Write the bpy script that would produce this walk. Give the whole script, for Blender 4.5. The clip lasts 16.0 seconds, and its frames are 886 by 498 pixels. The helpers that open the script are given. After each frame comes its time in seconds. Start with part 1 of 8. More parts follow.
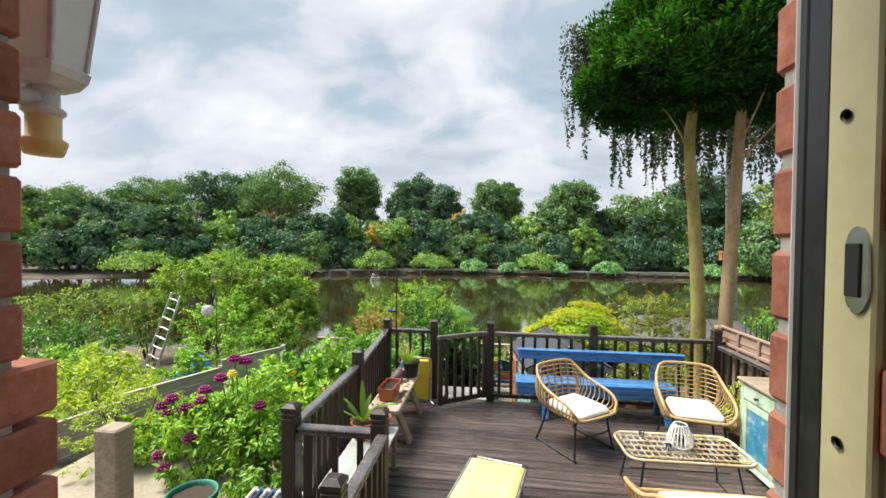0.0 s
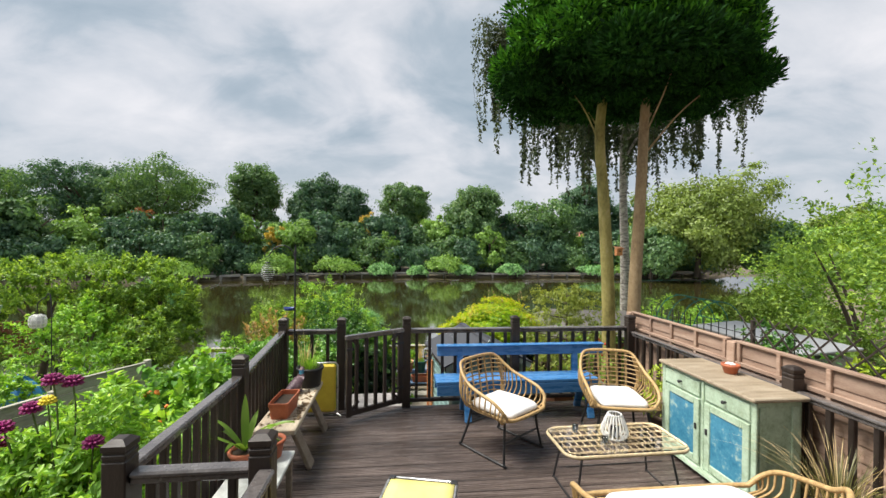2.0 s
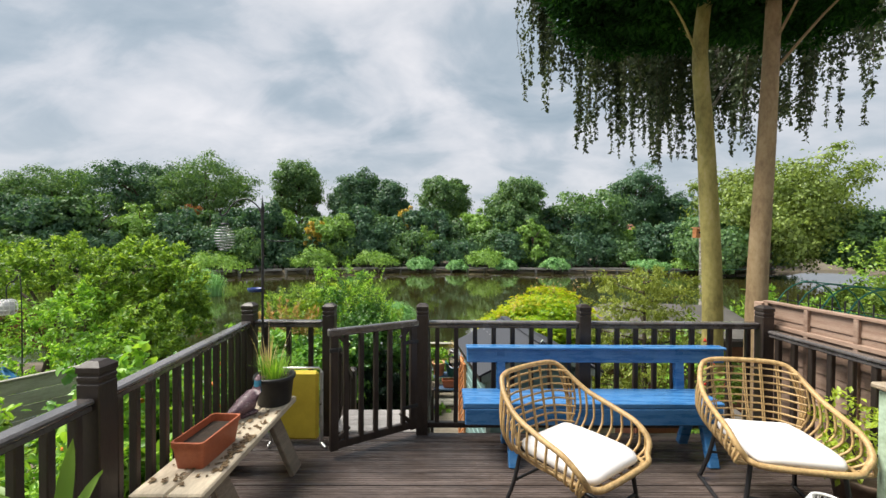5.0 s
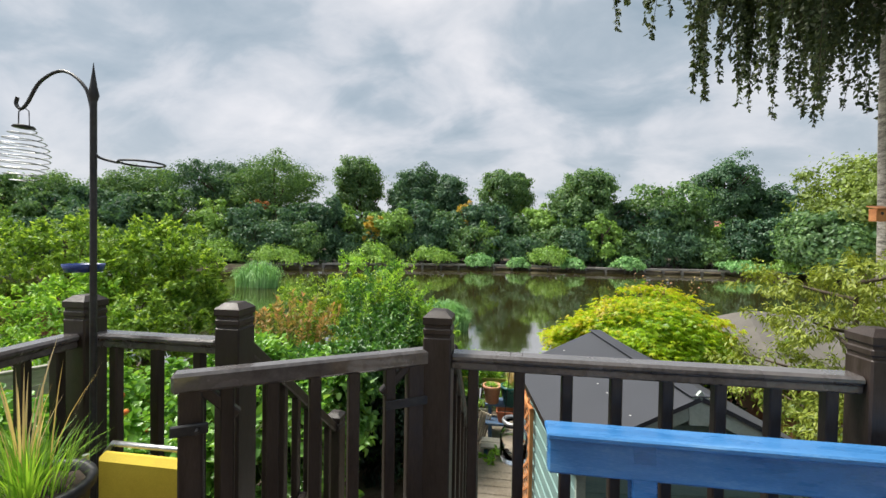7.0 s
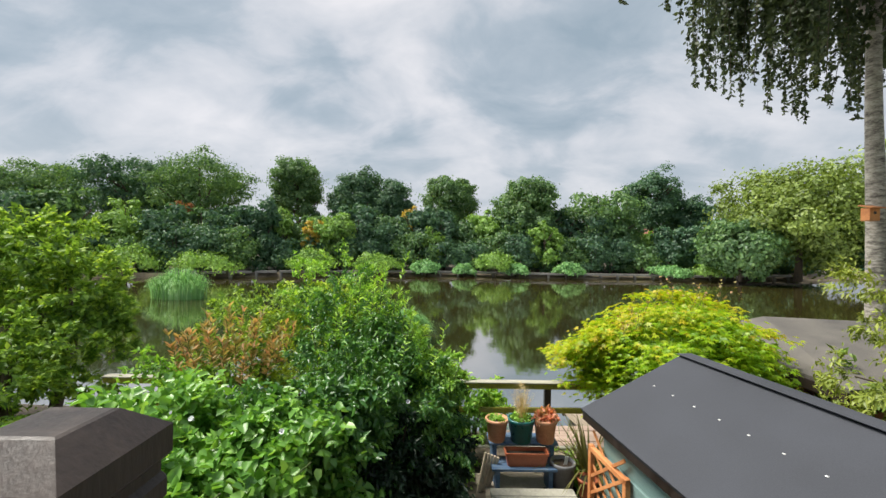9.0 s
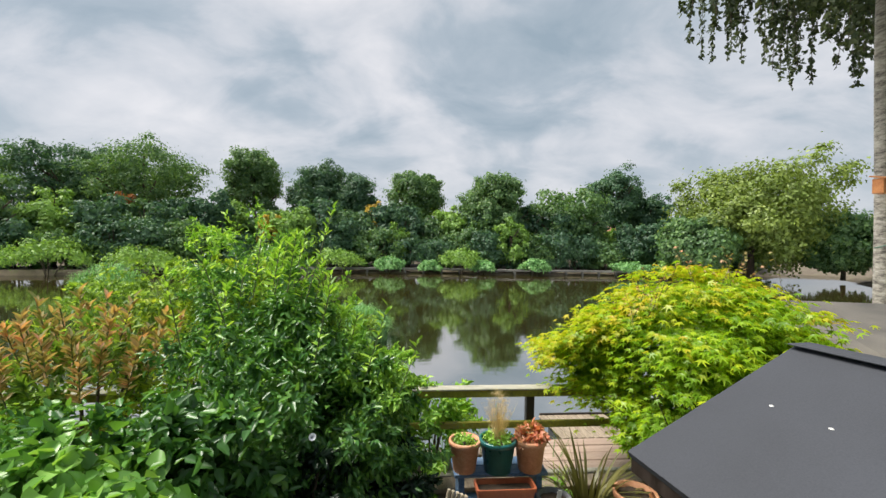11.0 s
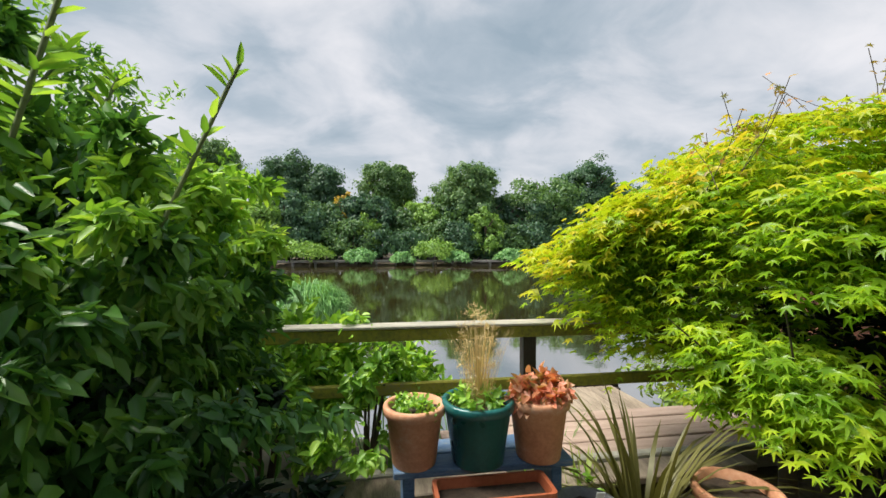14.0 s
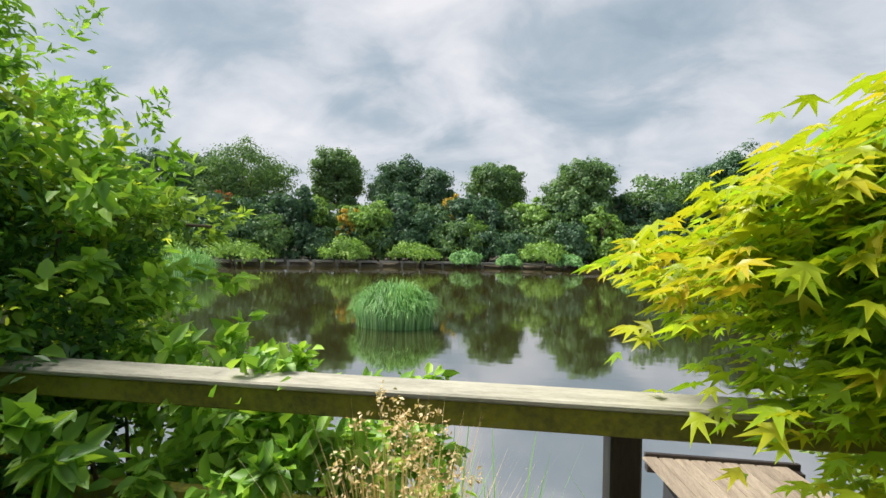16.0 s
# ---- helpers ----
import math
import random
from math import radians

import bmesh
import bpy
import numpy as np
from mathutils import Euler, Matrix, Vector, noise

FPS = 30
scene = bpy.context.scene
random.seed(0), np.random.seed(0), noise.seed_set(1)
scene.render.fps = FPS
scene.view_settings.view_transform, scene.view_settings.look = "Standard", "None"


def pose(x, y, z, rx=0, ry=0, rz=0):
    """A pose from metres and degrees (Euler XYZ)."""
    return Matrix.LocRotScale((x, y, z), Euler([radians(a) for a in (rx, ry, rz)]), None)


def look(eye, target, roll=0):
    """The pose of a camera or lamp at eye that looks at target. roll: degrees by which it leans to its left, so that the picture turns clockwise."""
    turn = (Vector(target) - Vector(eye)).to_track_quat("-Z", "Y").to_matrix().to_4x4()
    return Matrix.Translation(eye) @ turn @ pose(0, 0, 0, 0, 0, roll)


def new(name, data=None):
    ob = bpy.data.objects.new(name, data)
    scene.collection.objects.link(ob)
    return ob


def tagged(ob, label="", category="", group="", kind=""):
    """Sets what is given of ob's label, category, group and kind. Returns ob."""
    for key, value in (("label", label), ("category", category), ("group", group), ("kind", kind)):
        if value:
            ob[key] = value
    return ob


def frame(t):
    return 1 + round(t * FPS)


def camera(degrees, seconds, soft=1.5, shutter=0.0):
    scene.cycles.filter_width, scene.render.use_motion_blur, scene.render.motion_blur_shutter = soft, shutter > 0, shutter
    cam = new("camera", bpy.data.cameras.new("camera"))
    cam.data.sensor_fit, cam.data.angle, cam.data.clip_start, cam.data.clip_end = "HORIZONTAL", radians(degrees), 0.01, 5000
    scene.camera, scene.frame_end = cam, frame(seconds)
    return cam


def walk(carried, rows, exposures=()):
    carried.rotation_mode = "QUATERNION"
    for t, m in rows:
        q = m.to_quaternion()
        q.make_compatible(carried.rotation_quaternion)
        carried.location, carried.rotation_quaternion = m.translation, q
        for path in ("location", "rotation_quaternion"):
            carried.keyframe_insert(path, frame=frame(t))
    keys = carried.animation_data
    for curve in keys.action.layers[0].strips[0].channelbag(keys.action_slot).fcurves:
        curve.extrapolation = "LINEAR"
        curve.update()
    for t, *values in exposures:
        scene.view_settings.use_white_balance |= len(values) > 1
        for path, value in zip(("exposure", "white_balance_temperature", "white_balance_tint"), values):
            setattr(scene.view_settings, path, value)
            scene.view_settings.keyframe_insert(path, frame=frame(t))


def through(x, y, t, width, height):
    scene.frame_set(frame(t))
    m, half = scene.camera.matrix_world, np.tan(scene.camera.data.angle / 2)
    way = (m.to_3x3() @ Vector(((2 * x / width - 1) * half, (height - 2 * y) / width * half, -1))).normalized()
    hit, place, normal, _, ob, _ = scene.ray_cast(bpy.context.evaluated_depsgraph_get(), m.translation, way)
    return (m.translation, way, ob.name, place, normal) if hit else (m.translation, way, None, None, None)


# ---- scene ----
cam = camera(95.4, 16.0)
PATH = [
    (0, (0.987, 0.484, 2.162), (0.752, 2.47, 2.125), 0.6),
    (0.5, (0.927, 0.712, 2.132), (0.877, 2.712, 2.102), 0.6),
    (1, (0.901, 0.949, 2.016), (1.001, 2.946, 1.997), 0.7),
    (1.5, (0.895, 1.022, 1.891), (1.079, 3.013, 1.878), 0.6),
    (2, (0.893, 1.093, 1.931), (1.112, 3.081, 1.922), 0.6),
    (2.5, (0.879, 1.205, 1.986), (1.106, 3.192, 1.976), 0.6),
    (3, (0.863, 1.43, 2.05), (1.069, 3.419, 2.037), 0.5),
    (3.5, (0.886, 1.617, 1.97), (1.062, 3.61, 1.954), 0.4),
    (4, (0.947, 1.866, 1.83), (1.083, 3.861, 1.812), 0.3),
    (6.5, (1.334, 4.111, 1.36), (1.117, 6.099, 1.319), 0.8),
    (7, (1.208, 4.6, 1.325), (0.926, 6.58, 1.286), 1.0),
    (7.5, (0.957, 5.066, 1.302), (0.663, 7.044, 1.27), 1.1),
    (8, (0.69, 5.378, 1.272), (0.455, 7.364, 1.253), 1.1),
    (8.5, (0.545, 5.555, 1.245), (0.428, 7.552, 1.238), 1.1),
    (9, (0.495, 5.700, 1.208), (0.509, 7.700, 1.209), 1.0),
    (11.5, (0.702, 7.185, 0.778), (0.89, 9.176, 0.777), 1.0),
    (12, (0.734, 7.393, 0.64), (0.938, 9.383, 0.641), 0.8),
    (12.5, (0.748, 7.621, 0.427), (0.982, 9.607, 0.428), 0.7),
    (13, (0.767, 7.847, 0.227), (1.036, 9.829, 0.228), 0.5),
    (13.5, (0.829, 8.078, 0.099), (1.131, 10.055, 0.098), 0.5),
    (14, (1.0, 8.401, 0.036), (1.304, 10.378, 0.031), 0.2),
    (14.5, (1.213, 8.805, 0.025), (1.467, 10.789, 0.018), 0.3),
    (15, (1.377, 9.083, 0.01), (1.531, 11.077, 0.006), 0.6),
    (15.5, (1.442, 9.337, -0.002), (1.429, 11.337, -0.003), 0.9),
    (16, (1.492, 9.525, -0.016), (1.251, 11.511, -0.013), 1.1),
]
walk(cam, [(r[0], look(*r[1:])) for r in PATH], [(0.0, 0.84), (0.5, 0.70), (1.0, 0.64), (2.0, 0.61), (8.0, 0.60), (9.0, 0.57), (12.0, 0.55), (14.0, 0.60), (15.0, 0.68), (16.0, 0.62)])

# ---- world and light: an overcast afternoon with a bright veil high over the pond ----
world = bpy.data.worlds.new("overcast")
scene.world = world
world.use_nodes = True
wt = world.node_tree
wt.nodes.clear()


def nd(tree, kind, **props):
    n = tree.nodes.new(kind)
    for k, v in props.items():
        if k in n.inputs:
            n.inputs[k].default_value = v
    return n


def ramp(tree, stops, mode="LINEAR"):
    r = tree.nodes.new("ShaderNodeValToRGB")
    r.color_ramp.interpolation = mode
    while len(r.color_ramp.elements) < len(stops):
        r.color_ramp.elements.new(0.5)
    for e, (p, c) in zip(r.color_ramp.elements, stops):
        e.position = p
        e.color = (*c, 1) if len(c) == 3 else c
    return r


def build_sky():
    t, ln = wt, wt.links.new
    sky = t.nodes.new("ShaderNodeTexSky")
    sky.sky_type, sky.sun_disc = "NISHITA", False
    sky.sun_elevation, sky.sun_rotation = radians(58), radians(-83)
    co = t.nodes.new("ShaderNodeTexCoord")
    sep = t.nodes.new("ShaderNodeSeparateXYZ")
    ln(co.outputs["Generated"], sep.inputs[0])
    # a flat cloud layer seen from below: x/z, y/z
    zz = nd(t, "ShaderNodeMath")
    zz.operation = "MAXIMUM"
    ln(sep.outputs[2], zz.inputs[0])
    zz.inputs[1].default_value = 0.0
    za = nd(t, "ShaderNodeMath")
    za.operation = "ADD"
    ln(zz.outputs[0], za.inputs[0])
    za.inputs[1].default_value = 0.42
    comb = t.nodes.new("ShaderNodeCombineXYZ")
    for k in (0, 1):
        d = nd(t, "ShaderNodeMath")
        d.operation = "DIVIDE"
        ln(sep.outputs[k], d.inputs[0])
        ln(za.outputs[0], d.inputs[1])
        ln(d.outputs[0], comb.inputs[k])
    mp = t.nodes.new("ShaderNodeMapping")
    mp.inputs["Rotation"].default_value = (0, 0, radians(28))
    mp.inputs["Location"].default_value = (0.6, 1.45, 0.0)
    mp.inputs["Scale"].default_value = (0.8, 1.15, 1)
    ln(comb.outputs[0], mp.inputs[0])
    big = nd(t, "ShaderNodeTexNoise", Scale=1.25, Detail=5.0, Roughness=0.46, Distortion=0.7)
    ln(mp.outputs[0], big.inputs["Vector"])
    fine = nd(t, "ShaderNodeTexNoise", Scale=4.2, Detail=6.0, Roughness=0.58, Distortion=0.4)
    ln(mp.outputs[0], fine.inputs["Vector"])
    mix = nd(t, "ShaderNodeMix")
    mix.inputs[0].default_value = 0.42
    ln(big.outputs[0], mix.inputs[2])
    ln(fine.outputs[0], mix.inputs[3])
    # broad cloud masses and rifts with ragged edges: direction, spread in degrees, weight
    wob = nd(t, "ShaderNodeTexNoise", Scale=3.4, Detail=4.0, Roughness=0.55)
    ln(co.outputs["Generated"], wob.inputs["Vector"])
    off = nd(t, "ShaderNodeVectorMath")
    off.operation = "MULTIPLY_ADD"
    off.inputs[1].default_value, off.inputs[2].default_value = (0.5, 0.5, 0.5), (-0.25, -0.25, -0.25)
    ln(wob.outputs["Color"], off.inputs[0])
    bent = nd(t, "ShaderNodeVectorMath")
    bent.operation = "ADD"
    ln(co.outputs["Generated"], bent.inputs[0])
    ln(off.outputs[0], bent.inputs[1])
    way = nd(t, "ShaderNodeVectorMath")
    way.operation = "NORMALIZE"
    ln(bent.outputs[0], way.inputs[0])
    level = mix.outputs[0]
    for az, el, spread, weight in CLOUDS:
        dot = nd(t, "ShaderNodeVectorMath")
        dot.operation = "DOT_PRODUCT"
        a, e = radians(az), radians(el)
        dot.inputs[1].default_value = (math.sin(a) * math.cos(e), math.cos(a) * math.cos(e), math.sin(e))
        ln(way.outputs[0], dot.inputs[0])
        mass = nd(t, "ShaderNodeMapRange")
        mass.interpolation_type = "SMOOTHSTEP"
        mass.inputs[1].default_value, mass.inputs[2].default_value = math.cos(radians(spread)), 1.0
        mass.inputs[3].default_value, mass.inputs[4].default_value = 0.0, weight
        ln(dot.outputs["Value"], mass.inputs[0])
        total = nd(t, "ShaderNodeMath")
        total.operation = "ADD"
        ln(level, total.inputs[0])
        ln(mass.outputs[0], total.inputs[1])
        level = total.outputs[0]
    cr = ramp(t, [(0.36, (0.34, 0.425, 0.50)), (0.46, (0.455, 0.525, 0.595)), (0.53, (0.62, 0.655, 0.71)), (0.67, (0.84, 0.835, 0.865))])
    ln(level, cr.inputs[0])
    # paler towards the horizon
    hz = nd(t, "ShaderNodeMapRange")
    hz.inputs[1].default_value, hz.inputs[2].default_value = 0.0, 0.30
    hz.inputs[3].default_value, hz.inputs[4].default_value = 0.55, 0.0
    ln(zz.outputs[0], hz.inputs[0])
    m2 = nd(t, "ShaderNodeMix")
    m2.data_type = "RGBA"
    ln(hz.outputs[0], m2.inputs[0])
    ln(cr.outputs[0], m2.inputs[6])
    m2.inputs[7].default_value = (0.62, 0.64, 0.68, 1)
    bg1 = nd(t, "ShaderNodeBackground", Strength=SKY_CLOUD)
    ln(m2.outputs[2], bg1.inputs[0])
    bg2 = nd(t, "ShaderNodeBackground", Strength=0.05)
    ln(sky.outputs[0], bg2.inputs[0])
    add = nd(t, "ShaderNodeMixShader")
    add.inputs[0].default_value = 0.12
    ln(bg1.outputs[0], add.inputs[1])
    ln(bg2.outputs[0], add.inputs[2])
    out = t.nodes.new("ShaderNodeOutputWorld")
    ln(add.outputs[0], out.inputs[0])


SKY_CLOUD = 0.74
CLOUDS = [(-17, 31, 13, 0.075), (-8, 26, 11, 0.075), (1.5, 17, 9, 0.07), (-27, 17, 9, 0.045), (-17, 13, 7, 0.06), (36, 20, 17, 0.055), (25, 11, 10, 0.055), (-42, 14, 12, 0.02),
          (-45, 25, 16, -0.035), (-20, 19, 8, -0.04), (13, 23, 12, -0.045), (15, 15, 9, -0.025), (18, 31, 10, -0.045), (-7, 11, 8, -0.02), (-36, 21, 7, 0.03)]
build_sky()
sun = new("sun", bpy.data.lights.new("sun", "SUN"))
sun.data.energy, sun.data.angle, sun.data.color = 4.8, radians(30), (1.0, 0.95, 0.86)
sun.matrix_world = look((-17, 8, 28), (0, 6, 0))

# ---- materials ----
MATS = {}


def surface(name, a, b, scale=6.0, rough=0.6, bump=0.25, fine=60.0, metal=0.0, spec=0.5, stretch=(1, 1, 1), c=None, vary=0.12, coat=0.0):
    """Two colours mixed by coarse and fine noise, with relief; pieces differ a little from one another."""
    if name in MATS:
        return MATS[name]
    m = bpy.data.materials.new(name)
    m.use_nodes = True
    t = m.node_tree
    ln = t.links.new
    p = t.nodes["Principled BSDF"]
    co = t.nodes.new("ShaderNodeTexCoord")
    mp = t.nodes.new("ShaderNodeMapping")
    mp.inputs["Scale"].default_value = stretch
    ln(co.outputs["Object"], mp.inputs[0])
    oi = t.nodes.new("ShaderNodeObjectInfo")
    sh = nd(t, "ShaderNodeVectorMath")
    sh.operation = "ADD"
    mul = nd(t, "ShaderNodeMath")
    mul.operation = "MULTIPLY"
    mul.inputs[1].default_value = 37.0
    ln(oi.outputs["Random"], mul.inputs[0])
    ln(mp.outputs[0], sh.inputs[0])
    ln(mul.outputs[0], sh.inputs[1])
    n1 = nd(t, "ShaderNodeTexNoise", Scale=scale, Detail=5.0, Roughness=0.6)
    n2 = nd(t, "ShaderNodeTexNoise", Scale=fine, Detail=4.0, Roughness=0.65)
    ln(sh.outputs[0], n1.inputs["Vector"])
    ln(sh.outputs[0], n2.inputs["Vector"])
    mx = nd(t, "ShaderNodeMix")
    mx.inputs[0].default_value = 0.4
    ln(n1.outputs[0], mx.inputs[2])
    ln(n2.outputs[0], mx.inputs[3])
    stops = [(0.36, a), (0.62, b)] if c is None else [(0.36, a), (0.54, b), (0.66, c)]
    cr = ramp(t, stops)
    ln(mx.outputs[0], cr.inputs[0])
    hsv = nd(t, "ShaderNodeHueSaturation")
    ln(cr.outputs[0], hsv.inputs["Color"])
    mr = nd(t, "ShaderNodeMapRange")
    mr.inputs[3].default_value, mr.inputs[4].default_value = 1 - vary, 1 + vary
    ln(oi.outputs["Random"], mr.inputs[0])
    ln(mr.outputs[0], hsv.inputs["Value"])
    ln(hsv.outputs[0], p.inputs["Base Color"])
    rr = nd(t, "ShaderNodeMapRange")
    rr.inputs[1].default_value, rr.inputs[2].default_value = 0.3, 0.7
    rr.inputs[3].default_value, rr.inputs[4].default_value = max(0.03, rough - 0.12), min(1.0, rough + 0.12)
    ln(n1.outputs[0], rr.inputs[0])
    ln(rr.outputs[0], p.inputs["Roughness"])
    p.inputs["Metallic"].default_value = metal
    p.inputs["Specular IOR Level"].default_value = spec
    p.inputs["Coat Weight"].default_value = coat
    if bump:
        bp = nd(t, "ShaderNodeBump", Strength=bump, Distance=0.004)
        ln(mx.outputs[0], bp.inputs["Height"])
        ln(bp.outputs[0], p.inputs["Normal"])
    MATS[name] = m
    return m


def leaf(name, a, b, c=None, through=0.35, rough=0.45, patch=1.2, gain=1.65, gloss=0.035):
    """Leaves: colour differs from leaf to leaf and from branch to branch; some light passes through them."""
    if name in MATS:
        return MATS[name]
    m = bpy.data.materials.new(name)
    m.use_nodes = True
    t = m.node_tree
    ln = t.links.new
    t.nodes.clear()
    g = t.nodes.new("ShaderNodeNewGeometry")
    co = t.nodes.new("ShaderNodeTexCoord")
    n1 = nd(t, "ShaderNodeTexNoise", Scale=patch, Detail=3.0)
    ln(co.outputs["Object"], n1.inputs["Vector"])
    mx = nd(t, "ShaderNodeMix")
    mx.inputs[0].default_value = 0.55
    ln(g.outputs["Random Per Island"], mx.inputs[2])
    ln(n1.outputs[0], mx.inputs[3])
    k = gain
    stops = [(0.2, a), (0.75, b)] if c is None else [(0.2, a), (0.55, b), (0.8, c)]
    cr = ramp(t, [(p, tuple(min(0.85, q * k) for q in col)) for p, col in stops])
    ln(mx.outputs[0], cr.inputs[0])
    di = nd(t, "ShaderNodeBsdfDiffuse")
    tr = nd(t, "ShaderNodeBsdfTranslucent")
    gl = nd(t, "ShaderNodeBsdfGlossy", Roughness=rough)
    ln(cr.outputs[0], di.inputs[0])
    warm = nd(t, "ShaderNodeMix")
    warm.data_type, warm.blend_type = "RGBA", "MULTIPLY"
    warm.inputs[0].default_value = 1.0
    warm.inputs[7].default_value = (1.25, 1.2, 0.55, 1)
    ln(cr.outputs[0], warm.inputs[6])
    ln(warm.outputs[2], tr.inputs[0])
    m1 = nd(t, "ShaderNodeMixShader")
    m1.inputs[0].default_value = through
    ln(di.outputs[0], m1.inputs[1])
    ln(tr.outputs[0], m1.inputs[2])
    m2 = nd(t, "ShaderNodeMixShader")
    m2.inputs[0].default_value = gloss
    ln(m1.outputs[0], m2.inputs[1])
    ln(gl.outputs[0], m2.inputs[2])
    out = t.nodes.new("ShaderNodeOutputMaterial")
    ln(m2.outputs[0], out.inputs[0])
    MATS[name] = m
    return m


def glass(name, tint=(1, 1, 1), rough=0.02):
    if name in MATS:
        return MATS[name]
    m = bpy.data.materials.new(name)
    m.use_nodes = True
    p = m.node_tree.nodes["Principled BSDF"]
    p.inputs["Base Color"].default_value = (*tint, 1)
    p.inputs["Transmission Weight"].default_value = 1.0
    p.inputs["Roughness"].default_value = rough
    p.inputs["IOR"].default_value = 1.45
    MATS[name] = m
    return m


def pond_material():
    m = bpy.data.materials.new("pond_water")
    m.use_nodes = True
    t = m.node_tree
    ln = t.links.new
    p = t.nodes["Principled BSDF"]
    p.inputs["Base Color"].default_value = (0.034, 0.029, 0.009, 1)
    p.inputs["Roughness"].default_value = 0.045
    p.inputs["IOR"].default_value = 3.9
    p.inputs["Specular IOR Level"].default_value = 0.9
    co = t.nodes.new("ShaderNodeTexCoord")
    mp = t.nodes.new("ShaderNodeMapping")
    mp.inputs["Scale"].default_value = (0.7, 1.6, 1)
    ln(co.outputs["Object"], mp.inputs[0])
    n1 = nd(t, "ShaderNodeTexNoise", Scale=2.2, Detail=3.0, Roughness=0.5)
    n2 = nd(t, "ShaderNodeTexNoise", Scale=0.25, Detail=2.0, Roughness=0.5)
    ln(mp.outputs[0], n1.inputs["Vector"])
    ln(mp.outputs[0], n2.inputs["Vector"])
    mu = nd(t, "ShaderNodeMath")
    mu.operation = "MULTIPLY"
    ln(n1.outputs[0], mu.inputs[0])
    ln(n2.outputs[0], mu.inputs[1])
    bp = nd(t, "ShaderNodeBump", Strength=0.055, Distance=0.05)
    ln(mu.outputs[0], bp.inputs["Height"])
    ln(bp.outputs[0], p.inputs["Normal"])
    return m


M_DECK = surface("composite_deck", (0.040, 0.031, 0.027), (0.128, 0.100, 0.090), 3.5, 0.25, 0.35, 45, stretch=(0.5, 6, 6), vary=0.32)
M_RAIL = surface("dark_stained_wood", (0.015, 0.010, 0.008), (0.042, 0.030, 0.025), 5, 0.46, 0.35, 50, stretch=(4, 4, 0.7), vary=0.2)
# Top rails: stained wood with the sky's sheen lifted into its base colour.
M_RAILSHEEN = surface("sheen_rail_wood", (0.055, 0.048, 0.046), (0.130, 0.118, 0.115), 5, 0.24, 0.3, 50, vary=0.1, coat=0.5)
M_BLUE = surface("blue_paint", (0.026, 0.13, 0.33), (0.055, 0.20, 0.46), 4, 0.3, 0.25, 60, stretch=(1, 6, 6), vary=0.06, c=(0.12, 0.28, 0.52))
M_RATTAN = surface("rattan", (0.30, 0.185, 0.075), (0.54, 0.37, 0.17), 30, 0.5, 0.3, 120, vary=0.1)
# Table cane, paled in colour for sky glare and dust on the glass.
M_PALECANE = surface("glare_paled_cane", (0.29, 0.225, 0.125), (0.46, 0.375, 0.24), 30, 0.5, 0.3, 120, vary=0.1)
M_CUSHION = surface("white_cotton", (0.72, 0.70, 0.70), (0.85, 0.83, 0.82), 5, 0.9, 0.3, 300, vary=0.02)
M_BLACK = surface("black_steel", (0.010, 0.010, 0.011), (0.022, 0.022, 0.024), 20, 0.4, 0.1, 80)
M_MINT = surface("mint_paint_worn", (0.25, 0.33, 0.22), (0.41, 0.53, 0.40), 7, 0.55, 0.3, 50, vary=0.04, c=(0.48, 0.61, 0.48))
M_PANELBLUE = surface("worn_blue_panel", (0.02, 0.15, 0.26), (0.06, 0.24, 0.36), 9, 0.5, 0.4, 40, vary=0.05, c=(0.40, 0.50, 0.42))
M_TOPWOOD = surface("bare_pine_top", (0.20, 0.155, 0.10), (0.37, 0.30, 0.215), 4, 0.6, 0.3, 60, stretch=(5, 0.7, 5), c=(0.43, 0.365, 0.28))
M_OLDWOOD = surface("weathered_timber", (0.16, 0.12, 0.085), (0.34, 0.28, 0.21), 5, 0.8, 0.6, 45, stretch=(5, 0.8, 5), vary=0.15)
M_FENCE = surface("fence_timber", (0.24, 0.145, 0.10), (0.42, 0.30, 0.23), 4, 0.8, 0.5, 50, stretch=(4, 0.8, 6), vary=0.22)
M_BENCHWOOD = surface("bleached_bench_plank", (0.38, 0.31, 0.22), (0.62, 0.53, 0.40), 5, 0.8, 0.6, 45, stretch=(5, 0.8, 5), vary=0.1)
M_GREYWOOD = surface("silvered_timber", (0.25, 0.24, 0.20), (0.44, 0.42, 0.35), 4, 0.85, 0.5, 40, stretch=(1, 1, 6), vary=0.15)
M_MOSSWOOD = surface("mossy_rail", (0.13, 0.12, 0.03), (0.33, 0.31, 0.03), 2.2, 0.8, 0.5, 40, c=(0.27, 0.24, 0.12), vary=0.1)
M_BAREWOOD = surface("bleached_rail", (0.24, 0.23, 0.18), (0.42, 0.40, 0.33), 5, 0.8, 0.5, 40, stretch=(1, 6, 6), vary=0.1)
M_PALEDECK = surface("pale_ribbed_decking", (0.30, 0.28, 0.27), (0.46, 0.44, 0.43), 4, 0.6, 0.4, 50, stretch=(0.6, 6, 6), vary=0.12)
M_YELLOW = surface("yellow_canvas", (0.62, 0.45, 0.035), (0.80, 0.62, 0.07), 6, 0.75, 0.3, 260, vary=0.05)
M_PALEYELLOW = surface("pale_yellow_canvas", (0.66, 0.58, 0.16), (0.78, 0.70, 0.25), 4, 0.75, 0.3, 260, vary=0.03)
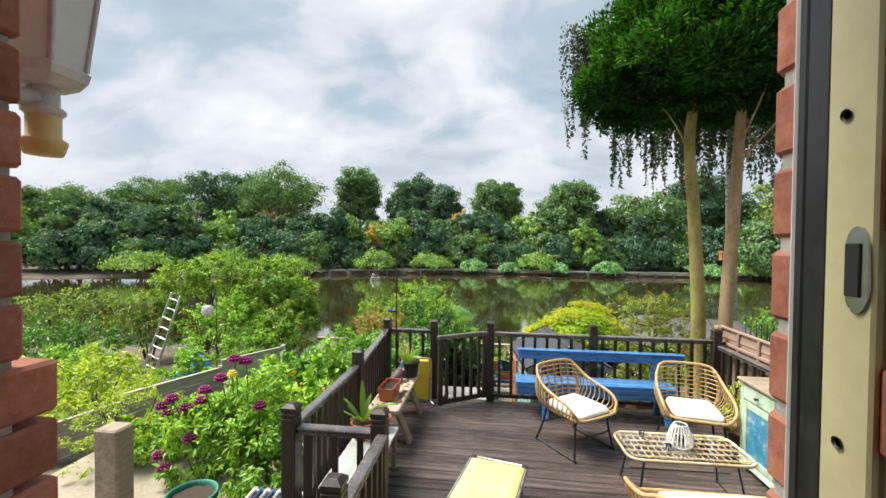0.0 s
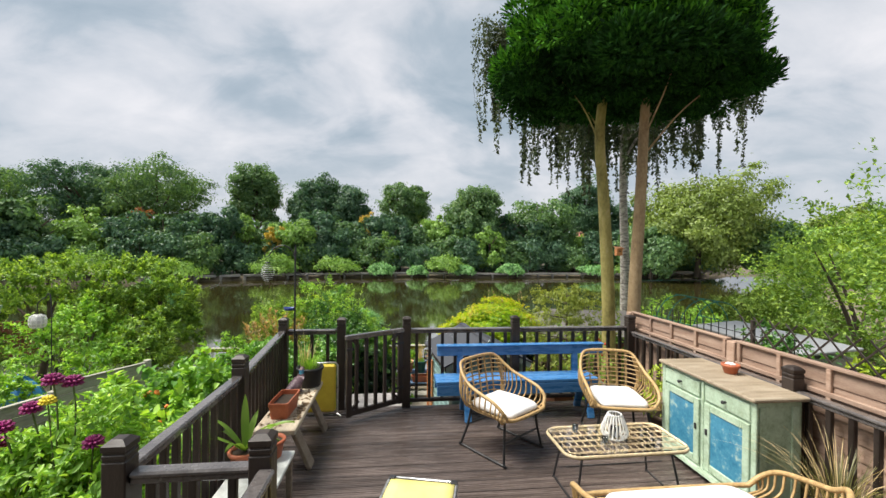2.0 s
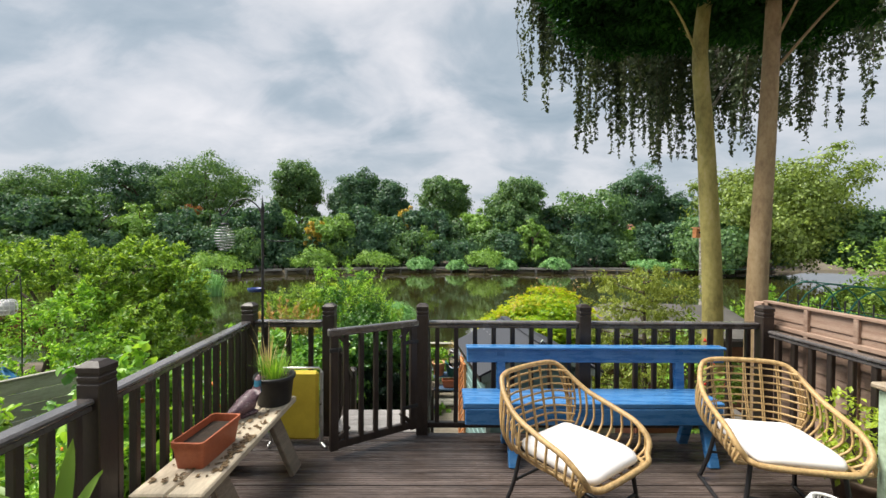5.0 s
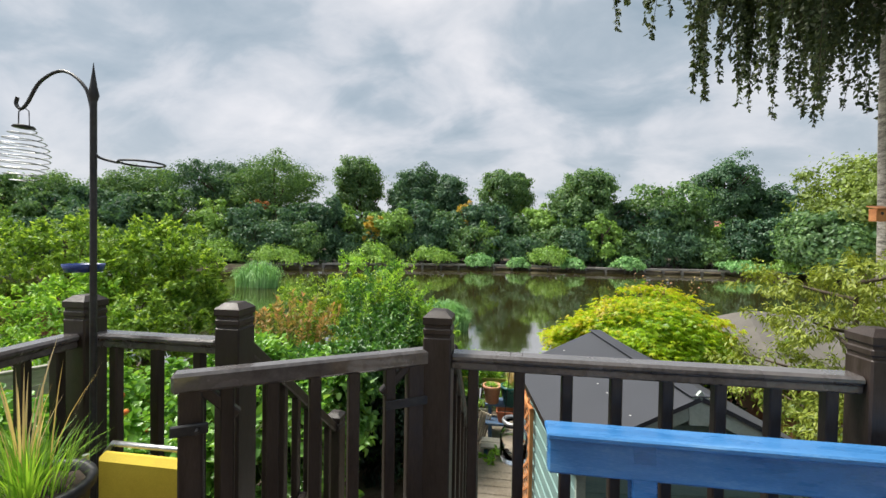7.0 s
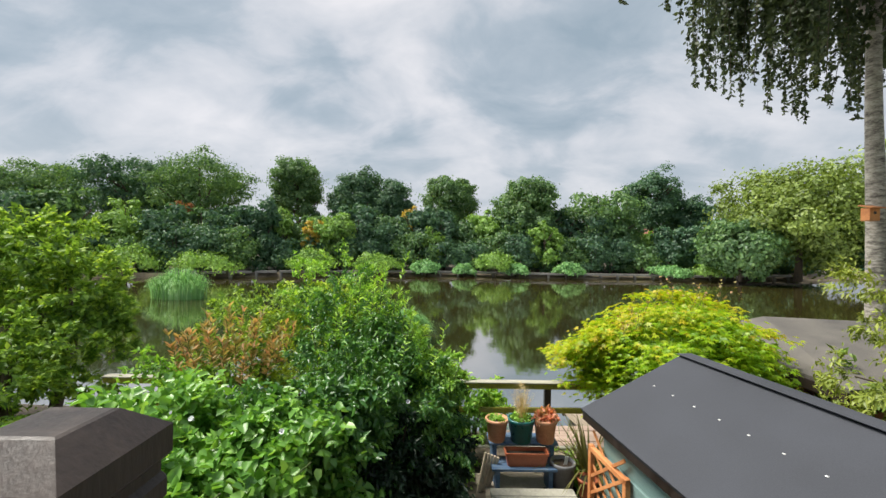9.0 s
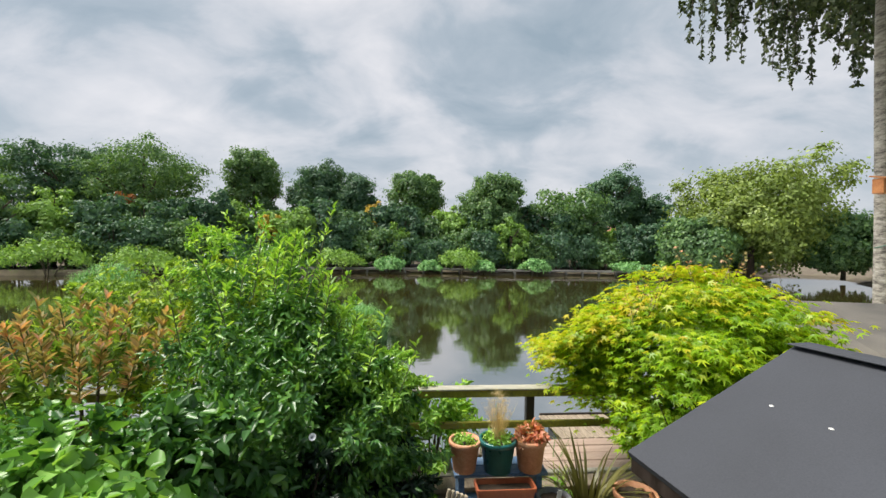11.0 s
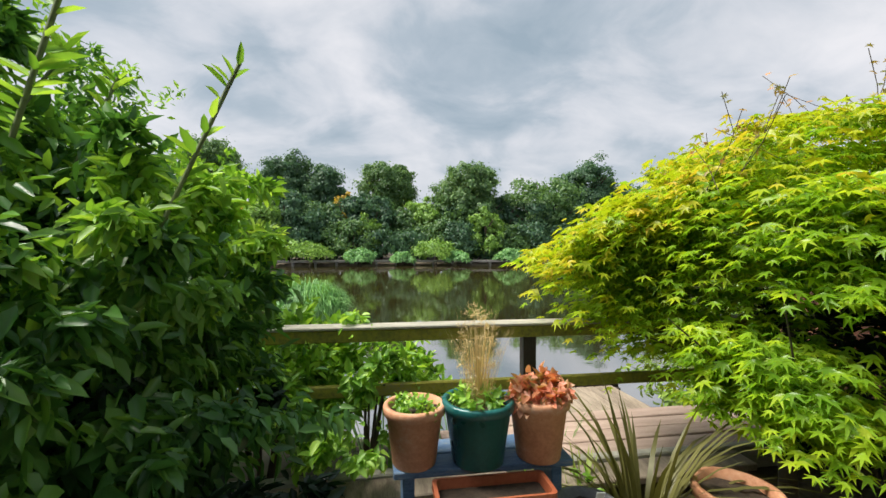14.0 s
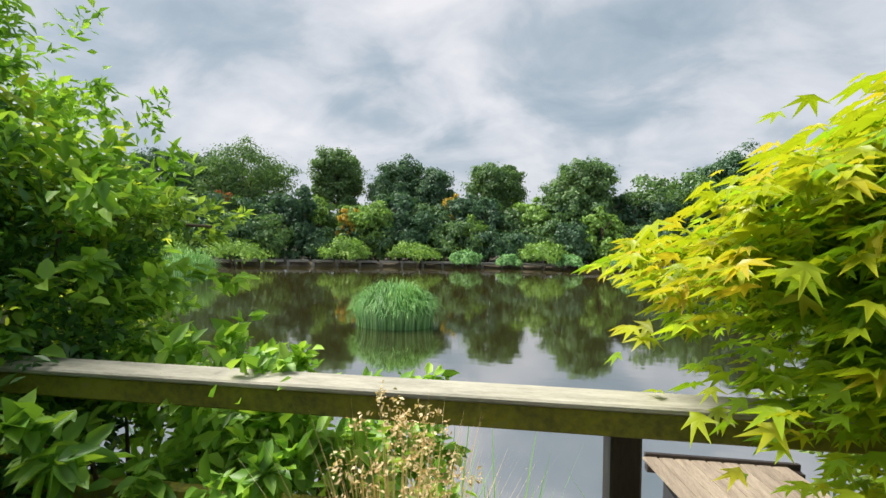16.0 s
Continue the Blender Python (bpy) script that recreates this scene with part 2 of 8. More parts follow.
M_STEEL = surface("brushed_steel", (0.45, 0.45, 0.45), (0.65, 0.65, 0.66), 20, 0.35, 0.1, 100, metal=0.9)
M_ALU = surface("aluminium", (0.50, 0.51, 0.52), (0.68, 0.69, 0.70), 10, 0.4, 0.1, 60, metal=0.8)
M_TERRA = surface("terracotta", (0.44, 0.19, 0.095), (0.60, 0.30, 0.17), 8, 0.75, 0.3, 60, vary=0.12, c=(0.64, 0.41, 0.28))
M_TERRAPL = surface("terracotta_plastic", (0.34, 0.085, 0.035), (0.46, 0.14, 0.065), 5, 0.5, 0.1, 60, vary=0.08)
M_TEALPOT = surface("teal_glaze", (0.012, 0.10, 0.10), (0.03, 0.17, 0.16), 6, 0.35, 0.1, 60)
M_BLACKPL = surface("black_plastic", (0.012, 0.012, 0.013), (0.03, 0.03, 0.033), 6, 0.5, 0.15, 60)
M_GREYPL = surface("grey_plastic", (0.12, 0.12, 0.13), (0.22, 0.22, 0.23), 6, 0.55, 0.15, 60)
M_SOIL = surface("potting_soil", (0.025, 0.017, 0.011), (0.075, 0.052, 0.035), 30, 0.95, 1.0, 90)
M_FELT = surface("roofing_felt", (0.028, 0.031, 0.040), (0.050, 0.054, 0.066), 2.5, 0.8, 0.5, 220, vary=0.03)
M_FELT2 = surface("old_roofing_felt", (0.075, 0.070, 0.064), (0.15, 0.138, 0.122), 2.5, 0.85, 0.5, 120, vary=0.03)
M_TEAL = surface("teal_shed_paint", (0.16, 0.27, 0.26), (0.25, 0.38, 0.36), 3, 0.6, 0.25, 60, stretch=(1, 1, 5), vary=0.06)
M_SHEDTRIM = surface("pale_green_trim", (0.34, 0.42, 0.37), (0.50, 0.58, 0.52), 5, 0.6, 0.2, 60)
M_REDWOOD = surface("red_brown_shed", (0.20, 0.065, 0.035), (0.32, 0.13, 0.075), 4, 0.65, 0.3, 60, vary=0.12)
M_LATTICE = surface("orange_lattice", (0.42, 0.15, 0.05), (0.62, 0.27, 0.10), 6, 0.7, 0.3, 60, vary=0.1)
M_BRICK = surface("red_brick", (0.27, 0.085, 0.05), (0.42, 0.16, 0.10), 9, 0.85, 0.7, 70, vary=0.25, c=(0.46, 0.24, 0.17))
M_MORTAR = surface("mortar", (0.30, 0.28, 0.25), (0.45, 0.42, 0.38), 20, 0.95, 0.8, 120)
M_CREAM = surface("cream_gloss_paint", (0.56, 0.50, 0.27), (0.66, 0.60, 0.35), 3, 0.4, 0.1, 60, vary=0.02)
M_WHITE = surface("white_paint", (0.66, 0.66, 0.64), (0.80, 0.80, 0.78), 5, 0.5, 0.15, 60, vary=0.03)
M_PLASTER = surface("inner_plaster", (0.62, 0.60, 0.56), (0.72, 0.70, 0.66), 2, 0.9, 0.1, 60)
M_BARK = surface("conifer_bark", (0.20, 0.13, 0.07), (0.34, 0.24, 0.13), 5, 0.9, 0.9, 30, stretch=(1, 1, 0.5), c=(0.42, 0.31, 0.18))
M_MOSSBARK = surface("mossy_bark", (0.20, 0.17, 0.05), (0.36, 0.31, 0.10), 5, 0.9, 0.9, 30, stretch=(1, 1, 0.5), c=(0.44, 0.36, 0.17))
M_BIRCH = surface("birch_bark", (0.05, 0.042, 0.038), (0.38, 0.35, 0.30), 7, 0.8, 0.7, 24, stretch=(1, 1, 3.0), c=(0.54, 0.50, 0.45))
M_DARKBARK = surface("dark_bark", (0.05, 0.037, 0.026), (0.12, 0.09, 0.065), 5, 0.9, 0.9, 30, stretch=(1, 1, 0.4))
M_STEM = surface("green_stem", (0.06, 0.09, 0.025), (0.13, 0.17, 0.05), 10, 0.7, 0.2, 60)
M_GROUND = surface("garden_soil", (0.065, 0.050, 0.034), (0.15, 0.12, 0.085), 1.3, 0.95, 0.8, 24, c=(0.09, 0.115, 0.04))
M_PATH = surface("sandy_path", (0.24, 0.20, 0.145), (0.38, 0.33, 0.26), 1.6, 0.95, 0.7, 30)
M_CONCRETE = surface("bank_edging", (0.10, 0.095, 0.085), (0.20, 0.19, 0.175), 1.0, 0.9, 0.5, 12)
M_SLATE = surface("blue_dish_enamel", (0.012, 0.03, 0.14), (0.03, 0.06, 0.24), 6, 0.3, 0.1, 60)
M_IRON = surface("dark_wrought_iron", (0.02, 0.02, 0.022), (0.05, 0.05, 0.052), 12, 0.5, 0.3, 60, metal=0.3)
M_PLUM = surface("plum_glaze", (0.045, 0.022, 0.035), (0.18, 0.10, 0.12), 26, 0.5, 0.4, 90, c=(0.42, 0.36, 0.38))
M_MAGENTA = surface("magenta_petals", (0.16, 0.005, 0.07), (0.33, 0.02, 0.17), 40, 0.6, 0.2, 90, vary=0.2)
M_YELPETAL = surface("yellow_petals", (0.72, 0.55, 0.02), (0.85, 0.70, 0.05), 40, 0.6, 0.2, 90)
M_ORANGE = surface("orange_petals", (0.70, 0.16, 0.02), (0.85, 0.28, 0.04), 40, 0.6, 0.2, 90)
M_REDPETAL = surface("red_petals", (0.55, 0.02, 0.02), (0.75, 0.06, 0.04), 40, 0.6, 0.2, 90)
M_WHITEPETAL = surface("white_petals", (0.75, 0.76, 0.78), (0.85, 0.86, 0.86), 40, 0.6, 0.1, 90)
M_BLUEPL = surface("blue_tarpaulin", (0.015, 0.12, 0.35), (0.05, 0.25, 0.52), 3, 0.5, 0.4, 30)
M_GREENPL = surface("green_plastic", (0.01, 0.15, 0.10), (0.03, 0.24, 0.16), 4, 0.5, 0.1, 30)
M_HOUSEWALL = surface("far_house_render", (0.55, 0.54, 0.52), (0.70, 0.69, 0.67), 1, 0.9, 0.1, 8)
M_ROOFTILE = surface("far_roof_tiles", (0.22, 0.085, 0.06), (0.36, 0.17, 0.12), 1, 0.9, 0.2, 8)
M_GLASS = glass("clear_glass")

L_FAR = leaf("far_tree_leaves", (0.028, 0.062, 0.026), (0.055, 0.105, 0.036), (0.095, 0.155, 0.045), 0.38, patch=0.22, gain=2.35)
L_FARDARK = leaf("far_dark_leaves", (0.018, 0.046, 0.028), (0.036, 0.078, 0.040), (0.062, 0.112, 0.046), 0.34, patch=0.22, gain=2.3)
L_FARLIGHT = leaf("far_light_leaves", (0.050, 0.100, 0.022), (0.105, 0.185, 0.034), (0.16, 0.24, 0.05), 0.3, patch=0.3, gain=2.2)
L_WILLOW = leaf("willow_leaves", (0.055, 0.085, 0.018), (0.11, 0.155, 0.032), (0.17, 0.215, 0.045), 0.35, patch=0.3, gain=1.9)
L_RUST = leaf("rust_leaves", (0.15, 0.055, 0.022), (0.25, 0.11, 0.04), None, 0.3, patch=0.4, gain=1.7)
L_GOLD = leaf("gold_leaves", (0.20, 0.14, 0.02), (0.34, 0.25, 0.04), None, 0.3, patch=0.4, gain=2.0)
L_HEDGE = leaf("hedge_leaves", (0.020, 0.062, 0.018), (0.055, 0.145, 0.030), (0.15, 0.29, 0.05), 0.34, 0.32, patch=3.0, gain=1.6, gloss=0.045)
# Leaves coloured darker to stand for shade low in and under the foliage.
L_SHADELEAF = leaf("shade_dark_leaves", (0.008, 0.022, 0.012), (0.018, 0.048, 0.022), (0.036, 0.085, 0.03), 0.2, 0.3, patch=3.0, gain=0.85)
L_BIND = leaf("bindweed_leaves", (0.055, 0.14, 0.028), (0.12, 0.25, 0.045), (0.22, 0.36, 0.09), 0.38, 0.32, patch=2.0, gain=1.62, gloss=0.04)
L_MAPLE = leaf("lime_maple_leaves", (0.085, 0.18, 0.012), (0.20, 0.32, 0.018), (0.36, 0.42, 0.022), 0.58, 0.4, patch=2.0, gain=1.65)
L_MAPLETIP = leaf("golden_maple_leaves", (0.24, 0.34, 0.014), (0.35, 0.39, 0.02), (0.46, 0.35, 0.04), 0.48, 0.4, patch=2.0, gain=1.35)
# One needle in two tones: dark shaded body, bright lit dome top.
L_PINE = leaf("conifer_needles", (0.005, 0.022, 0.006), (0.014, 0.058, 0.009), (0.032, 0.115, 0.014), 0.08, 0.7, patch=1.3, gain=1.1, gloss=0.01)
L_PINELIT = leaf("lit_conifer_needles", (0.025, 0.10, 0.010), (0.06, 0.20, 0.016), (0.10, 0.28, 0.022), 0.12, 0.7, patch=1.3, gain=1.2, gloss=0.01)
L_BIRCH = leaf("birch_leaves", (0.022, 0.036, 0.018), (0.045, 0.066, 0.028), (0.085, 0.105, 0.042), 0.25, patch=1.0, gain=1.3)
L_CONIFER = leaf("golden_conifer", (0.07, 0.10, 0.018), (0.16, 0.20, 0.03), (0.24, 0.27, 0.05), 0.3, patch=1.5)
L_GARDEN = leaf("garden_leaves", (0.045, 0.11, 0.016), (0.12, 0.22, 0.03), (0.25, 0.36, 0.06), 0.38, patch=1.2, gain=2.3)
L_APPLE = leaf("apple_leaves", (0.035, 0.068, 0.014), (0.095, 0.15, 0.028), (0.19, 0.26, 0.05), 0.33, patch=1.0, gain=1.95)
L_YOUNG = leaf("young_tree_leaves", (0.035, 0.075, 0.014), (0.09, 0.155, 0.024), (0.23, 0.31, 0.05), 0.40, patch=1.2, gain=2.3)
L_LIME = leaf("lime_leaves", (0.13, 0.20, 0.02), (0.27, 0.35, 0.04), (0.40, 0.45, 0.07), 0.4, patch=1.5)
L_PHOT = leaf("photinia_leaves", (0.11, 0.15, 0.045), (0.30, 0.23, 0.10), (0.44, 0.21, 0.14), 0.35, patch=2.0)
L_REED = leaf("reed_blades", (0.035, 0.095, 0.030), (0.085, 0.18, 0.060), (0.17, 0.27, 0.12), 0.3, patch=1.5, gain=2.3)
L_GRASS = leaf("grass_blades", (0.09, 0.14, 0.025), (0.20, 0.25, 0.05), (0.36, 0.36, 0.12), 0.35, patch=2.0)
L_PALEGRASS = leaf("tan_grass_blades", (0.28, 0.21, 0.11), (0.45, 0.35, 0.20), (0.58, 0.47, 0.30), 0.3, patch=3.0)
L_BRONZE = leaf("bronze_strap_leaves", (0.05, 0.055, 0.02), (0.11, 0.105, 0.03), (0.26, 0.25, 0.07), 0.3, patch=3.0, gain=1.3, gloss=0.05)
L_CORAL = leaf("coral_leaves", (0.16, 0.16, 0.05), (0.46, 0.16, 0.10), (0.56, 0.36, 0.25), 0.35, patch=9.0, gain=1.5)

# ---- mesh tools ----


class Shape:
    """Collects faces for one mesh."""

    def __init__(self):
        self.v, self.f, self.smooth = [], [], []

    def add(self, verts, faces, smooth=False, m=None):
        k = len(self.v)
        self.v += [tuple(m @ Vector(p)) if m is not None else tuple(p) for p in verts]
        self.f += [tuple(i + k for i in f) for f in faces]
        self.smooth += [smooth] * len(faces)
        return self

    def box(self, c, s, m=None, b=0.004):
        """A box with chamfered edges: centre, size, pose about the centre."""
        h = [q / 2 for q in s]
        b = min(b, 0.45 * min(s))
        vs, at = [], {}
        for sx in (-1, 1):
            for sy in (-1, 1):
                for sz in (-1, 1):
                    sg = (sx, sy, sz)
                    for k in range(3):
                        at[sg, k] = len(vs)
                        vs.append(Vector([sg[j] * (h[j] - (0 if j == k else b)) for j in range(3)]))
        fs = []
        for k in range(3):
            i, j = (k + 1) % 3, (k + 2) % 3
            for s1 in (-1, 1):
                q = []
                for a, d in ((-1, -1), (1, -1), (1, 1), (-1, 1)):
                    sg = [0, 0, 0]
                    sg[k], sg[i], sg[j] = s1, a, d
                    q.append(at[tuple(sg), k])
                fs.append(q)
            for a in (-1, 1):
                for d in (-1, 1):
                    q = []
                    for s1, w in ((-1, i), (1, i), (1, j), (-1, j)):
                        sg = [0, 0, 0]
                        sg[k], sg[i], sg[j] = s1, a, d
                        q.append(at[tuple(sg), w])
                    fs.append(q)
        for sx in (-1, 1):
            for sy in (-1, 1):
                for sz in (-1, 1):
                    fs.append([at[(sx, sy, sz), k] for k in range(3)])
        out = []
        for f in fs:
            p = [vs[i] for i in f]
            n = (p[1] - p[0]).cross(p[2] - p[0])
            out.append(tuple(f) if n.dot(sum(p, Vector())) > 0 else tuple(reversed(f)))
        mm = Matrix.Translation(c) if m is None else Matrix.Translation(c) @ m
        return self.add(vs, out, False, mm)

    def tube(self, pts, r, n=8, closed=False, m=None):
        """A round bar along points; r may be one radius or one for each point."""
        pts = [Vector(p) for p in pts]
        rs = r if isinstance(r, (list, tuple)) else [r] * len(pts)
        vs, fs, prev = [], [], None
        cnt = len(pts)
        for i, p in enumerate(pts):
            if closed:
                d = pts[(i + 1) % cnt] - pts[i - 1]
            else:
                d = pts[min(i + 1, cnt - 1)] - pts[max(i - 1, 0)]
            d = d.normalized() if d.length > 1e-9 else Vector((0, 0, 1))
            if prev is None:
                prev = d.orthogonal().normalized()
            prev = (prev - d * prev.dot(d))
            prev = prev.normalized() if prev.length > 1e-6 else d.orthogonal().normalized()
            w = d.cross(prev)
            for k in range(n):
                a = 2 * math.pi * k / n
                vs.append(p + (prev * math.cos(a) + w * math.sin(a)) * rs[i])
        for i in range(cnt if closed else cnt - 1):
            j = (i + 1) % cnt
            for k in range(n):
                k2 = (k + 1) % n
                fs.append((i * n + k, i * n + k2, j * n + k2, j * n + k))
        self.add(vs, fs, True, m)
        if not closed:
            self.add([vs[k] for k in range(n)], [tuple(reversed(range(n)))], False, m)
            self.add([vs[(cnt - 1) * n + k] for k in range(n)], [tuple(range(n))], False, m)
        return self

    def lathe(self, prof, n=24, m=None, lobe=0.0):
        """A turned shape: (radius, height) points about z."""
        vs, fs = [], []
        for r, z in prof:
            for k in range(n):
                a = 2 * math.pi * k / n
                vs.append((r * math.cos(a), r * math.sin(a), z))
        for i in range(len(prof) - 1):
            for k in range(n):
                k2 = (k + 1) % n
                fs.append((i * n + k, i * n + k2, (i + 1) * n + k2, (i + 1) * n + k))
        return self.add(vs, fs, True, m)

    def loft(self, rings, m=None, smooth=True, cap=True):
        n = len(rings[0])
        vs = [p for r in rings for p in r]
        fs = [(i * n + k, i * n + (k + 1) % n, (i + 1) * n + (k + 1) % n, (i + 1) * n + k) for i in range(len(rings) - 1) for k in range(n)]
        if cap:
            fs += [tuple(reversed(range(n))), tuple((len(rings) - 1) * n + k for k in range(n))]
        return self.add(vs, fs, smooth, m)

    def mesh(self, name, material):
        me = bpy.data.meshes.new(name)
        me.from_pydata(self.v, [], self.f)
        me.polygons.foreach_set("use_smooth", self.smooth)
        me.materials.append(material)
        me.update()
        return me


def part(name, shape, material, parent=None, label="", m=None):
    me = shape if isinstance(shape, bpy.types.Mesh) else shape.mesh(name, material)
    ob = new(name, me)
    if parent is not None:
        ob.parent = parent
    if m is not None:
        ob.matrix_basis = m
    if label:
        tagged(ob, label)
    return ob


def thing(name, m, label, category, group="", kind=""):
    ob = new(name)
    ob.empty_display_size = 0.1
    ob.matrix_basis = m
    return tagged(ob, label, category, group, kind)


def arc(c, r, a0, a1, n, axis="z"):
    pts = []
    for i in range(n + 1):
        a = radians(a0 + (a1 - a0) * i / n)
        u, w = r * math.cos(a), r * math.sin(a)
        pts.append({"z": (c[0] + u, c[1] + w, c[2]), "y": (c[0] + u, c[1], c[2] + w), "x": (c[0], c[1] + u, c[2] + w)}[axis])
    return pts


def smooth_path(pts, n=6):
    """Catmull-Rom through the points."""
    p = [Vector(q) for q in pts]
    p = [p[0] * 2 - p[1]] + p + [p[-1] * 2 - p[-2]]
    out = []
    for i in range(1, len(p) - 2):
        for k in range(n):
            t = k / n
            a, b, c, d = p[i - 1:i + 3]
            out.append(0.5 * ((2 * b) + (c - a) * t + (2 * a - 5 * b + 4 * c - d) * t * t + (3 * b - a - 3 * c + d) * t ** 3))
    return out + [p[-2]]


def unit(a):
    return a / np.maximum(np.linalg.norm(a, axis=1, keepdims=True), 1e-9)


def foliage(name, P, D, U, size, width, material, star=False, fold=0.25, simple=False):
    """One mesh of leaves: places, the way each grows, its upper side, lengths, width to length."""
    n = len(P)
    D = unit(D)
    S = unit(np.cross(D, U))
    N = np.cross(S, D)
    L = (np.ones(n) * size)[:, None]
    W = L * width
    if star:
        ang = np.radians([0, 21, 46, 68, 98, 180, 262, 292, 314, 339])
        rad = np.array([1.0, 0.33, 0.88, 0.30, 0.62, 0.12, 0.62, 0.30, 0.88, 0.33])
        ring = [P + L * 0.35 * D + L * 0.65 * r * (math.cos(a) * D + math.sin(a) * S) + N * L * (0.10 * (k % 2) - 0.12 * r) for k, (a, r) in enumerate(zip(ang, rad))]
        V = np.stack([P + L * 0.35 * D] + ring, 1)
        tri = [(0, 1 + k, 1 + (k + 1) % 10) for k in range(10)]
    elif simple:
        V = np.stack([P, P + L * 0.45 * D + W * 0.5 * S + N * W * fold, P + L * D, P + L * 0.45 * D - W * 0.5 * S + N * W * fold], 1)
        tri = [(0, 1, 2), (0, 2, 3)]
    else:
        V = np.stack([P, P + L * 0.28 * D + W * 0.46 * S + N * W * fold, P + L * 0.68 * D + W * 0.34 * S + N * W * fold * 0.6,
                      P + L * D - N * L * 0.10, P + L * 0.68 * D - W * 0.34 * S + N * W * fold * 0.6, P + L * 0.28 * D - W * 0.46 * S + N * W * fold], 1)
        tri = [(0, 1, 2), (0, 2, 3), (0, 3, 4), (0, 4, 5)]
    k = V.shape[1]
    F = (np.array(tri)[None] + (np.arange(n) * k)[:, None, None]).reshape(-1, 3)
    me = bpy.data.meshes.new(name)
    me.vertices.add(n * k)
    me.vertices.foreach_set("co", V.reshape(-1).astype(np.float32))
    me.loops.add(len(F) * 3)
    me.loops.foreach_set("vertex_index", F.reshape(-1).astype(np.int32))
    me.polygons.add(len(F))
    me.polygons.foreach_set("loop_start", (np.arange(len(F)) * 3).astype(np.int32))
    me.update(calc_edges=True)
    me.materials.append(material)
    return me


def crown_points(rng, center, radii, clumps, per, clump=0.25, hollow=0.45, droop=0.15, lumps=0.25, low=-1.0, spray=0.0, shingle=False):
    """Leaf places in uneven clumps over an ellipsoid; the ways leaves grow and their upper sides."""
    c, r = np.array(center, float), np.array(radii, float)
    u = unit(rng.normal(size=(clumps * 2, 3)))
    u = u[u[:, 2] > low][:clumps]
    ph = rng.uniform(0, 6.28, 3)
    bulge = 1 + lumps * (np.sin(3.1 * u[:, 0] + ph[0]) * np.cos(2.7 * u[:, 1] + ph[1]) + 0.6 * np.sin(5.3 * u[:, 2] + 4.1 * u[:, 0] + ph[2]))
    k = hollow + (1 - hollow) * rng.uniform(0, 1, len(u)) ** 0.45
    cen = c + u * r * (k * bulge)[:, None]
    sz = clump * r.mean() * rng.uniform(0.55, 1.25, len(cen))
    idx = np.repeat(np.arange(len(cen)), per)
    g = rng.normal(size=(len(idx), 3)) * np.array([1, 1, 0.62])
    P = cen[idx] + g * sz[idx][:, None] * 0.62
    if spray and not shingle:
        # clumps drawn out into tapering sprays
        way = unit(u + rng.normal(size=u.shape) * 0.45 + np.array([0, 0, 0.25]))
        far = rng.uniform(0, 1, len(idx))
        P = cen[idx] + g * (sz[idx] * 0.5 * (1.05 - 0.85 * far))[:, None] + way[idx] * (sz[idx] * spray * far * rng.uniform(0.5, 1.6, len(cen))[idx])[:, None]
    out = unit((P - c) / r)
    D = out * 0.55 + unit(rng.normal(size=P.shape)) * 0.8
    D[:, 2] -= droop
    U = out * 0.35 + np.array([0, 0, 0.85]) + rng.normal(size=P.shape) * 0.42
    if shingle:
        # leaves lie over the outside of their clump, tips hanging outwards
        face = unit(unit(g) * 0.8 + out * 0.45 + np.array([0, 0, 0.25]))
        side = rng.normal(size=P.shape)
        D = side - face * (side * face).sum(1, keepdims=True) + face * 0.15
        D[:, 2] -= 0.3
        U = face + rng.normal(size=P.shape) * 0.45
    return P, D, U


def crown(name, parent, rng, center, radii, clumps, per, size, material, width=0.55, star=False, simple=True, label="", **kw):
    P, D, U = crown_points(rng, center, radii, clumps, per, **kw)
    L = size * rng.uniform(0.6, 1.25, len(P))
    return part(name, foliage(name, P, D, U, L, width, material, star, simple=simple), material, parent, label)


def lobed_crown(name, parent, rng, center, radii, clumps, per, size, material, width=0.6, lobes=6, low=-0.95, label="", **kw):
    """One crown grown together out of a main head and several smaller lobes."""
    c, r = np.array(center, float), np.array(radii, float)
    sets = [crown_points(rng, c, r * (0.86, 0.86, 0.94), int(clumps * 0.62), per, low=low, **kw)]
    for k in range(lobes):
        a = 2.4 * k + rng.uniform(-0.5, 0.5)
        h = rng.uniform(-0.7, 0.72)
        d = np.array([math.cos(a), math.sin(a), 0]) * 0.62 * math.sqrt(1 - 0.6 * h * h) + np.array([0, 0, h])
        f = rng.uniform(0.34, 0.56)
        sets.append(crown_points(rng, c + d * r, r * np.array([f, f, f * rng.uniform(0.7, 1.0)]), max(4, int(clumps * 0.5 / lobes)), per, low=-0.6, clump=0.34, **{q: v for q, v in kw.items() if q != "clump"}))
    P, D, U = (np.concatenate([q[i] for q in sets]) for i in range(3))
    L = size * rng.uniform(0.6, 1.25, len(P))
    return part(name, foliage(name, P, D, U, L, width, material, simple=True), material, parent, label)


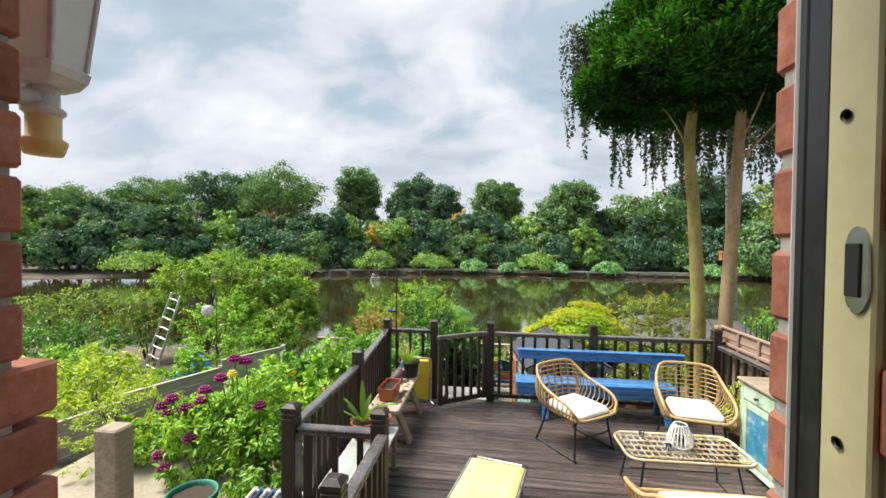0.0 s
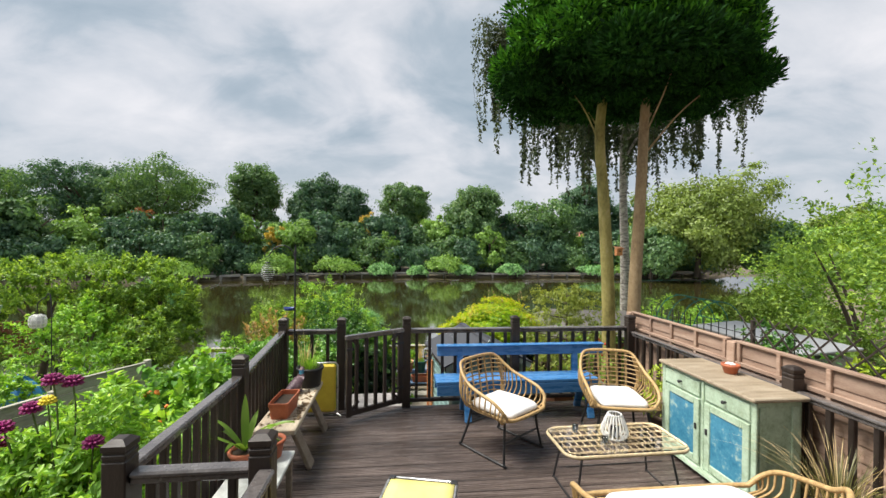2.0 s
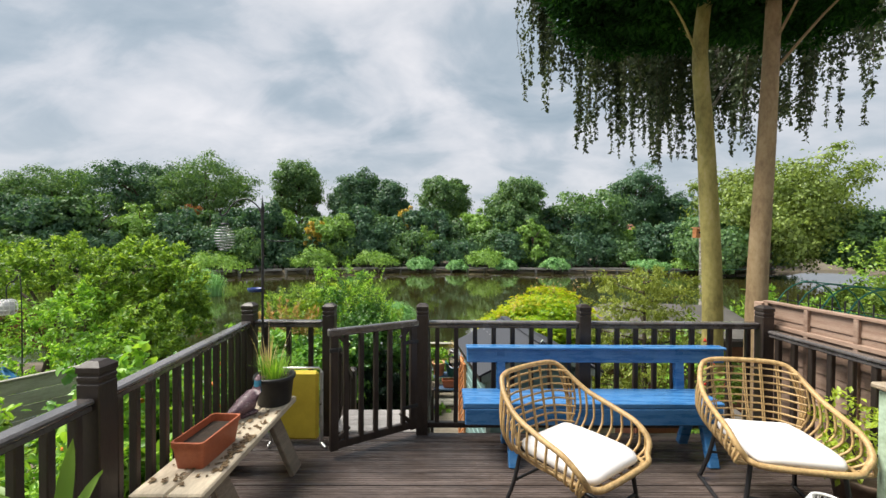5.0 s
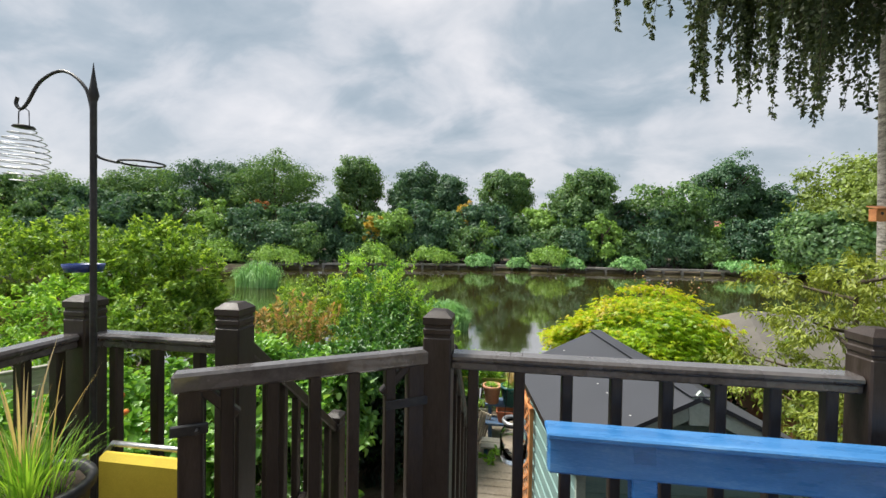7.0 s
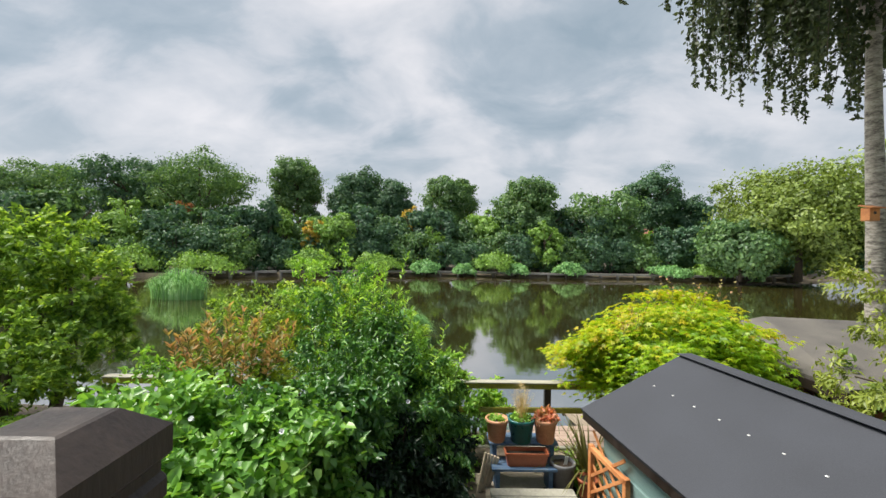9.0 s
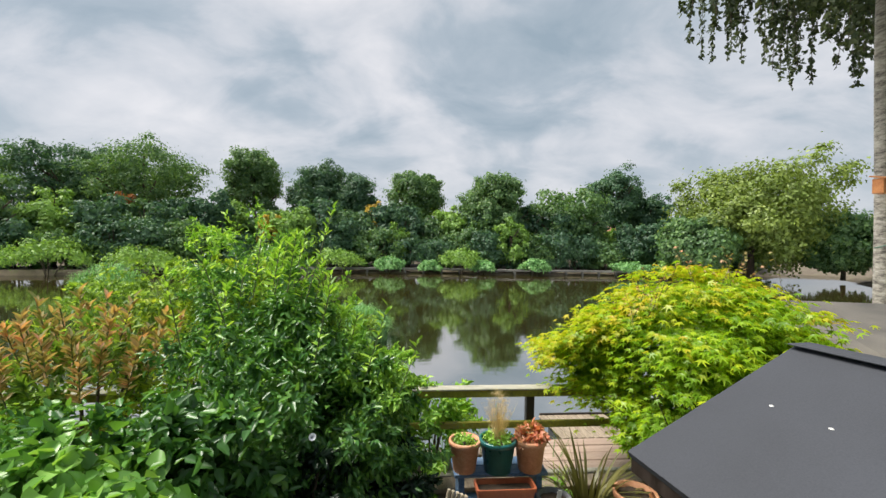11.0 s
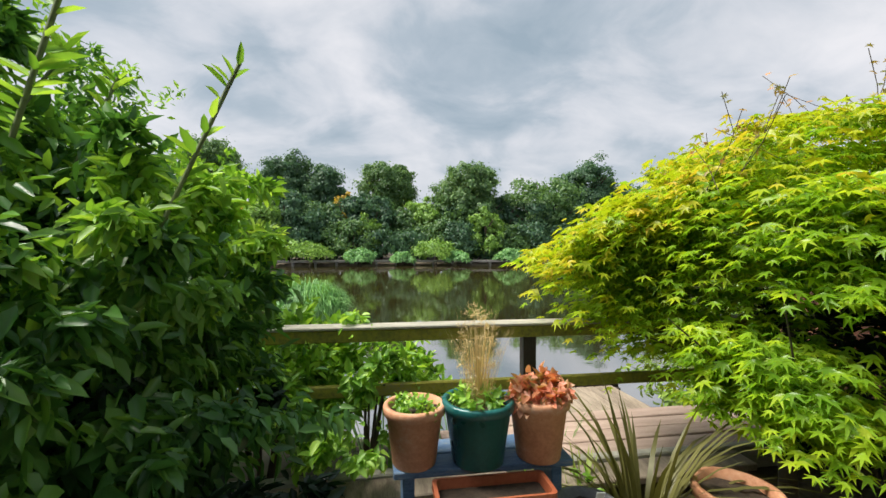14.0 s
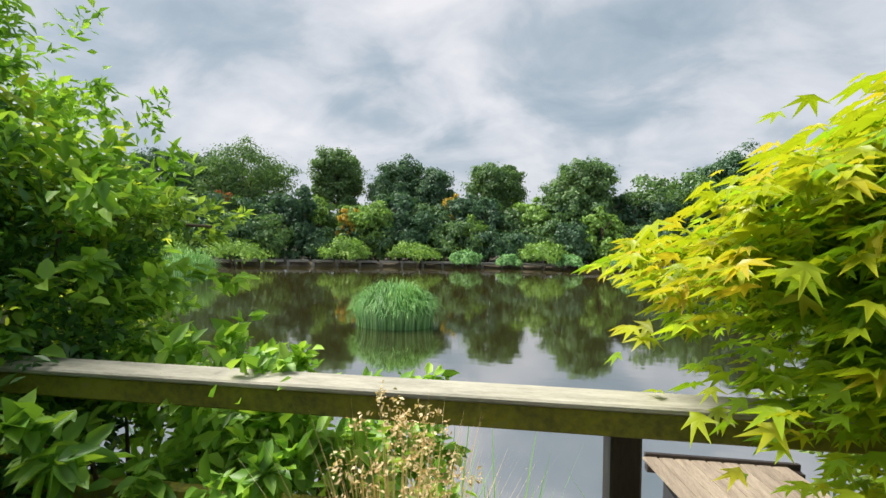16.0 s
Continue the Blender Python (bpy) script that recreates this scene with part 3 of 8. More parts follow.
def trunk(parent, pts, r0, r1, material, n=10, name="trunk", limbs=(), label=""):
    """A tapered trunk along points with limbs, each a list of points and a radius."""
    s = Shape()
    path = smooth_path(pts, 5)
    k = len(path) - 1
    s.tube(path, [r0 + (r1 - r0) * i / k for i in range(k + 1)], n)
    for lp, lr in limbs:
        q = smooth_path(lp, 4)
        s.tube(q, [lr * (1 - 0.75 * i / (len(q) - 1)) for i in range(len(q))], 6)
    return part(name, s, material, parent, label)


def blades(name, parent, rng, base, n, length, spread, width, material, arch=0.6, rad=0.06, label="", up=1.0):
    """A tuft of arching strap leaves."""
    V, F = [], []
    seg = 5
    for i in range(n):
        a = rng.uniform(0, 2 * math.pi)
        o = rng.uniform(0, rad)
        L = length * rng.uniform(0.55, 1.1)
        out = spread * rng.uniform(0.15, 1.0)
        dx, dy = math.cos(a), math.sin(a)
        w = width * rng.uniform(0.7, 1.2)
        k = len(V)
        for j in range(seg + 1):
            t = j / seg
            h = L * (t - arch * out * t * t) * up
            d = o + L * out * (0.35 * t + 0.65 * t * t)
            ww = w * (1 - t) ** 0.6 * (0.5 + t if t < 0.5 else 1.0)
            c = Vector((base[0] + dx * d, base[1] + dy * d, base[2] + h))
            V += [tuple(c + Vector((-dy, dx, 0)) * ww / 2), tuple(c - Vector((-dy, dx, 0)) * ww / 2)]
        F += [(k + 2 * j, k + 2 * j + 1, k + 2 * j + 3, k + 2 * j + 2) for j in range(seg)]
    s = Shape().add(V, F, True)
    return part(name, s, material, parent, label)

# ---- ground, pond, banks ----
WATER_Z = -1.85


def near_shore(x):
    return 11.5 + 0.9 * (1 / (1 + math.exp(max(-30, min(30, (x + 4.0) * 1.2))))) + 0.15 * math.sin(x * 1.3)


def far_shore(x):
    y = 51.0
    if x < -5:
        y -= 0.45 * (-5 - x) ** 0.97
    if x > 30:
        y += 0.25 * (x - 30)
    return y + 0.4 * math.sin(x * 0.35)


def in_pond(x, y):
    """Metres inside the water's edge (negative on land)."""
    right = 16 + 0.95 * (y - 11)
    return min(y - near_shore(x), (far_shore(x) - y), x + 62, right - x)


def ground_z(x, y):
    d = in_pond(x, y)
    s = max(0.0, min(1.0, (y - 3.0) / 5.0))
    s = s * s * (3 - 2 * s)
    land = -0.38 + (-1.28 + 0.38) * s
    if y > 30 or abs(x) > 20:
        land = -1.45 + 0.035 * max(0.0, min(60.0, y - 52))
    k = max(0.0, min(1.0, (d + 0.25) / 0.9))
    k = k * k * (3 - 2 * k)
    bump = 0.03 * noise.noise(Vector((x * 0.8, y * 0.8, 0)))
    return land * (1 - k) + (WATER_Z - 0.7) * k + bump


def axis(lo, hi, fine_lo, fine_hi, step):
    a = list(np.arange(fine_lo, fine_hi + 1e-6, step))
    d, p = step, fine_hi
    while p < hi:
        d *= 1.22
        p += d
        a.append(p)
    d, p = step, fine_lo
    while p > lo:
        d *= 1.22
        p -= d
        a.insert(0, p)
    return a


def build_ground():
    xs, ys = axis(-900, 900, -14, 20, 0.5), sorted(set(axis(-300, 1500, -2, 14, 0.4)) | set(float(q) for q in np.arange(40, 56, 1.0)))
    vs = [(x, y, ground_z(x, y)) for y in ys for x in xs]
    w = len(xs)
    fs = [(j * w + i, j * w + i + 1, (j + 1) * w + i + 1, (j + 1) * w + i) for j in range(len(ys) - 1) for i in range(w - 1)]
    return tagged(part("ground", Shape().add(vs, fs, True), M_GROUND), "bare brown garden soil and rough grass around the pond", "ground", kind="structure")


build_ground()
s = Shape().add([(-90, 9, WATER_Z), (130, 9, WATER_Z), (130, 75, WATER_Z), (-90, 75, WATER_Z)], [(0, 1, 2, 3)])
tagged(part("water", s, pond_material()), "still dark green pond water mirroring trees and sky", "pond", kind="structure")

# the sandy garden path below the steps and the paved corner beside the dahlias
s = Shape()
for i in range(26):
    y0 = 7.4 + i * 0.13
    w = 0.34 + 0.05 * math.sin(i * 1.7)
    cx = 1.05 + 0.25 * math.sin((y0 - 7.4) * 0.7)
    z = ground_z(cx, y0) + 0.035
    s.add([(cx - w, y0, z), (cx + w, y0, z), (cx + w, y0 + 0.135, z - 0.001), (cx - w, y0 + 0.135, z - 0.001)], [(0, 1, 2, 3)])
tagged(part("path", s, M_PATH), "narrow trodden sandy garden path by the pond fence", "path", kind="structure")

# concrete edging of the far bank, with dark piles under it
s = Shape()
x = -24.0
while x < 44:
    y0, y1 = far_shore(x), far_shore(x + 2.0)
    a = math.atan2(y1 - y0, 2.0)
    s.box((x + 1.0, (y0 + y1) / 2 + 0.1, -1.36), (2.0, 0.6, 0.22), Matrix.Rotation(a, 4, "Z"), 0.03)
    s.box((x + 0.3, y0 + 0.15, -1.66), (0.25, 0.3, 0.5), None, 0.03)
    x += 2.02
tagged(part("bank_edging", s, M_CONCRETE), "low grey concrete edging along the far bank", "bank", kind="structure")

# ---- far bank trees and bushes ----
RT = np.random.default_rng(7)


def broadleaf(name, x, y, h, rx, material, label, leafsize=0.44, base=None, clumps=230, per=92, group="trees on the far bank", low=-0.75, ry=None, trunk_h=0.35, **kw):
    """A tall tree: trunk with limbs and an uneven clumped crown."""
    z0 = ground_z(x, y) if base is None else base
    t = thing(name, pose(x, y, z0), label, "tree", group)
    top = h * 0.9
    limbs = []
    for k in range(5):
        a = RT.uniform(0, 6.28)
        hh = h * RT.uniform(0.3, 0.6)
        limbs.append(([(0, 0, hh), (math.cos(a) * rx * 0.35, math.sin(a) * rx * 0.35, hh + h * 0.12), (math.cos(a) * rx * 0.75, math.sin(a) * rx * 0.75, hh + h * 0.24)], 0.02 * h))
    trunk(t, [(0, 0, -0.1), (0.1, 0, h * 0.3), (-0.1, 0.05, top)], 0.03 * h, 0.006 * h, M_DARKBARK, 8, limbs=limbs)
    lobed_crown("crown", t, RT, (0, 0, h * (0.5 + trunk_h / 2) * 0.97), (rx * 0.98, ry or rx * 0.98, h * (1 - trunk_h) / 2 * 0.95), clumps, per, leafsize, material, 0.62, low=low, shingle=True, clump=0.19, **kw)
    return t


def bush(name, x, y, h, rx, material, label, leafsize=0.3, clumps=60, per=45, group="", z0=None, ry=None, cat="bush", simple=True, width=0.55, stems=5, low=-0.35, **kw):
    """A shrub that is leafy to the ground, on a few stems."""
    z0 = ground_z(x, y) if z0 is None else z0
    t = thing(name, pose(x, y, z0), label, cat, group)
    for k in range(stems):
        a = RT.uniform(0, 6.28)
        q = smooth_path([(0.1 * rx * math.cos(a), 0.1 * rx * math.sin(a), -0.05), (0.3 * rx * math.cos(a), 0.3 * rx * math.sin(a), h * 0.4), (0.55 * rx * math.cos(a), 0.55 * rx * math.sin(a), h * 0.75)], 3)
        part("stem", Shape().tube(q, [max(0.006, 0.018 * h * (1 - 0.8 * i / (len(q) - 1))) for i in range(len(q))], 5), M_DARKBARK, t)
    kw.setdefault("spray", 1.5)
    kw.setdefault("shingle", leafsize > 0.25)
    if kw["shingle"]:
        kw["spray"] = 0.0
    crown("crown", t, RT, (0, 0, h * 0.48), (rx * 0.95, (ry or rx) * 0.95, h * 0.48), clumps, per, leafsize, material, width, simple=simple, low=low, **kw)
    return t


GREEN = "tall green broadleaf tree on the far bank"
# name, x, y, height, radius, leaf, label
for x, y, h, rx, mt, lb in [
    (-41.0, 61, 14.6, 6.4, L_FARDARK, "tall domed dark green chestnut tree on the far bank"), (-32.5, 61, 14.5, 7.2, L_FAR, "wide domed chestnut tree on the far bank"), (-20.9, 66, 15.2, 4.2, L_FAR, "slim leafy tree with ragged outline on the far bank"),
    (-12.4, 66, 14.5, 3.8, L_FARDARK, "dark maple-like tree on the far bank"), (-6.9, 66, 13.1, 3.0, L_FARDARK, "dark narrow tree on the far bank"), (1.6, 66, 13.7, 3.9, L_FAR, "round-headed tree on the far bank"),
    (12.0, 58.5, 12.3, 4.1, L_FAR, "full-crowned tree standing at the far bank"), (32.0, 66, 14.9, 4.2, L_FARDARK, "dark layered tree on the far bank"), (37.0, 66, 11.0, 3.6, L_FARDARK, "dark tree on the far bank"),
    (-51.5, 58, 13.2, 6.0, L_FAR, GREEN), (-59.5, 50, 11.4, 6.0, L_FAR, GREEN), (-51.0, 50.5, 9.2, 4.0, L_FARDARK, GREEN), (-68, 44, 13.0, 7.0, L_FAR, GREEN), (-64, 34, 10.0, 6.0, L_WILLOW, "pale green tree at the pond's far end"),
]:
    broadleaf("tree", x, y, h * 1.02, rx, mt, lb, 0.36, lumps=0.24, trunk_h=0.28, hollow=0.35, lobes=9)
# the lower belt of shrubs and young trees
belt = [L_FARDARK, L_FAR, L_FARLIGHT, L_FARDARK, L_FAR, L_FARDARK]
for i in range(34):
    x = -58 + i * 3.25 + RT.uniform(-0.6, 0.6)
    y = far_shore(x) + 6.0 + RT.uniform(-0.8, 2.2)
    h = RT.uniform(6.6, 8.4) if x < 24 else RT.uniform(5.2, 6.8)
    broadleaf("young_tree", x, y, h, RT.uniform(2.9, 3.7), belt[i % 6], "leafy young tree in the belt behind the far bank", 0.40, clumps=110, per=84, group="young trees behind the far bank", trunk_h=0.12, low=-0.95, hollow=0.3)
for i in range(34):
    x = -50 + i * 3.0 + RT.uniform(-0.6, 0.6)
    bush("bush", x, far_shore(x) + 3.4 + RT.uniform(-0.4, 1.2), RT.uniform(3.4, 5.0), RT.uniform(2.0, 2.7), [L_FARDARK, L_FAR, L_FARDARK][i % 3], "dark green bush under the trees of the far bank", 0.36, 60, 64, "bushes under the far trees", low=-0.9)
# named accents of the belt
broadleaf("young_tree", 21.0, 58.0, 10.6, 5.2, L_FAR, "broad rounded willow scrub on the far bank", 0.46, clumps=150, per=56, trunk_h=0.05, low=-0.95, lumps=0.12)
broadleaf("young_tree", 12.8, 53.2, 6.6, 2.0, L_FARLIGHT, "light green young tree leaning over the far water's edge", 0.4, clumps=70, per=46, trunk_h=0.05, low=-0.95)
broadleaf("conifer", -0.4, 54.0, 5.6, 1.3, L_FARLIGHT, "pale green pointed young conifer on the far bank", 0.34, clumps=60, per=40, trunk_h=0.04, low=-0.95)
broadleaf("young_tree", -24.5, 54.5, 7.6, 2.6, L_FARDARK, "blue-green bushy tree on the far bank", 0.4, clumps=80, per=50, trunk_h=0.05, low=-0.95)
broadleaf("young_tree", -28.4, 51.0, 8.6, 1.3, L_RUST, "young tree with rust-red leaves on the far bank", 0.32, clumps=60, per=50, trunk_h=0.3)
broadleaf("young_tree", -14.0, 51.4, 6.0, 1.2, L_GOLD, "young tree with golden leaves on the far bank", 0.28, clumps=40, per=40, trunk_h=0.3)
broadleaf("young_tree", -17.4, 51.6, 7.4, 1.3, L_FARLIGHT, "yellow-green young tree on the far bank", 0.3, clumps=50, per=44, trunk_h=0.2)
broadleaf("young_tree", -3.4, 58.5, 8.6, 1.3, L_GOLD, "small tree turning gold behind the far bank", 0.34, clumps=26, per=26, trunk_h=0.4)
# bushes at the water's edge
for x, h, rx, mt in [(6.5, 2.3, 2.3, L_FARLIGHT), (-6.2, 2.2, 2.1, L_FARLIGHT), (-12.9, 2.1, 2.6, L_FARLIGHT), (-21.3, 1.8, 3.0, L_FARLIGHT), (-1.2, 1.2, 1.5, L_REED), (9.2, 1.2, 1.3, L_REED), (3.2, 1.0, 1.2, L_REED), (14.8, 1.4, 1.6, L_REED), (26.3, 1.3, 1.9, L_REED), (31.0, 1.6, 2.4, L_FARLIGHT), (-27.5, 2.3, 3.0, L_FARLIGHT), (-35.0, 2.4, 3.2, L_FARLIGHT)]:
    bush("bush", x, far_shore(x) - 0.4, h + 0.5, rx, mt, "bright green bush overhanging the far water's edge", 0.3, 56, 46, "bushes at the far water's edge", z0=WATER_Z - 0.05, low=-0.1)
# the large willows on the far side, past the birch
for x, y, h, rx, mt in [(38.3, 48.0, 13.2, 8.0, L_WILLOW), (31.0, 46.5, 6.6, 3.6, L_FAR), (46.0, 45.0, 7.6, 4.5, L_FAR), (54.0, 43.0, 9.0, 5.5, L_WILLOW), (44.0, 34.0, 6.4, 4.2, L_FARLIGHT)]:
    broadleaf("willow_tree", x, y, h, rx, mt, "large rounded pale green willow on the pond's shore", 0.40, clumps=330, per=100, group="willows on the pond's shore", base=-1.5, trunk_h=0.04, low=-0.95, lumps=0.16, hollow=0.3, lobes=10)
# two houses behind the trees
for x, y, w, z in [(40.5, 82.0, 5.0, 3.8), (49.0, 84.0, 8.0, 5.2)]:
    hs = thing("house", pose(x, y, -0.4), "pale rendered house with red tiled roof behind the far trees", "house", "houses behind the far trees")
    part("wall", Shape().box((0, 0, z / 2), (w, 6, z), None, 0.02), M_HOUSEWALL, hs)
    part("roof", Shape().add([(-w / 2 - 0.4, -3.4, z), (w / 2 + 0.4, -3.4, z), (w / 2 + 0.4, 3.4, z), (-w / 2 - 0.4, 3.4, z), (-w / 2, 0, z + 2.4), (w / 2, 0, z + 2.4)], [(0, 1, 5, 4), (2, 3, 4, 5), (0, 4, 3), (1, 2, 5), (3, 2, 1, 0)]), M_ROOFTILE, hs)
    for dx in (-w / 4, w / 4):
        wn = part("window", Shape().box((dx, -3.02, z * 0.55), (1.2, 0.1, 1.1), None, 0.02), M_WHITE, hs)
        part("pane", Shape().box((dx, -3.08, z * 0.55), (1.0, 0.03, 0.9), None, 0.01), M_BLACKPL, wn)

# ---- deck ----
DX0, DX1, DY0, DY1 = -0.50, 3.93, 0.98, 6.06
deck = thing("deck", pose(0, 0, 0), "dark brown grooved composite deck of long boards", "deck", kind="structure")
s = Shape()
s.box(((DX0 + DX1) / 2, DY1 - 0.02, -0.14), (DX1 - DX0, 0.03, 0.2), None, 0.004)
s.box((DX0 + 0.02, (DY0 + DY1) / 2, -0.14), (0.03, DY1 - DY0, 0.2), None, 0.004)
for y in np.arange(1.2, 6.0, 0.8):
    s.box(((DX0 + DX1) / 2, float(y), -0.10), (DX1 - DX0 - 0.1, 0.05, 0.13), None, 0.004)
part("joists", s, M_RAIL, deck)
s = Shape()
for x in (-0.35, 1.0, 2.4, 3.85):
    for y in (1.2, 3.4, 5.95):
        zg = ground_z(x, y) - 0.1
        s.box((x, y, (zg - 0.16) / 2), (0.1, 0.1, -0.16 - zg), None, 0.004)
part("supports", s, M_RAIL, deck)

# ---- house front ----
HF, SILL = 0.45, 2.03


def brick_wall(name, x0, x1, y0, y1, z0, z1):
    w = part(name, Shape().box(((x0 + x1) / 2, (y0 + y1) / 2, (z0 + z1) / 2), (x1 - x0, y1 - y0, z1 - z0), None, 0.002), M_MORTAR)
    return tagged(w, "red brick house wall with pale mortar joints", "wall", kind="structure")


WL = brick_wall("wall_south_1", -1.6, 0.432, 0.63, 0.892, -0.5, 3.6)
WR = brick_wall("wall_south_2", 1.2525, 4.6, 0.63, 0.892, -0.5, 3.6)
WT = brick_wall("wall_south_3", 0.432, 1.262, 0.63, 0.892, 2.75, 3.6)
tagged(part("floor", Shape().box((1.0, -1.5, HF - 0.1), (5.2, 4.9, 0.2), None, 0.004), M_OLDWOOD), "plain timber floor inside the house", "floor", kind="structure")
for nm, c, sz in [("wall_west", (-1.55, -1.6, 1.9), (0.1, 4.4, 3.2)), ("wall_east", (3.6, -1.6, 1.9), (0.1, 4.4, 3.2)), ("wall_north", (1.0, -3.85, 1.9), (5.2, 0.1, 3.2))]:
    tagged(part(nm, Shape().box(c, sz, None, 0.004), M_PLASTER), "plain pale plastered wall of the room", "wall", kind="structure")
tagged(part("ceiling", Shape().box((1.0, -1.6, 3.55), (5.2, 4.45, 0.1), None, 0.004), M_PLASTER), "plain white ceiling of the room", "ceiling", kind="structure")
tagged(part("roof", Shape().add([(-1.9, 0.97, 3.55), (4.9, 0.97, 3.55), (4.9, -4.2, 5.6), (-1.9, -4.2, 5.6), (-1.9, 0.97, 3.68), (4.9, 0.97, 3.68), (4.9, -4.2, 5.75), (-1.9, -4.2, 5.75)], [(0, 1, 2, 3), (7, 6, 5, 4), (0, 4, 5, 1), (1, 5, 6, 2), (2, 6, 7, 3), (3, 7, 4, 0)]), M_ROOFTILE), "red tiled house roof", "roof", kind="structure")
step = part("doorstep", Shape().box((0.85, 1.3, 0.225), (0.8, 0.6, 0.44), None, 0.01), M_CONCRETE)
tagged(step, "plain grey concrete doorstep at the house door", "step", kind="structure")
s = Shape()
s.box((1.279, 0.8275, 1.6), (0.058, 0.085, 2.3), None, 0.003)
s.box((0.85, 0.74, 2.72), (0.82, 0.1, 0.06), None, 0.004)
fr = tagged(part("door_frame", s, M_CREAM), "cream painted door frame with a steel latch plate", "door frame", kind="structure")
part("door_stop", Shape().box((1.2475, 0.808, 1.6), (0.008, 0.042, 2.3), None, 0.002), M_CREAM, fr)
part("seal_carrier", Shape().box((1.2485, 0.840, 1.6), (0.008, 0.022, 2.3), None, 0.001), M_BLACK, fr, "dark brown seal carrier")
part("weather_seal", Shape().box((1.2485, 0.8565, 1.6), (0.009, 0.011, 2.3), None, 0.002), M_BLACKPL, fr, "black rubber seal")
part("drip_bead", Shape().box((1.2485, 0.8645, 1.6), (0.009, 0.005, 2.3), None, 0.002), M_WHITE, fr, "white bead")
s = Shape()
s.loft([[(1.2435 - d, 0.7985 + 0.0095 * math.cos(a), 2.145 + 0.019 * math.sin(a) + math.copysign(0.012, math.sin(a))) for a in [q * math.pi / 8 + 0.01 for q in range(16)]] for d in (0, 0.002)], smooth=False)
part("rebate", Shape().box((1.285, 0.742, 1.6), (0.04, 0.085, 2.3), None, 0.002), M_OLDWOOD, fr, "brown rebate of the door frame")
pl = part("latch_plate", s, M_STEEL, fr, "worn steel latch plate")
part("latch_slot", Shape().box((1.2410, 0.8005, 2.145), (0.002, 0.0125, 0.038), None, 0.0008), M_BLACKPL, pl)
for z in (2.257, 2.017):
    part("screw_hole", Shape().lathe([(0.0001, 0), (0.0035, 0), (0.0045, 0.002)], 10, Matrix.Translation((1.2435, 0.811, z)) @ Matrix.Rotation(radians(-90), 4, "Y")), M_IRON, fr)

# ---- railings and gate ----


def newel(parent, x, y, z0=0.0, h=1.085):
    """A square post with two bands and a low pyramid cap."""
    p = part("post", Shape().box((x, y, (z0 + h - 0.09) / 2), (0.098, 0.098, h - 0.09 - z0), None, 0.005), M_RAIL, parent)
    s = Shape()
    s.box((x, y, h - 0.086), (0.090, 0.090, 0.010), None, 0.001)
    s.box((x, y, h - 0.070), (0.099, 0.099, 0.024), None, 0.005)
    s.box((x, y, h - 0.054), (0.090, 0.090, 0.010), None, 0.001)
    a, b = 0.050, 0.026
    s.loft([[(x + sx * w, y + sy * w, z) for sx, sy in ((-1, -1), (1, -1), (1, 1), (-1, 1))] for w, z in ((a - 0.003, h - 0.048), (a, h - 0.044), (a, h - 0.022), (b, h - 0.001), (b - 0.003, h))], smooth=False)
    part("cap", s, M_RAIL, p)
    return p


BAL = Shape().box((0, 0, 0.40), (0.036, 0.036, 0.80), None, 0.004).mesh("baluster", M_RAIL)


def run(parent, a, b, n, top=0.94, bottom=0.07, posts=()):
    """A stretch of railing: moulded top rail, bottom rail and n balusters."""
    a, b = Vector((*a, 0)), Vector((*b, 0))
    d = b - a
    ang = Matrix.Rotation(math.atan2(d.y, d.x), 4, "Z")
    mid = (a + b) / 2
    s = Shape()
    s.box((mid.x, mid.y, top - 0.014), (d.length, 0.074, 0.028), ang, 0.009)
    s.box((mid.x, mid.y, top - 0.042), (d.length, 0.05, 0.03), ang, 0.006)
    part("top_rail", s, M_RAILSHEEN, parent)
    part("bottom_rail", Shape().box((mid.x, mid.y, bottom), (d.length, 0.045, 0.045), ang, 0.005), M_RAIL, parent)
    k = (top - 0.05 - bottom) / 0.80
    for i in range(n):
        q = a + d * ((i + 0.5) / n)
        part("baluster", BAL, M_RAIL, parent, m=Matrix.Translation((q.x, q.y, bottom)) @ ang @ Matrix.Diagonal((1, 1, k, 1)))


RX0 = -0.44
RL = "dark brown stained wooden railing with square balusters on the deck"
r = thing("railing", pose(0, 0, 0), RL, "railing", "deck railings")
for x, y in ((-0.31, 3.0), (-0.31, 4.35), (RX0, 6.0)):
    newel(r, x, y, -0.15)
run(r, (-0.31, 3.05), (-0.31, 4.30), 11)
run(r, (-0.31, 4.40), (RX0, 5.95), 13)
r = thing("railing", pose(0, 0, 0), "short dark railing with newel posts beside the house steps", "railing", "deck railings")
for y in (3.0, 2.24):
    newel(r, 0.29, y, 0.0)
run(r, (-0.26, 3.0), (0.245, 3.0), 3)
run(r, (0.32, 2.28), (0.32, 2.955), 6)
r = thing("railing", pose(0, 0, 0), RL, "railing", "deck railings")
newel(r, 0.23, 5.98, -0.3)
run(r, (-0.39, 6.0), (0.16, 6.0), 3)
r = thing("railing", pose(0, 0, 0), "dark brown stained wooden railing behind the blue bench", "railing", "deck railings")
newel(r, 1.0, 6.0, -0.3)
newel(r, 2.35, 6.0, -0.15)
newel(r, 3.86, 5.98, -0.15)
run(r, (1.045, 6.0), (2.305, 6.0), 8)
run(r, (2.395, 6.0), (3.815, 6.0), 9)
r = thing("railing", pose(0, 0, 0), "red-brown balusters under a dark rail against the fence", "railing", "deck railings")
newel(r, 3.88, 3.84, -0.15, 1.06)
run(r, (3.88, 5.93), (3.88, 3.89), 14, 0.885)
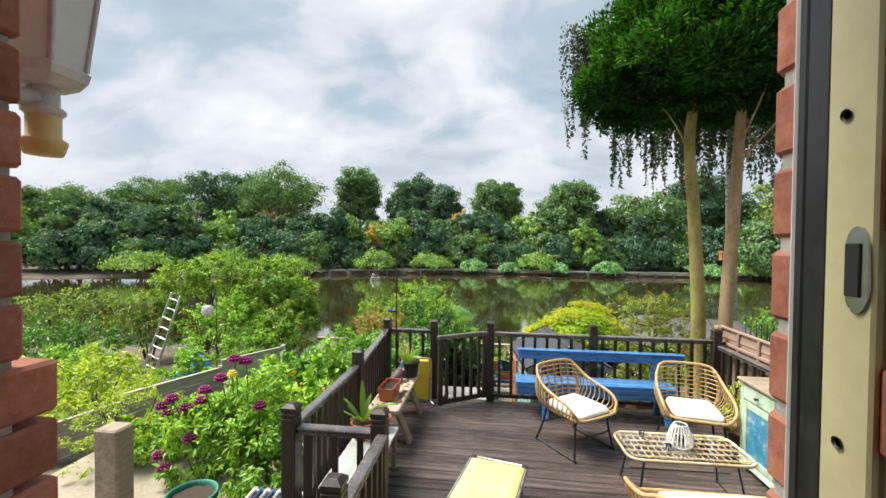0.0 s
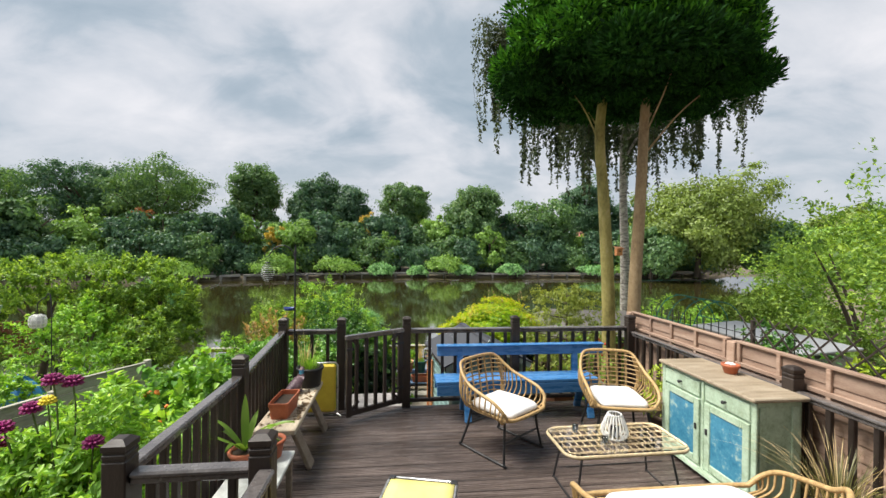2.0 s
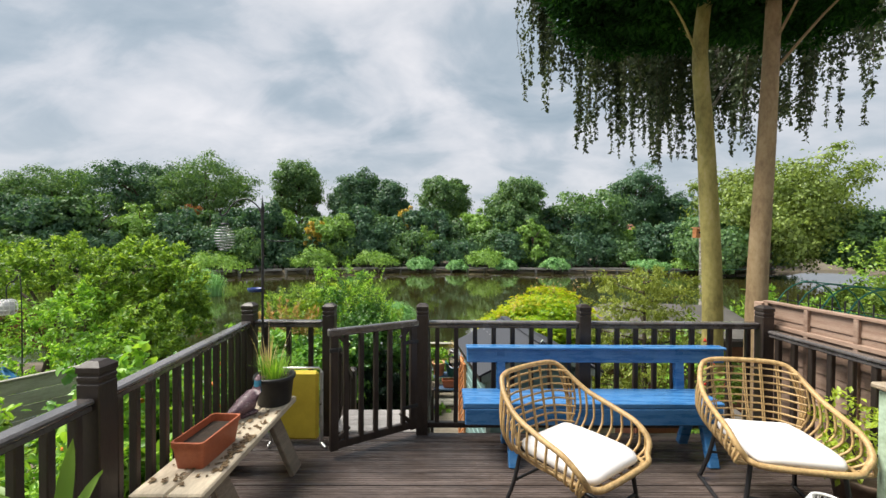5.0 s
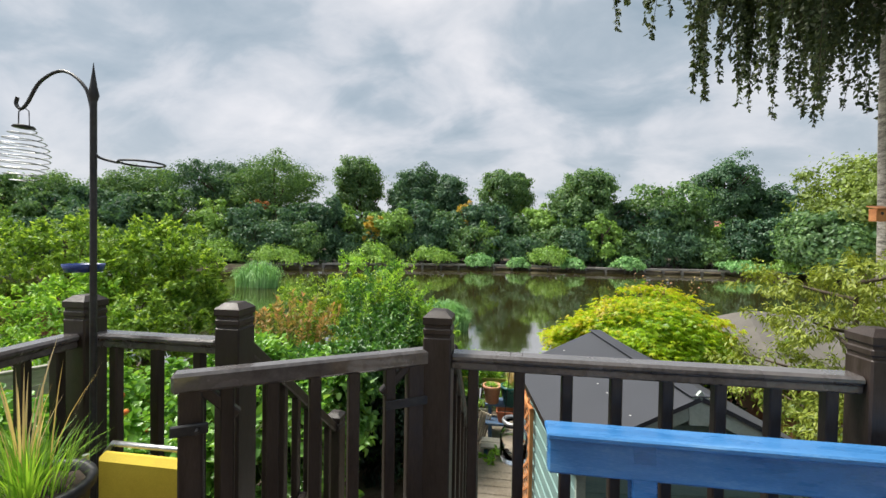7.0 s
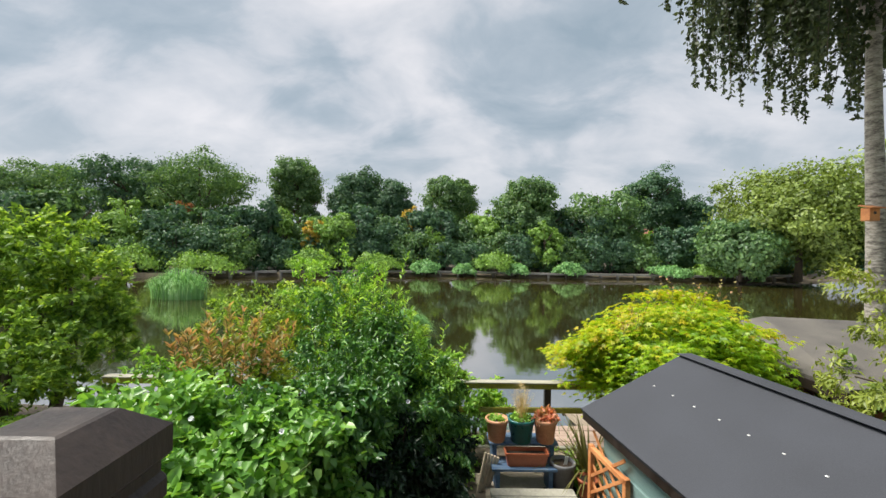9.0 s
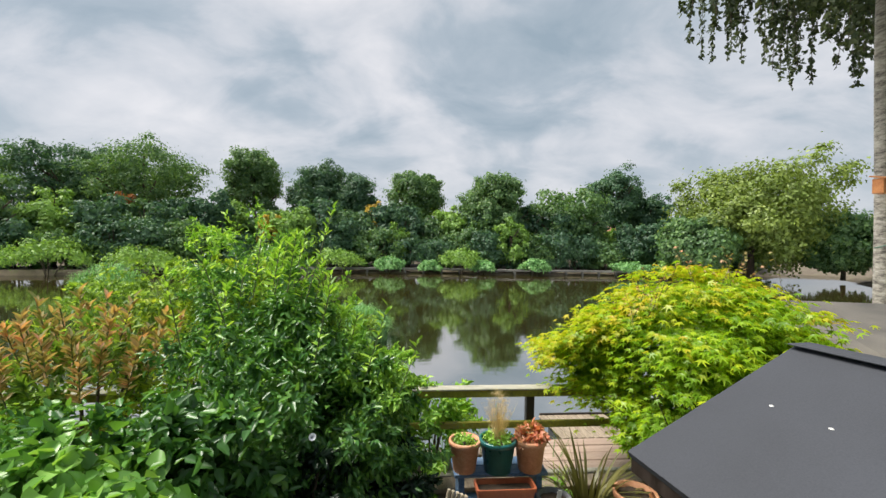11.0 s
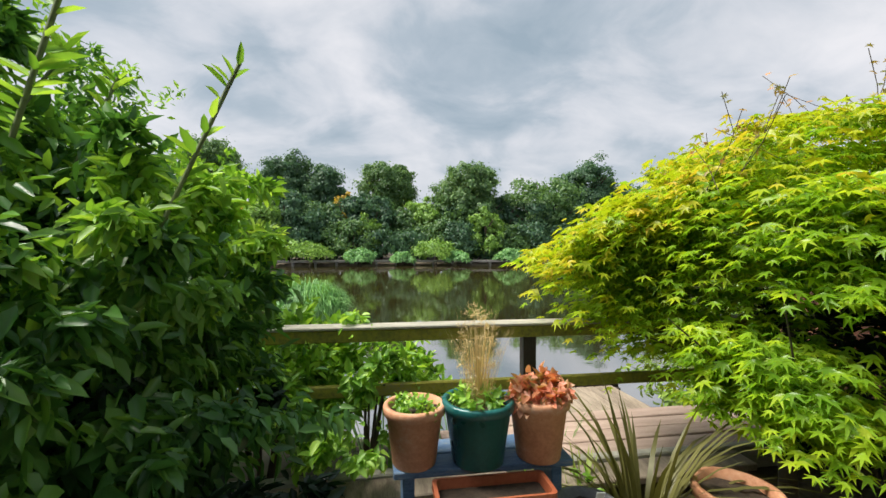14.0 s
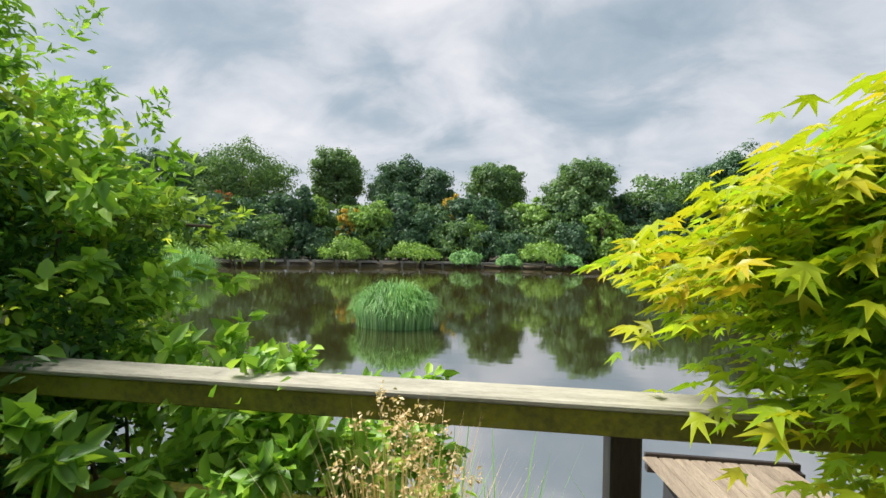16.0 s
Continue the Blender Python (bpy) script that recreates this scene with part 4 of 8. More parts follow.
run(r, (3.88, 3.79), (3.88, 1.2), 18, 0.885)

# the open gate, hinged at the post beside the bench railing
gx, gy = 1.0 - 0.05, 6.0 - 0.03
ga = math.atan2(5.60 - gy, 0.36 - gx)
gate = thing("gate", pose(gx, gy, 0, 0, 0, math.degrees(ga)), "dark brown wooden garden gate standing open over the deck", "gate")
gl = 0.72
for gx_ in (0.03, gl - 0.03):
    part("stile", Shape().box((gx_, 0, 0.48), (0.06, 0.04, 0.86), None, 0.005), M_RAIL, gate)
part("top_rail", Shape().box((gl / 2, 0, 0.925), (gl + 0.03, 0.055, 0.055), None, 0.008), M_RAILSHEEN, gate)
part("bottom_rail", Shape().box((gl / 2, 0, 0.09), (gl, 0.036, 0.06), None, 0.005), M_RAIL, gate)
for i in range(5):
    part("baluster", BAL, M_RAIL, gate, m=Matrix.Translation((0.06 + (i + 0.5) * (gl - 0.12) / 5, 0, 0.11)))
for ax, az, sg in ((0.10, 0.86, 1), (gl - 0.10, 0.86, -1), (0.10, 0.16, -1), (gl - 0.10, 0.16, 1)):
    part("brace", Shape().box((ax, 0.001, az), (0.13, 0.03, 0.03), Matrix.Rotation(radians(45 * sg), 4, "Y"), 0.004), M_RAIL, gate)
part("latch", Shape().box((gl - 0.03, 0.03, 0.80), (0.09, 0.012, 0.03), None, 0.003).tube([(gl - 0.05, 0.036, 0.80), (gl - 0.05, 0.06, 0.80)], 0.006, 6), M_IRON, gate, "black iron latch")
for z in (0.25, 0.78):
    part("hinge", Shape().box((0.06, 0.024, z), (0.16, 0.006, 0.03), None, 0.002), M_IRON, gate)

# the steps down to the garden
stairs = thing("steps", pose(0, 0, 0), "weathered grey timber steps down to the garden", "steps", kind="structure")
rise, going = 1.28 / 7, 0.225
landing_board = Shape().box((0, 0, -0.014), (0.735, 0.104, 0.024), None, 0.004)
for g in range(4):
    landing_board.box((0, -0.039 + g * 0.026, -0.001), (0.735, 0.014, 0.005), None, 0.0015)
landing_mesh = landing_board.mesh("board", M_PALEDECK)
for i in range(4):
    part("board", landing_mesh, M_PALEDECK, stairs, m=Matrix.Translation((0.605, 6.125 + 0.112 * i, -0.022)))
part("beam", Shape().box((0.605, 6.50, -0.12), (0.72, 0.04, 0.16), None, 0.005).box((0.605, 6.12, -0.12), (0.72, 0.04, 0.16), None, 0.005), M_RAIL, stairs)
for i in range(6):
    z = -rise * (i + 1)
    yy = 6.50 + going * i
    for k in (0, 1):
        part("tread", Shape().box((0.605, yy + 0.06 + k * 0.115, z - 0.014), (0.72, 0.108, 0.028), None, 0.005), M_GREYWOOD, stairs)
for x in (0.225, 0.985):
    sl = math.atan2(-1.28, going * 7)
    part("stringer", Shape().box((x, 6.52 + going * 3.2, -0.68), (0.04, 1.98, 0.2), Matrix.Rotation(sl, 4, "X"), 0.005), M_RAIL, stairs)
for x, gr in ((0.18, "stair railings"), (1.03, "stair railings")):
    r = thing("stair_railing", pose(0, 0, 0), "sloping dark wooden handrail with balusters beside the garden steps", "railing", gr)
    y1, z1 = (7.05, 0.10) if x < 0.5 else (7.5, -0.27)
    newel(r, x, y1, ground_z(x, y1) - 0.05, z1 + 0.12)
    for nm, o, w in (("handrail", 0.0, 0.05), ("bottom_rail", -0.72, 0.045)):
        d = Vector((0, y1 - 6.06, z1 - 0.93))
        part(nm, Shape().box((x, (6.06 + y1) / 2, (0.93 + z1) / 2 + o), (0.055, d.length, w), Matrix.Rotation(math.atan2(d.z, d.y), 4, "X"), 0.007), M_RAIL, r)
    for i in range(7):
        t = (i + 0.7) / 7.6
        part("baluster", BAL, M_RAIL, r, m=Matrix.Translation((x, 6.06 + (y1 - 6.06) * t, 0.93 + (z1 - 0.93) * t - 0.74)) @ Matrix.Diagonal((1, 1, 0.9, 1)))

# ---- rattan furniture ----


def rattan_seat(name, m, half, label, group, cushion_label, top=0.80, canes_back=5):
    """A curved cane shell on a black steel sled base; the sitter looks to -y."""
    t = thing(name, m, label, "chair" if half < 0.4 else "sofa", group)
    w = half
    side_pts = [(0.86, -0.30, 0.425), (0.99, -0.285, 0.49), (1.05, -0.20, 0.555), (1.07, -0.04, 0.595), (1.04, 0.11, 0.635), (0.97, 0.22, 0.70), (0.84, 0.295, top - 0.03)]
    half_rim = [(-w * x, y, z) for x, y, z in side_pts] + [(-w * 0.66, 0.325, top - 0.004), (-w * 0.3, 0.338, top + 0.004)]
    rim = smooth_path(half_rim + [(-x, y, z) for x, y, z in reversed(half_rim)], 5)
    part("rim", Shape().tube(rim + smooth_path([(w * 0.86, -0.30, 0.425), (w * 0.6, -0.335, 0.41), (-w * 0.6, -0.335, 0.41), (-w * 0.86, -0.30, 0.425)], 4)[1:-1], 0.016, 7, True), M_RATTAN, t)
    seat = [(-w * 0.78, -0.27, 0.395), (-w * 0.5, -0.30, 0.385), (w * 0.5, -0.30, 0.385), (w * 0.78, -0.27, 0.395), (w * 0.82, 0.0, 0.385), (w * 0.72, 0.2, 0.385), (w * 0.4, 0.245, 0.385), (-w * 0.4, 0.245, 0.385), (-w * 0.72, 0.2, 0.385), (-w * 0.82, 0.0, 0.385)]
    ring = smooth_path(seat + [seat[0]], 3)[:-1]
    part("seat_frame", Shape().tube(ring, 0.012, 6, True), M_RATTAN, t)
    n = len(rim)
    side = list(range(3, 33, 2))
    for i in side + [n - 1 - i for i in side]:
        p = rim[i]
        sx = -1 if p.x < 0 else 1
        q = Vector((sx * w * 0.82, max(-0.27, min(0.22, p.y * 0.95)), 0.388))
        mid = (p + q) / 2 + Vector((sx * 0.045, 0.0, -0.03))
        part("cane", Shape().tube(smooth_path([p, mid, q], 3), 0.0076, 5), M_RATTAN, t)
    for i in range(8):
        f = (i + 0.6) / 8.3
        z = 0.41 + (top - 0.43) * f
        ww = w * (0.80 + 0.17 * math.sin(math.pi * min(1, f * 0.95)))
        y0 = 0.250 + 0.080 * f
        part("cane", Shape().tube(smooth_path([(-ww, y0 - 0.085, z), (-ww * 0.62, y0 + 0.005, z + 0.004), (0, y0 + 0.02, z + 0.006), (ww * 0.62, y0 + 0.005, z + 0.004), (ww, y0 - 0.085, z)], 3), 0.0068, 5), M_RATTAN, t)
    for i in range(canes_back):
        x = w * 0.62 * (2 * i / (canes_back - 1) - 1)
        for dx in (-0.006, 0.006):
            part("cane", Shape().tube(smooth_path([(x * 0.92 + dx, 0.243, 0.39), (x + dx, 0.29, 0.60), (x + dx, 0.322, top - 0.012)], 3), 0.0042, 4), M_RATTAN, t)
    for i in range(6):
        x = -w * 0.7 + w * 1.4 * i / 5
        part("cane", Shape().tube([(x, -0.29, 0.385), (x, 0.24, 0.382)], 0.006, 4), M_RATTAN, t)
    for sx in (-1, 1):
        fx = sx * w * 0.88
        part("leg", Shape().tube(smooth_path([(sx * w * 0.70, -0.235, 0.388), (sx * w * 0.78, -0.25, 0.2), (fx, -0.275, 0.03), (fx, -0.26, 0.011), (fx, 0.24, 0.011), (fx, 0.26, 0.03), (sx * w * 0.78, 0.21, 0.2), (sx * w * 0.70, 0.18, 0.388)], 4), 0.0125, 6), M_BLACK, t)
    for cy, cz in ((-0.25, 0.19), (0.21, 0.21)):
        part("crossbar", Shape().tube([(-w * 0.79, cy, cz), (w * 0.79, cy, cz)], 0.008, 6), M_BLACK, t)

    def ringc(k, z):
        return [(w * 0.74 * k * math.copysign(abs(math.cos(a)) ** (0.3 + 0.7 * (1 - k)), math.cos(a)), -0.045 + 0.255 * k * math.copysign(abs(math.sin(a)) ** (0.3 + 0.7 * (1 - k)), math.sin(a)), z + 0.004 * k * math.sin(5 * a + w * 9)) for a in [2 * math.pi * q / 40 for q in range(40)]]

    part("cushion", Shape().loft([ringc(0.90, 0.396), ringc(0.98, 0.404), ringc(1.0, 0.420), ringc(0.98, 0.440), ringc(0.90, 0.455), ringc(0.7, 0.465), ringc(0.4, 0.469), ringc(0.05, 0.469)]), M_CUSHION, t, cushion_label)
    return t


CL = "rattan cane armchair on black steel legs with a white cushion"
rattan_seat("armchair", pose(1.90, 4.93, 0, 0, 0, 35), 0.315, CL, "rattan chairs round the table", "thin white seat cushion")
rattan_seat("armchair", pose(3.14, 5.03, 0, 0, 0, -12), 0.315, CL, "rattan chairs round the table", "thin white seat cushion")
rattan_seat("sofa", pose(2.59, 3.14, 0, 0, 0, 180), 0.635, "two-seat rattan cane sofa with a long white cushion", "", "long white seat cushion", 0.72, 9)

tb = thing("coffee_table", pose(2.64, 4.16, 0, 0, 0, 1), "low rattan coffee table with glass top and black legs", "table")


def round_rect(hx, hy, r, z, n=5):
    pts = []
    for cx, cy, a0 in ((hx - r, hy - r, 0), (-hx + r, hy - r, 90), (-hx + r, -hy + r, 180), (hx - r, -hy + r, 270)):
        pts += [Vector((cx + r * math.cos(radians(a0 + 90 * k / n)), cy + r * math.sin(radians(a0 + 90 * k / n)), z)) for k in range(n + 1)]
    return pts


part("rim", Shape().tube(round_rect(0.50, 0.245, 0.10, 0.395), 0.013, 6, True), M_PALECANE, tb)
for i in range(17):
    x = -0.45 + 0.90 * i / 16
    part("cane", Shape().tube([(x, -0.24, 0.390), (x, 0.24, 0.390)], 0.0036, 5), M_PALECANE, tb)
for i in range(5):
    for dy in (-0.008, 0.008):
        y = -0.18 + 0.09 * i + dy
        part("cane", Shape().tube([(-0.49, y, 0.397), (0.49, y, 0.397)], 0.0034, 5), M_PALECANE, tb)
part("glass_top", Shape().loft([round_rect(0.495, 0.24, 0.095, 0.410), round_rect(0.498, 0.243, 0.098, 0.413), round_rect(0.495, 0.24, 0.095, 0.416)], smooth=False), M_GLASS, tb, "clear glass top").visible_shadow = False
for sx in (-1, 1):
    part("leg", Shape().tube(smooth_path([(sx * 0.36, -0.17, 0.385), (sx * 0.42, -0.21, 0.03), (sx * 0.42, -0.19, 0.010), (sx * 0.42, 0.19, 0.010), (sx * 0.42, 0.21, 0.03), (sx * 0.36, 0.17, 0.385)], 4), 0.009, 6), M_BLACK, tb)
part("crossbar", Shape().tube([(-0.41, 0, 0.2), (0.41, 0, 0.2)], 0.006, 6), M_BLACK, tb)

ln_ = thing("lantern", pose(2.63, 4.15, 0.4175), "white rattan slatted candle lantern on the glass table", "lantern")
for i in range(20):
    a = 2 * math.pi * i / 20
    q = [(r * math.cos(a), r * math.sin(a), z) for r, z in ((0.062, 0.0), (0.095, 0.03), (0.098, 0.07), (0.075, 0.14), (0.052, 0.19))]
    part("slat", Shape().tube(smooth_path(q, 3), 0.0052, 5), M_WHITE, ln_)
for r_, z in ((0.052, 0.19), (0.064, 0.006)):
    part("ring", Shape().tube(arc((0, 0, z), r_, 0, 342, 19), 0.006, 5, True), M_WHITE, ln_)
part("candle_glass", Shape().lathe([(0.001, 0.01), (0.032, 0.012), (0.036, 0.09), (0.034, 0.09), (0.03, 0.016), (0.001, 0.016)], 16), M_GLASS, ln_)
for nm, x, y in (("tumbler", 2.50, 4.06), ("tumbler", 2.36, 4.28)):
    g = part(nm, Shape().lathe([(0.001, 0), (0.02, 0), (0.024, 0.055), (0.022, 0.055), (0.018, 0.006), (0.001, 0.006)], 14), M_GLASS, m=Matrix.Translation((x, y, 0.4175)))
    tagged(g, "small clear glass tumbler on the coffee table", "glass", "tumblers on the table")

# ---- sideboard ----
sb = thing("sideboard", pose(3.40, 4.19, 0, 0, 0, -90), "worn mint green sideboard with blue door panels and pine top", "sideboard")
# local: x along its width, -y is the front
sb.matrix_basis = Matrix.Translation((3.62, 4.19, 0)) @ Matrix.Rotation(radians(-90), 4, "Z")
SW, SD = 1.0, 0.40
s = Shape()
s.box((0, 0.0, 0.46), (SW - 0.02, SD - 0.03, 0.76), None, 0.004)
part("body", s, M_MINT, sb)
part("top", Shape().box((0, -0.005, 0.865), (SW + 0.05, SD + 0.05, 0.03), None, 0.008), M_TOPWOOD, sb, "bare pine top")
part("plinth", Shape().box((0, -SD / 2 + 0.01, 0.075), (SW, 0.025, 0.05), None, 0.006), M_MINT, sb)
for sx in (-1, 1):
    for yy in (-SD / 2 + 0.03, SD / 2 - 0.03):
        part("foot", Shape().box((sx * (SW / 2 - 0.04), yy, 0.04), (0.06, 0.05, 0.08), None, 0.006), M_MINT, sb)
for x in (-SW / 2 + 0.012, SW / 2 - 0.012, 0):
    part("stile", Shape().box((x, -SD / 2 + 0.012, 0.47), (0.045 if x else 0.03, 0.02, 0.74), None, 0.004), M_MINT, sb)
for sx in (-1, 1):
    for yy in (-0.13, 0.13):
        part("side_rail", Shape().box((sx * (SW / 2 - 0.006), yy, 0.46), (0.012, 0.06, 0.7), None, 0.004), M_MINT, sb)
for sx in (-1, 1):
    cx = sx * 0.245
    dr = part("drawer", Shape().box((cx, -SD / 2 + 0.008, 0.755), (0.43, 0.022, 0.125), None, 0.006), M_MINT, sb)
    part("knob", Shape().lathe([(0.001, 0.034), (0.012, 0.032), (0.015, 0.022), (0.008, 0.010), (0.010, 0.0)], 14, Matrix.Translation((cx, -SD / 2 - 0.003, 0.755)) @ Matrix.Rotation(radians(90), 4, "X")), M_IRON, dr, "dark round knob")
    s = Shape()
    for dx, dz, w, h in ((-0.185, 0, 0.06, 0.55), (0.185, 0, 0.06, 0.55), (0, 0.245, 0.31, 0.06), (0, -0.245, 0.31, 0.06)):
        s.box((cx + dx, -SD / 2 + 0.004, 0.40 + dz), (w, 0.024, h), None, 0.005)
    dd = part("door", s, M_MINT, sb)
    part("door_panel", Shape().box((cx, -SD / 2 + 0.006, 0.40), (0.312, 0.010, 0.432), None, 0.003), M_PANELBLUE, dd, "worn blue painted panel")
    part("catch", Shape().box((cx - sx * 0.185, -SD / 2 - 0.012, 0.44), (0.022, 0.012, 0.05), None, 0.004), M_IRON, dd, "dark metal catch")

# ---- blue bench ----
bn = thing("bench", pose(0, 0, 0), "blue painted heavy timber bench with a back rail", "bench")
for y in (5.575, 5.73):
    part("seat_board", Shape().box((2.26, y, 0.425), (1.88, 0.148, 0.04), None, 0.006), M_BLUE, bn)
for y in (5.515, 5.785):
    part("apron", Shape().box((2.26, y, 0.345), (1.86, 0.03, 0.118), None, 0.005), M_BLUE, bn)
part("back_rail", Shape().box((2.385, 5.835, 0.700), (2.05, 0.045, 0.11), Matrix.Rotation(radians(-6), 4, "X"), 0.006), M_BLUE, bn)
part("back_cap", Shape().box((2.385, 5.84, 0.762), (2.06, 0.095, 0.02), None, 0.005), M_BLUE, bn)
for x in (1.63, 3.05):
    part("back_post", Shape().box((x, 5.825, 0.56), (0.07, 0.045, 0.40), Matrix.Rotation(radians(-4), 4, "X"), 0.005), M_BLUE, bn)
    for sy in (-1, 1):
        part("leg", Shape().box((x + 0.045, 5.655 + sy * 0.115, 0.20), (0.075, 0.05, 0.43), Matrix.Rotation(radians(sy * 20), 4, "X"), 0.006), M_BLUE, bn)
    part("cross_piece", Shape().box((x - 0.015, 5.65, 0.335), (0.04, 0.26, 0.08), None, 0.005), M_BLUE, bn)

# ---- plank bench, white bench and what stands on them ----
pb = thing("plank_bench", pose(0, 0, 0), "weathered trestle bench of two rough planks", "bench")
for x in (-0.17, 0.0):
    part("plank", Shape().box((x, 5.03, 0.428), (0.165, 1.19, 0.045), None, 0.008), M_BENCHWOOD, pb)
for y in (4.72, 5.42):
    for sx in (-1, 1):
        part("leg", Shape().box((-0.085 + sx * 0.145, y, 0.205), (0.035, 0.14, 0.45), Matrix.Rotation(radians(sx * -24), 4, "Y"), 0.005), M_OLDWOOD, pb)
    part("cross_piece", Shape().box((-0.085, y, 0.36), (0.20, 0.10, 0.07), None, 0.005), M_OLDWOOD, pb)
wb = thing("white_bench", pose(0, 0, 0), "low bench with flaking white top and dark legs", "bench")
part("top", Shape().box((-0.05, 3.74, 0.37), (0.36, 1.0, 0.026), None, 0.005), surface("flaking_white", (0.42, 0.43, 0.40), (0.66, 0.68, 0.66), 6, 0.7, 0.3, 40), wb)
for x in (-0.20, 0.10):
    for y in (3.30, 4.19):
        part("leg", Shape().box((x, y, 0.18), (0.04, 0.04, 0.355), None, 0.004), M_OLDWOOD, wb)


def pot(name, x, y, z, r, h, material, label, group="", taper=0.72, rim=True, soil=True, n=28):
    t = thing(name, pose(x, y, z), label, "pot", group)
    rb = r * taper
    rw = 0.16 * h
    prof = [(0.001, 0.0), (rb, 0.0), (rb + 0.003, 0.006), (r - 0.006, h - rw)]
    prof += [(r + 0.006, h - rw + 0.004), (r + 0.008, h - 0.008), (r + 0.004, h)] if rim else [(r, h)]
    prof += [(r - 0.012, h), (r - 0.016, h - rw * 1.0), (rb - 0.014, 0.012), (0.001, 0.012)]
    part("body", Shape().lathe(prof, n), material, t)
    if soil:
        rr = r - 0.018
        vs = [(0, 0, h * 0.90)] + [(rr * k * math.cos(a), rr * k * math.sin(a), h * 0.88 + 0.006 * math.sin(7 * a + k * 5)) for k in (0.5, 1.0) for a in [2 * math.pi * i / 18 for i in range(18)]]
        fs = [(0, 1 + i, 1 + (i + 1) % 18) for i in range(18)] + [(1 + i, 19 + i, 19 + (i + 1) % 18, 1 + (i + 1) % 18) for i in range(18)]
        part("soil", Shape().add(vs, fs, True), M_SOIL, t)
    return t


def trough(name, m, lx, ly, h, material, label):
    t = thing(name, m, label, "planter")

    def rr(k, z):
        return [tuple(p) for p in round_rect(lx / 2 * k, ly / 2 * (1 - (1 - k) * lx / ly * 0.6), 0.02, z, 3)]

    part("body", Shape().loft([rr(0.86, 0), rr(0.96, h * 0.8), rr(1.0, h * 0.81), rr(1.0, h), rr(0.93, h), rr(0.90, h * 0.5)], smooth=False), material, t)
    part("soil", Shape().loft([rr(0.88, h * 0.5), rr(0.91, h * 0.72)], smooth=False), M_SOIL, t)
    return t


trough("window_box", pose(-0.10, 4.80, 0.4505, 0, 0, 87), 0.36, 0.17, 0.14, M_TERRAPL, "terracotta plastic window box with dry soil on the bench")
RC = np.random.default_rng(11)
s = Shape()
for i in range(150):
    x, y = RC.uniform(-0.22, 0.07), RC.uniform(4.5, 5.35)
    if -0.2 < x < 0.0 and 4.6 < y < 5.0 and RC.uniform() < 0.8:
        x = RC.uniform(0.01, 0.07)
    s.box((x, y, 0.454 + RC.uniform(0, 0.006)), (RC.uniform(0.008, 0.03), RC.uniform(0.008, 0.022), 0.004), Euler((RC.uniform(-0.3, 0.3), RC.uniform(-0.3, 0.3), RC.uniform(0, 3))).to_matrix().to_4x4(), 0.001)
tagged(part("wood_chips", s, surface("brown_chips", (0.07, 0.04, 0.02), (0.28, 0.19, 0.10), 40, 0.9, 0.4, 90)), "scattered brown wood chips on the plank bench", "wood chips", kind="stuff")

gp = pot("plant_pot", -0.03, 5.50, 0.4505, 0.135, 0.20, M_BLACKPL, "black plastic pot of fine upright grass", "", 0.8)
blades("grass", gp, RC, (0, 0, 0.16), 260, 0.22, 0.7, 0.006, L_GARDEN, 0.5, 0.09, "green grass blades")
blades("seed_head_mass", gp, RC, (-0.05, 0.02, 0.16), 26, 0.42, 0.35, 0.008, L_PALEGRASS, 0.35, 0.07, "tan dry seed heads")
# a bird-shaped ornament in one plain mesh
s = Shape()
body = [((-0.135, 0, 0.045), 0.012, 0.008), ((-0.10, 0, 0.05), 0.034, 0.022), ((-0.04, 0, 0.065), 0.055, 0.05), ((0.02, 0, 0.085), 0.058, 0.062), ((0.06, 0, 0.125), 0.045, 0.05), ((0.072, 0, 0.165), 0.028, 0.032), ((0.075, 0, 0.20), 0.026, 0.026), ((0.078, 0, 0.222), 0.010, 0.010)]
s.loft([[(c[0] + (0.5 * rz * math.sin(a) if c[2] > 0.1 else 0), rr * math.cos(a), c[2] + rz * math.sin(a) * (1.0 if c[2] < 0.1 else 0.35)) for a in [2 * math.pi * q / 16 for q in range(16)]] for c, rr, rz in body])
s.box((0.0, 0.0, 0.012), (0.12, 0.07, 0.024), None, 0.01)
s.loft([[(0.098 + 0.02 * k, (0.006 - 0.005 * k) * math.cos(a), 0.203 + (0.006 - 0.005 * k) * math.sin(a)) for a in [2 * math.pi * q / 8 for q in range(8)]] for k in (0, 1)])
bird = part("bird_ornament", s, M_PLUM, m=pose(-0.12, 5.28, 0.4505, 0, 0, 62) @ Matrix.Scale(1.08, 4))
bird.data.materials.append(surface("teal_feather_paint", (0.012, 0.09, 0.16), (0.03, 0.18, 0.27), 20, 0.45, 0.2, 80))
for f in bird.data.polygons:
    f.material_index = 1 if 0.146 < f.center.z < 0.195 and f.center.x > 0.03 else 0
tagged(bird, "plum and teal pheasant-shaped garden ornament on the plank bench", "ornament")

